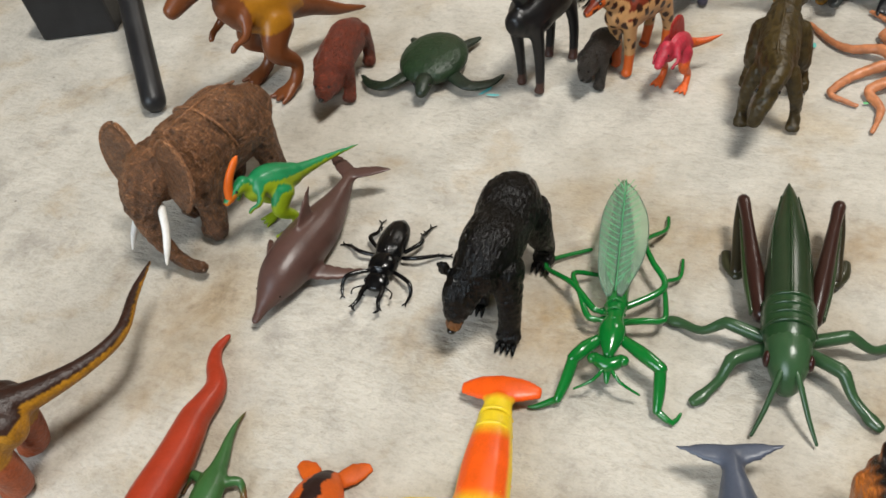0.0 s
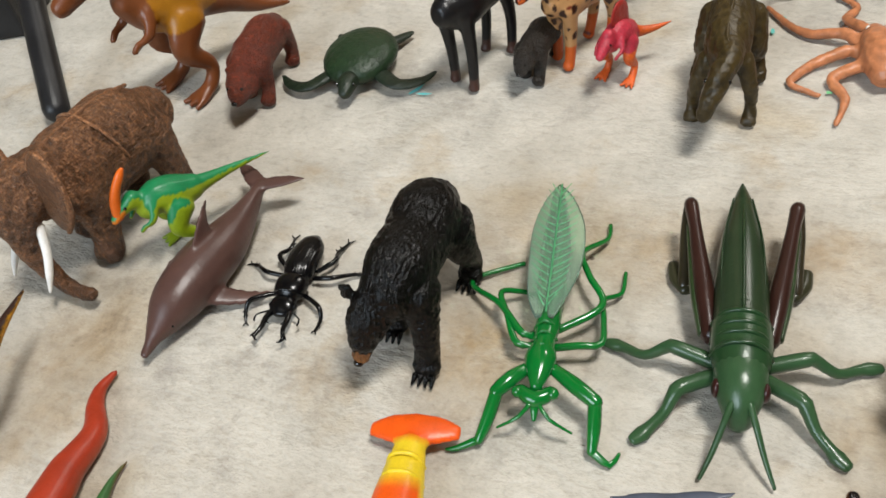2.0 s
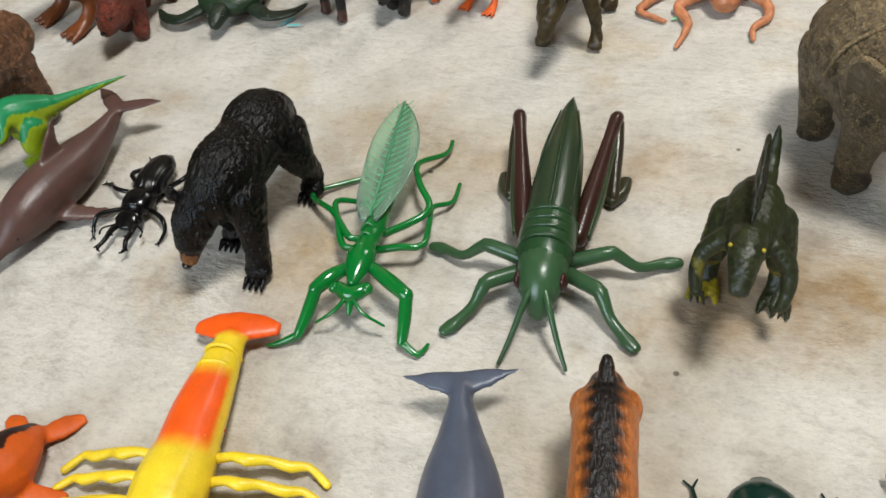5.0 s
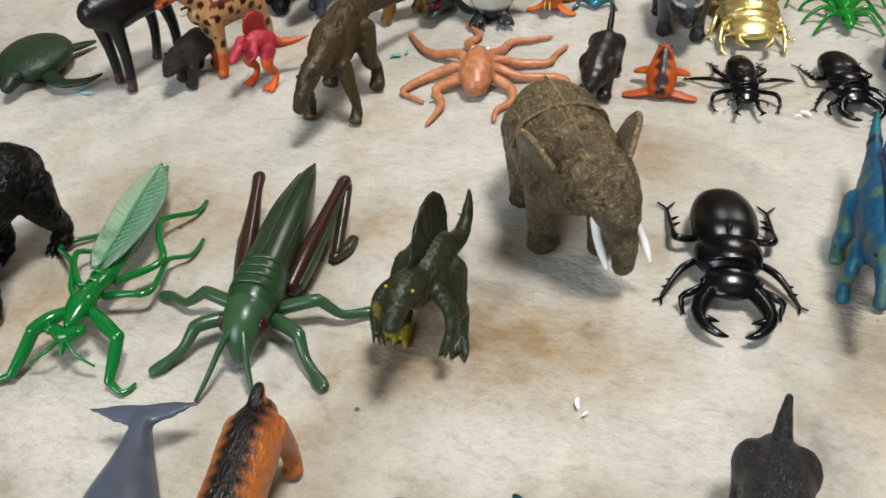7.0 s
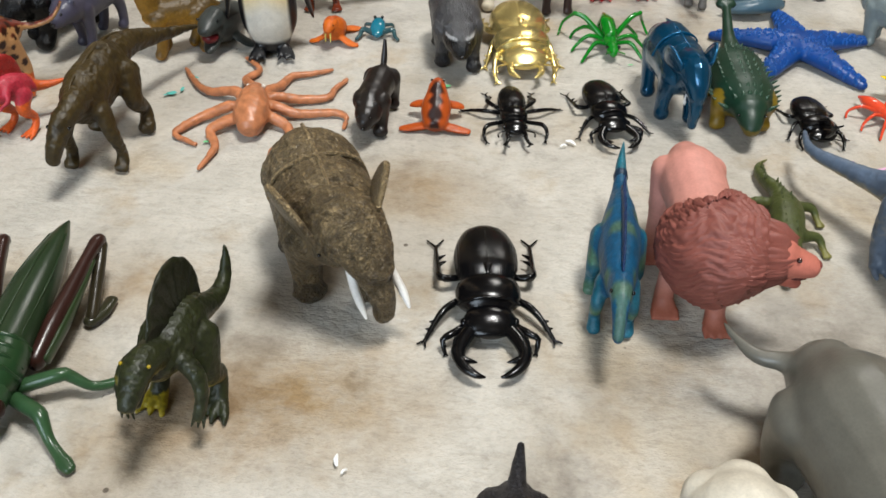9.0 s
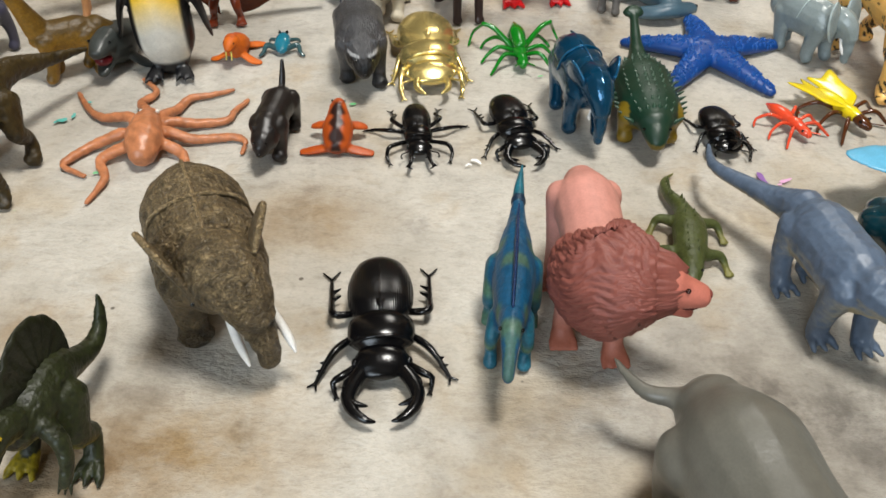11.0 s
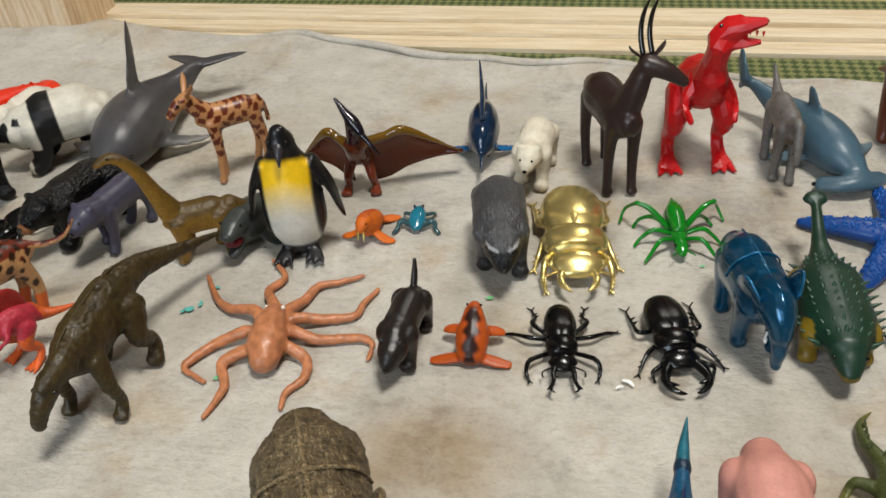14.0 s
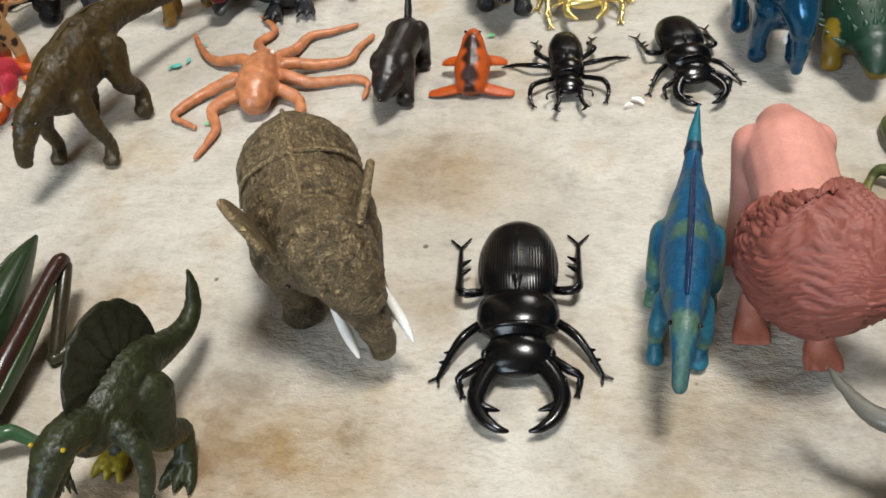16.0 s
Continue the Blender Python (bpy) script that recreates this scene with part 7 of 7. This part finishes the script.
def panda(name, label, place, heading, size):
    W, K = C(216, 210, 196), np.array(C(26, 25, 26))

    def coat(x, y, z, no, rgb):
        band = (x > 0.5) & (x < 2.1)
        legs = z < 1.9
        patch = (np.hypot(x - 4.35, np.abs(y) - 0.75) < 0.5) & (z > 2.7)
        return np.where((band | (legs & (x < 3.2)) | patch | ((z > 3.9) & (x > 3.0) & (np.abs(y) > 0.95)))[:, None] & (x < 6.0)[:, None], K, rgb)

    f = bear_like(name, label, "toy panda", place, heading, size, W, FUR, head_down=0.9, ear=0.45, paint=coat, body=(5.6, 5.4, 2.1, 2.0), legs=0.72, head_out=0.6, big=1.15, ear_color=C(22, 22, 23))
    f.material = MATT
    f.done()


panda("panda_toy", "black and white panda figure, walking", (-0.094, 0.893), -142, 1.05)
sea_beast("shark_toy", "large grey shark figure with a tall back fin", "toy shark", (-0.045, 0.918), -80, 1.6, C(88, 86, 88), C(140, 138, 134), "whale", curve=2.0, tail_up=0.8, fat=1.15, dorsal=2.1, L=9.6)
hoofed("spotted_cat_toy", "cream and rust spotted giraffe-like calf figure", "toy giraffe", (0.060, 0.880), -140, 0.9, C(190, 142, 98), [(2.0, 0, 6.4, 0.8, 0.95), (2.7, 0, 7.2, 0.6, 0.7), (3.1, 0, 7.8, 0.52, 0.6)], [(3.2, 0, 8.0, 0.62, 0.62), (4.0, 0, 7.6, 0.52, 0.52), (4.7, 0, 6.9, 0.4, 0.38)], paint=lambda x, y, z, no, rgb: np.where(((np.sin(x * 5.6 + y * 1.1 + 0.8 * np.sin(z * 3)) * np.sin(z * 5.4 + y + 0.7 * np.sin(x * 4)) > 0.05) & (z > 2.5) & (z < 8.2))[:, None], np.array(C(112, 52, 28)), rgb), body=(4.8, 7.0, 1.0, 1.15), leg=0.36)


def pterosaur():
    B = C(112, 60, 34)
    f = Figure("pterosaur_toy", "brown pterosaur figure with spread wings, standing", "toy pterosaur", (0.160, 0.866), -82, 1.0, GLOSSY, B, voxel=0.14)
    f.chain("body", [(-1.2, 0, 2.4, 0.5, 0.6), (0, 0, 3.2, 0.85, 0.9), (0.8, 0, 4.2, 0.8, 0.8)])
    f.chain("neck", [(0.8, 0, 4.2, 0.6, 0.6), (1.0, 0, 5.4, 0.45, 0.45), (0.9, 0, 6.2, 0.45, 0.45)], C(70, 40, 46))
    f.chain("head", [(1.5, 0.7, 5.7, 0.36, 0.38), (1.0, 0.2, 6.2, 0.5, 0.5), (0.6, -0.4, 6.9, 0.32, 0.36), (0.2, -1.0, 7.7, 0.14, 0.2)], C(34, 26, 40))
    f.hard("beak", [(1.4, 0.6, 5.7, 0.28), (2.0, 1.4, 5.0, 0.16), (2.3, 2.0, 4.4, 0.05)], C(34, 26, 40))
    for s in (1, -1):
        near = 1.0 if s > 0 else 0.6
        f.chain("leg", [(-0.4, s * 0.6, 2.6, 0.5), (0.4, s * 0.9, 1.4, 0.36), (0.0, s * 1.0, 0.5, 0.3), (0.9, s * 1.1, 0.25, 0.5, 0.2)], C(132, 66, 40), own=True)
        f.chain("wing_arm", [(0.6, s * 0.7, 4.4, 0.4), (0.2, s * 2.2 * near, 4.7, 0.34), (0.0, s * 3.4 * near, 5.0, 0.36), (-0.6, s * 5.4 * near, 3.8, 0.2), (-1.4, s * 7.5 * near, 2.2, 0.08)], C(122, 92, 32), own=True, side=(1, 0, 0))
        bm = bmesh.new()
        lead = spline([(0.5, s * 0.7, 4.3, 1), (0.1, s * 2.2 * near, 4.6, 1), (-0.1, s * 3.4 * near, 4.9, 1), (-0.7, s * 5.4 * near, 3.7, 1), (-1.4, s * 7.5 * near, 2.15, 1)], 0.3)
        trail = spline([(-0.6, s * 0.6, 0.4, 1), (-0.9, s * 2.0 * near, 0.6, 1), (-1.3, s * 3.4 * near, 1.2, 1), (-1.6, s * 5.4 * near, 1.7, 1), (-1.5, s * 7.5 * near, 2.1, 1)], 0.3)
        m_ = min(len(lead), len(trail))
        lead, trail = lead[np.linspace(0, len(lead) - 1, m_).astype(int)], trail[np.linspace(0, len(trail) - 1, m_).astype(int)]
        grid = [[bm.verts.new(a[:3] * (1 - u) + b[:3] * u - np.array([0.5, 0, 0]) * math.sin(u * 3.14)) for u in np.linspace(0, 1, 7)] for a, b in zip(lead, trail)]
        for a, b in zip(grid, grid[1:]):
            for j in range(6):
                bm.faces.new((a[j], b[j], b[j + 1], a[j + 1]))
        bmesh.ops.solidify(bm, geom=bm.faces[:], thickness=0.12)
        f.raw("wing", bm, C(132, 68, 34))
    f.done()


pterosaur()


def sailfish():
    B = C(24, 52, 78)
    f = Figure("sailfish_toy", "dark blue sailfish figure with a tall thin fin", "toy fish", (0.242, 0.928), -84, 1.0, GLOSSY, B, voxel=0.14)
    f.chain("body", [(3.2, 0, 1.7, 0.4, 0.5), (2.0, 0, 2.0, 1.05, 1.5), (0, 0, 2.2, 1.25, 1.9), (-2.0, 0, 2.2, 0.8, 1.3), (-3.6, 0, 2.2, 0.3, 0.5)])
    f.hard("bill", [(3.2, 0, 1.6, 0.22), (5.2, 0, 1.5, 0.06)])
    f.hard("back_fin", [(1.4, 0, 3.4, 0.2, 0.9), (0.2, 0, 4.6, 0.22, 1.1), (-0.8, -0.1, 5.6, 0.16, 0.7), (-1.3, -0.2, 7.0, 0.06, 0.1)], C(30, 56, 84), side=(0, 1, 0))
    for s in (1, -1):
        f.chain("fin", [(1.2, s * 0.6, 1.0, 0.5, 0.16), (0.4, s * 1.8, 0.5, 0.45, 0.1), (-0.3, s * 2.6, 0.2, 0.2, 0.08)], C(40, 110, 160), own=True, side=(1, 0, 0))
        f.chain("tail_fin", [(-3.4, 0, 1.8, 0.16, 0.3), (-4.2, 0, 1.8 + s * 1.2, 0.1, 0.4), (-4.8, 0, 1.8 + s * 1.7, 0.06, 0.16)], own=True)
    f.eyes(2.4, 0.6, 2.0, 0.14)
    f.done()


sailfish()
bear_like("polar_bear_toy", "off-white polar bear figure sitting low", "toy bear", (0.285, 0.898), -95, 0.72, C(222, 214, 196), MATT, head_down=0.0, body=(5.6, 5.6, 1.8, 2.0)).done()
ANT = C(62, 46, 43)
hoofed("antelope_toy", "dark brown antelope figure with long curved black horns", "toy antelope", (0.337, 0.898), -66, 0.92, ANT, [(2.3, 0, 7.2, 1.15, 1.4), (2.9, 0.4, 8.8, 0.9, 1.05), (3.1, 0.8, 10.3, 0.7, 0.8)], [(3.2, 1.1, 10.9, 0.82, 0.82), (3.9, 2.1, 10.6, 0.66, 0.66), (4.6, 3.2, 9.9, 0.42, 0.42)], horns=[[(3.0, y, 11.7, 0.2), (2.4, y, 12.9, 0.19), (2.2, y + 0.2, 14.2, 0.15), (2.6, y + 0.5, 15.6, 0.05)] for y in (0.75, 1.4)], body=(6.8, 8.2, 1.5, 1.75), leg=0.42, material=SMOOTH, ear=0.7)


def blocky_rex():
    def jaws(f):
        f.chain("jaw", [(2.2, 0.3, 8.3, 0.44, 0.36), (2.6, 1.0, 8.4, 0.34, 0.24), (2.9, 1.7, 8.6, 0.24, 0.16)])
        f.chain("brow", [(1.9, 0.2, 9.4, 0.24, 0.2), (2.2, 0.8, 9.65, 0.22, 0.16)], mirror=False)
        f.hard("tooth", [[(2.5 + 0.12 * k, 1.0 + 0.28 * k, 9.05, 0.08), (2.52 + 0.12 * k, 1.0 + 0.28 * k, 8.85, 0.02)] for k in range(4)], segs=5)

    rex("red_dinosaur_toy", "red faceted tyrannosaur figure standing upright, jaws open", (0.398, 0.927), -80, 1.28, C(200, 28, 34), material=SMOOTH, facet=True, upright=1.02, head=[(1.9, 0.0, 8.5, 0.62, 0.62), (2.2, 0.5, 9.0, 0.6, 0.56), (2.6, 1.3, 9.4, 0.44, 0.36), (2.8, 1.9, 9.6, 0.28, 0.22)], crest=jaws)


blocky_rex()
sauropod("grey_parasaur_toy", "grey-lilac four-legged dinosaur figure with a back ridge", (0.456, 0.920), -84, 0.72, C(126, 122, 118), C(116, 102, 84), [(3.0, 0, 6.4, 0.8, 0.9), (4.0, 0, 7.2, 0.5, 0.6), (4.6, 0, 6.6, 0.45, 0.5), (5.2, 0, 5.6, 0.45, 0.45), (5.4, 0, 4.8, 0.4, 0.4), (5.6, 0, 4.0, 0.34, 0.3)], [(-3.0, 0, 6.0, 0.8, 0.9), (-4.6, 0, 7.0, 0.4, 0.5), (-6.4, 0, 8.4, 0.16, 0.2)], body=(6.4, 7.6, 1.1, 1.7), legs=0.5)
sea_beast("hammerhead_toy", "blue-grey hammerhead shark figure", "toy shark", (0.486, 0.952), -74, 1.25, C(84, 110, 124), C(120, 140, 146), "hammer", curve=-2.2, tail_up=1.3, L=10.0, dorsal=0.8)
BS = C(112, 62, 42)
sauropod("brown_sauropod_toy", "reddish-brown long-necked dinosaur figure with a tall neck", (0.549, 0.954), -76, 0.96, BS, C(112, 64, 44), [(2.2, 0, 6.2, 1.0, 1.1), (3.4, 0, 7.8, 0.75, 0.85), (4.0, 0, 10.0, 0.66, 0.7), (4.3, 0, 12.6, 0.6, 0.62), (4.6, 0, 14.2, 0.6, 0.58), (5.4, 0, 14.4, 0.4, 0.36)], [(-2.4, 0, 5.6, 0.9, 0.9), (-4.2, 0, 4.6, 0.5, 0.5), (-6.0, 0, 3.8, 0.15, 0.15)], material=SMOOTH, body=(5.2, 7.4, 1.5, 1.5), legs=0.62)
sea_beast("blue_dolphin_toy", "bright blue glossy dolphin figure", "toy dolphin", (0.612, 0.985), -103, 0.95, C(30, 116, 172), C(50, 130, 180), "dolphin", GLOSSY, curve=-0.2, tail_up=0.2, dorsal=1.7)
crocodile("dark_crocodile_toy", "dark green-black crocodile figure", "toy crocodile", (0.656, 1.005), -94, 0.85, C(46, 52, 42), C(92, 84, 52), -0.9)
turtle("green_turtle_toy", "dull teal turtle figure", (0.722, 0.965), -120, 0.9, C(70, 100, 92), C(70, 100, 92))
bear_like("tan_cat_toy", "tan lioness-like figure beside the leopard", "toy lioness", (0.716, 0.905), -110, 1.1, C(206, 158, 108), SMOOTH, body=(6.6, 5.0, 1.4, 1.5), legs=0.55).done()

# ---------- near row ----------
YEL = C(190, 142, 40)
sauropod("plateosaurus_toy", "yellow-brown long-tailed dinosaur figure with a dark back", (-0.262, 0.283), -175, 1.0, YEL, C(178, 104, 56), [(3.0, 0, 5.0, 1.1, 1.2), (5.0, 0, 6.4, 0.7, 0.8), (6.6, 0, 7.6, 0.55, 0.6), (7.6, 0, 8.2, 0.5, 0.5), (8.4, 0, 8.2, 0.45, 0.45), (9.2, 0, 7.8, 0.3, 0.3)], [(-2.4, 0, 4.8, 1.2, 1.3), (-3.8, -1.6, 4.5, 0.8, 0.8), (-5.2, -4.0, 4.1, 0.5, 0.52), (-5.8, -6.4, 3.9, 0.4, 0.4), (-4.8, -9.2, 3.7, 0.3, 0.3), (-4.2, -11.6, 3.5, 0.14, 0.14)], legs=0.85, paint=lambda x, y, z, no, rgb: np.where(((no[:, 2] > 0.45) & (z > 2.5))[:, None], np.array(C(66, 38, 26)), np.where((z < 3.0)[:, None] & (y > -3)[:, None], np.array(C(172, 96, 56)), rgb)))


def eel():
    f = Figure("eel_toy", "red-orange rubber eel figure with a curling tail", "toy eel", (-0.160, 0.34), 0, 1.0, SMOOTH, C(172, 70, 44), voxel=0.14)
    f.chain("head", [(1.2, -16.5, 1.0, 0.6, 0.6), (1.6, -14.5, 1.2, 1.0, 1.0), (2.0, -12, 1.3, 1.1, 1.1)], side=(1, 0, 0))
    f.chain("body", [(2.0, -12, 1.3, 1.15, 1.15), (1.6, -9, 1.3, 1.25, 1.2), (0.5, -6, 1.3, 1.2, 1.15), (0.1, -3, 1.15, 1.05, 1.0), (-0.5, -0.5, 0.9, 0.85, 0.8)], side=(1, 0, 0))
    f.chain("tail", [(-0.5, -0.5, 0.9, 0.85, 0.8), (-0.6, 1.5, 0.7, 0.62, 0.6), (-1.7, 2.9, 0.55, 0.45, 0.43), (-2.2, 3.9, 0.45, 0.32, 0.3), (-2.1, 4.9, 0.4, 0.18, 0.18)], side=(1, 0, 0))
    # Base colour dims as faces turn down, with ochre mixed in there
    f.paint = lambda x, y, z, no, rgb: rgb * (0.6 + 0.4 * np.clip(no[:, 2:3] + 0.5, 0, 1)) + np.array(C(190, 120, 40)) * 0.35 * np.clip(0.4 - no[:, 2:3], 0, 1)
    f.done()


eel()
crocodile("gecko_toy", "green and brown gecko figure with a thin tail", "toy gecko", (-0.134, 0.298), -80, 0.68, C(70, 112, 66), C(120, 84, 50), 0.3, SMOOTH, False, False)
walrus("seal_toy", "orange sea lion figure with a dark stripe along its back", (-0.076, 0.308), -75, 0.95, C(206, 104, 30), C(52, 26, 20), tusks=False, wide=1.25)
lobster("lobster_toy", "yellow lobster figure with orange tail bands", (-0.004, 0.329), -78, 1.0, C(232, 206, 56), C(232, 104, 30), feelers=False)
sea_beast("whale_toy", "grey-blue smooth dolphin figure with wide flukes", "toy whale", (0.107, 0.339), -72, 1.0, C(92, 98, 112), C(140, 142, 150), "dolphin", curve=0.0, tail_up=0.4, fat=1.15, fins=False, swept=0.35)
bear_like("boar_toy", "orange-brown young boar figure with a black back stripe", "toy boar", (0.152, 0.360), -80, 0.85, C(200, 126, 62), FUR, head_down=0.6, ear=0.4, paint=lambda x, y, z, no, rgb: rgb + (np.array(C(30, 22, 22)) - rgb) * (np.clip((0.95 - np.abs(y) + 0.12 * np.sin(x * 9)) / 0.5, 0, 1) * np.clip((no[:, 2] - 0.15) / 0.4, 0, 1))[:, None], body=(6.6, 5.6, 1.3, 1.5), legs=0.5, step=0.9, tail=[(-3.2, 0, 5.0, 0.4), (-3.9, 0, 5.2, 0.3)]).done()
stag_beetle("green_beetle_toy", "dark green ribbed beetle figure with black legs", (0.206, 0.352), -82, 0.72, C(24, 58, 50), GLOSSY, "short")
turtle("teal_turtle_toy", "glossy teal turtle-like figure", (0.268, 0.372), -80, 0.72, C(26, 86, 92), C(26, 80, 84))
bear_like("armadillo_toy", "dark grey ridged figure with a stub tail", "toy rhino", (0.331, 0.397), -92, 0.82, C(70, 66, 68), HIDE, head_down=0.8, body=(6.2, 4.6, 1.5, 1.6), tail=[(-3.0, 0, 3.9, 0.5), (-3.8, 0, 4.6, 0.34), (-4.3, 0, 5.4, 0.2)]).done()
panda("panda_toy", "white and black panda figure seen from behind", (0.409, 0.404), -98, 0.95)


def grey_hulk():
    G = C(118, 116, 108)
    f = Figure("grey_dinosaur_toy", "large plain grey humped dinosaur figure with a curved tail", "toy dinosaur", (0.464, 0.440), -76, 1.0, SMOOTH, G, voxel=0.18)
    torso(f, 9.0, 6.6, 2.5, 2.9)
    four_legs(f, 7.6, 1.9, 3.4, 0.85, None, toe=0.5)
    f.chain("tail", [(-4.0, 0, 4.4, 0.9, 1.0), (-5.4, -1.0, 3.6, 0.5, 0.5), (-6.2, -2.2, 3.4, 0.35, 0.35), (-7.8, -2.9, 3.6, 0.16, 0.16)])
    f.chain("head", [(4.0, 0, 3.6, 1.5, 1.6), (6.0, 0, 3.0, 1.2, 1.2), (7.4, 0, 2.5, 0.7, 0.7)])
    f.eyes(6.2, 1.1, 3.6, 0.15)
    f.done()


grey_hulk()
bear_like("teal_hippo_toy", "glossy dark teal hippo-like figure", "toy hippo", (0.582, 0.605), -70, 0.9, C(22, 66, 76), GLOSSY, body=(6.0, 4.4, 1.7, 1.7), ear=0.3).done()
sea_beast("light_blue_whale_toy", "pale blue whale figure with broad flukes", "toy whale", (0.627, 0.597), -70, 1.5, C(110, 182, 212), C(150, 205, 225), "whale", curve=0.1, tail_up=0.8, fat=1.0, fins=False, fluke=2.0)
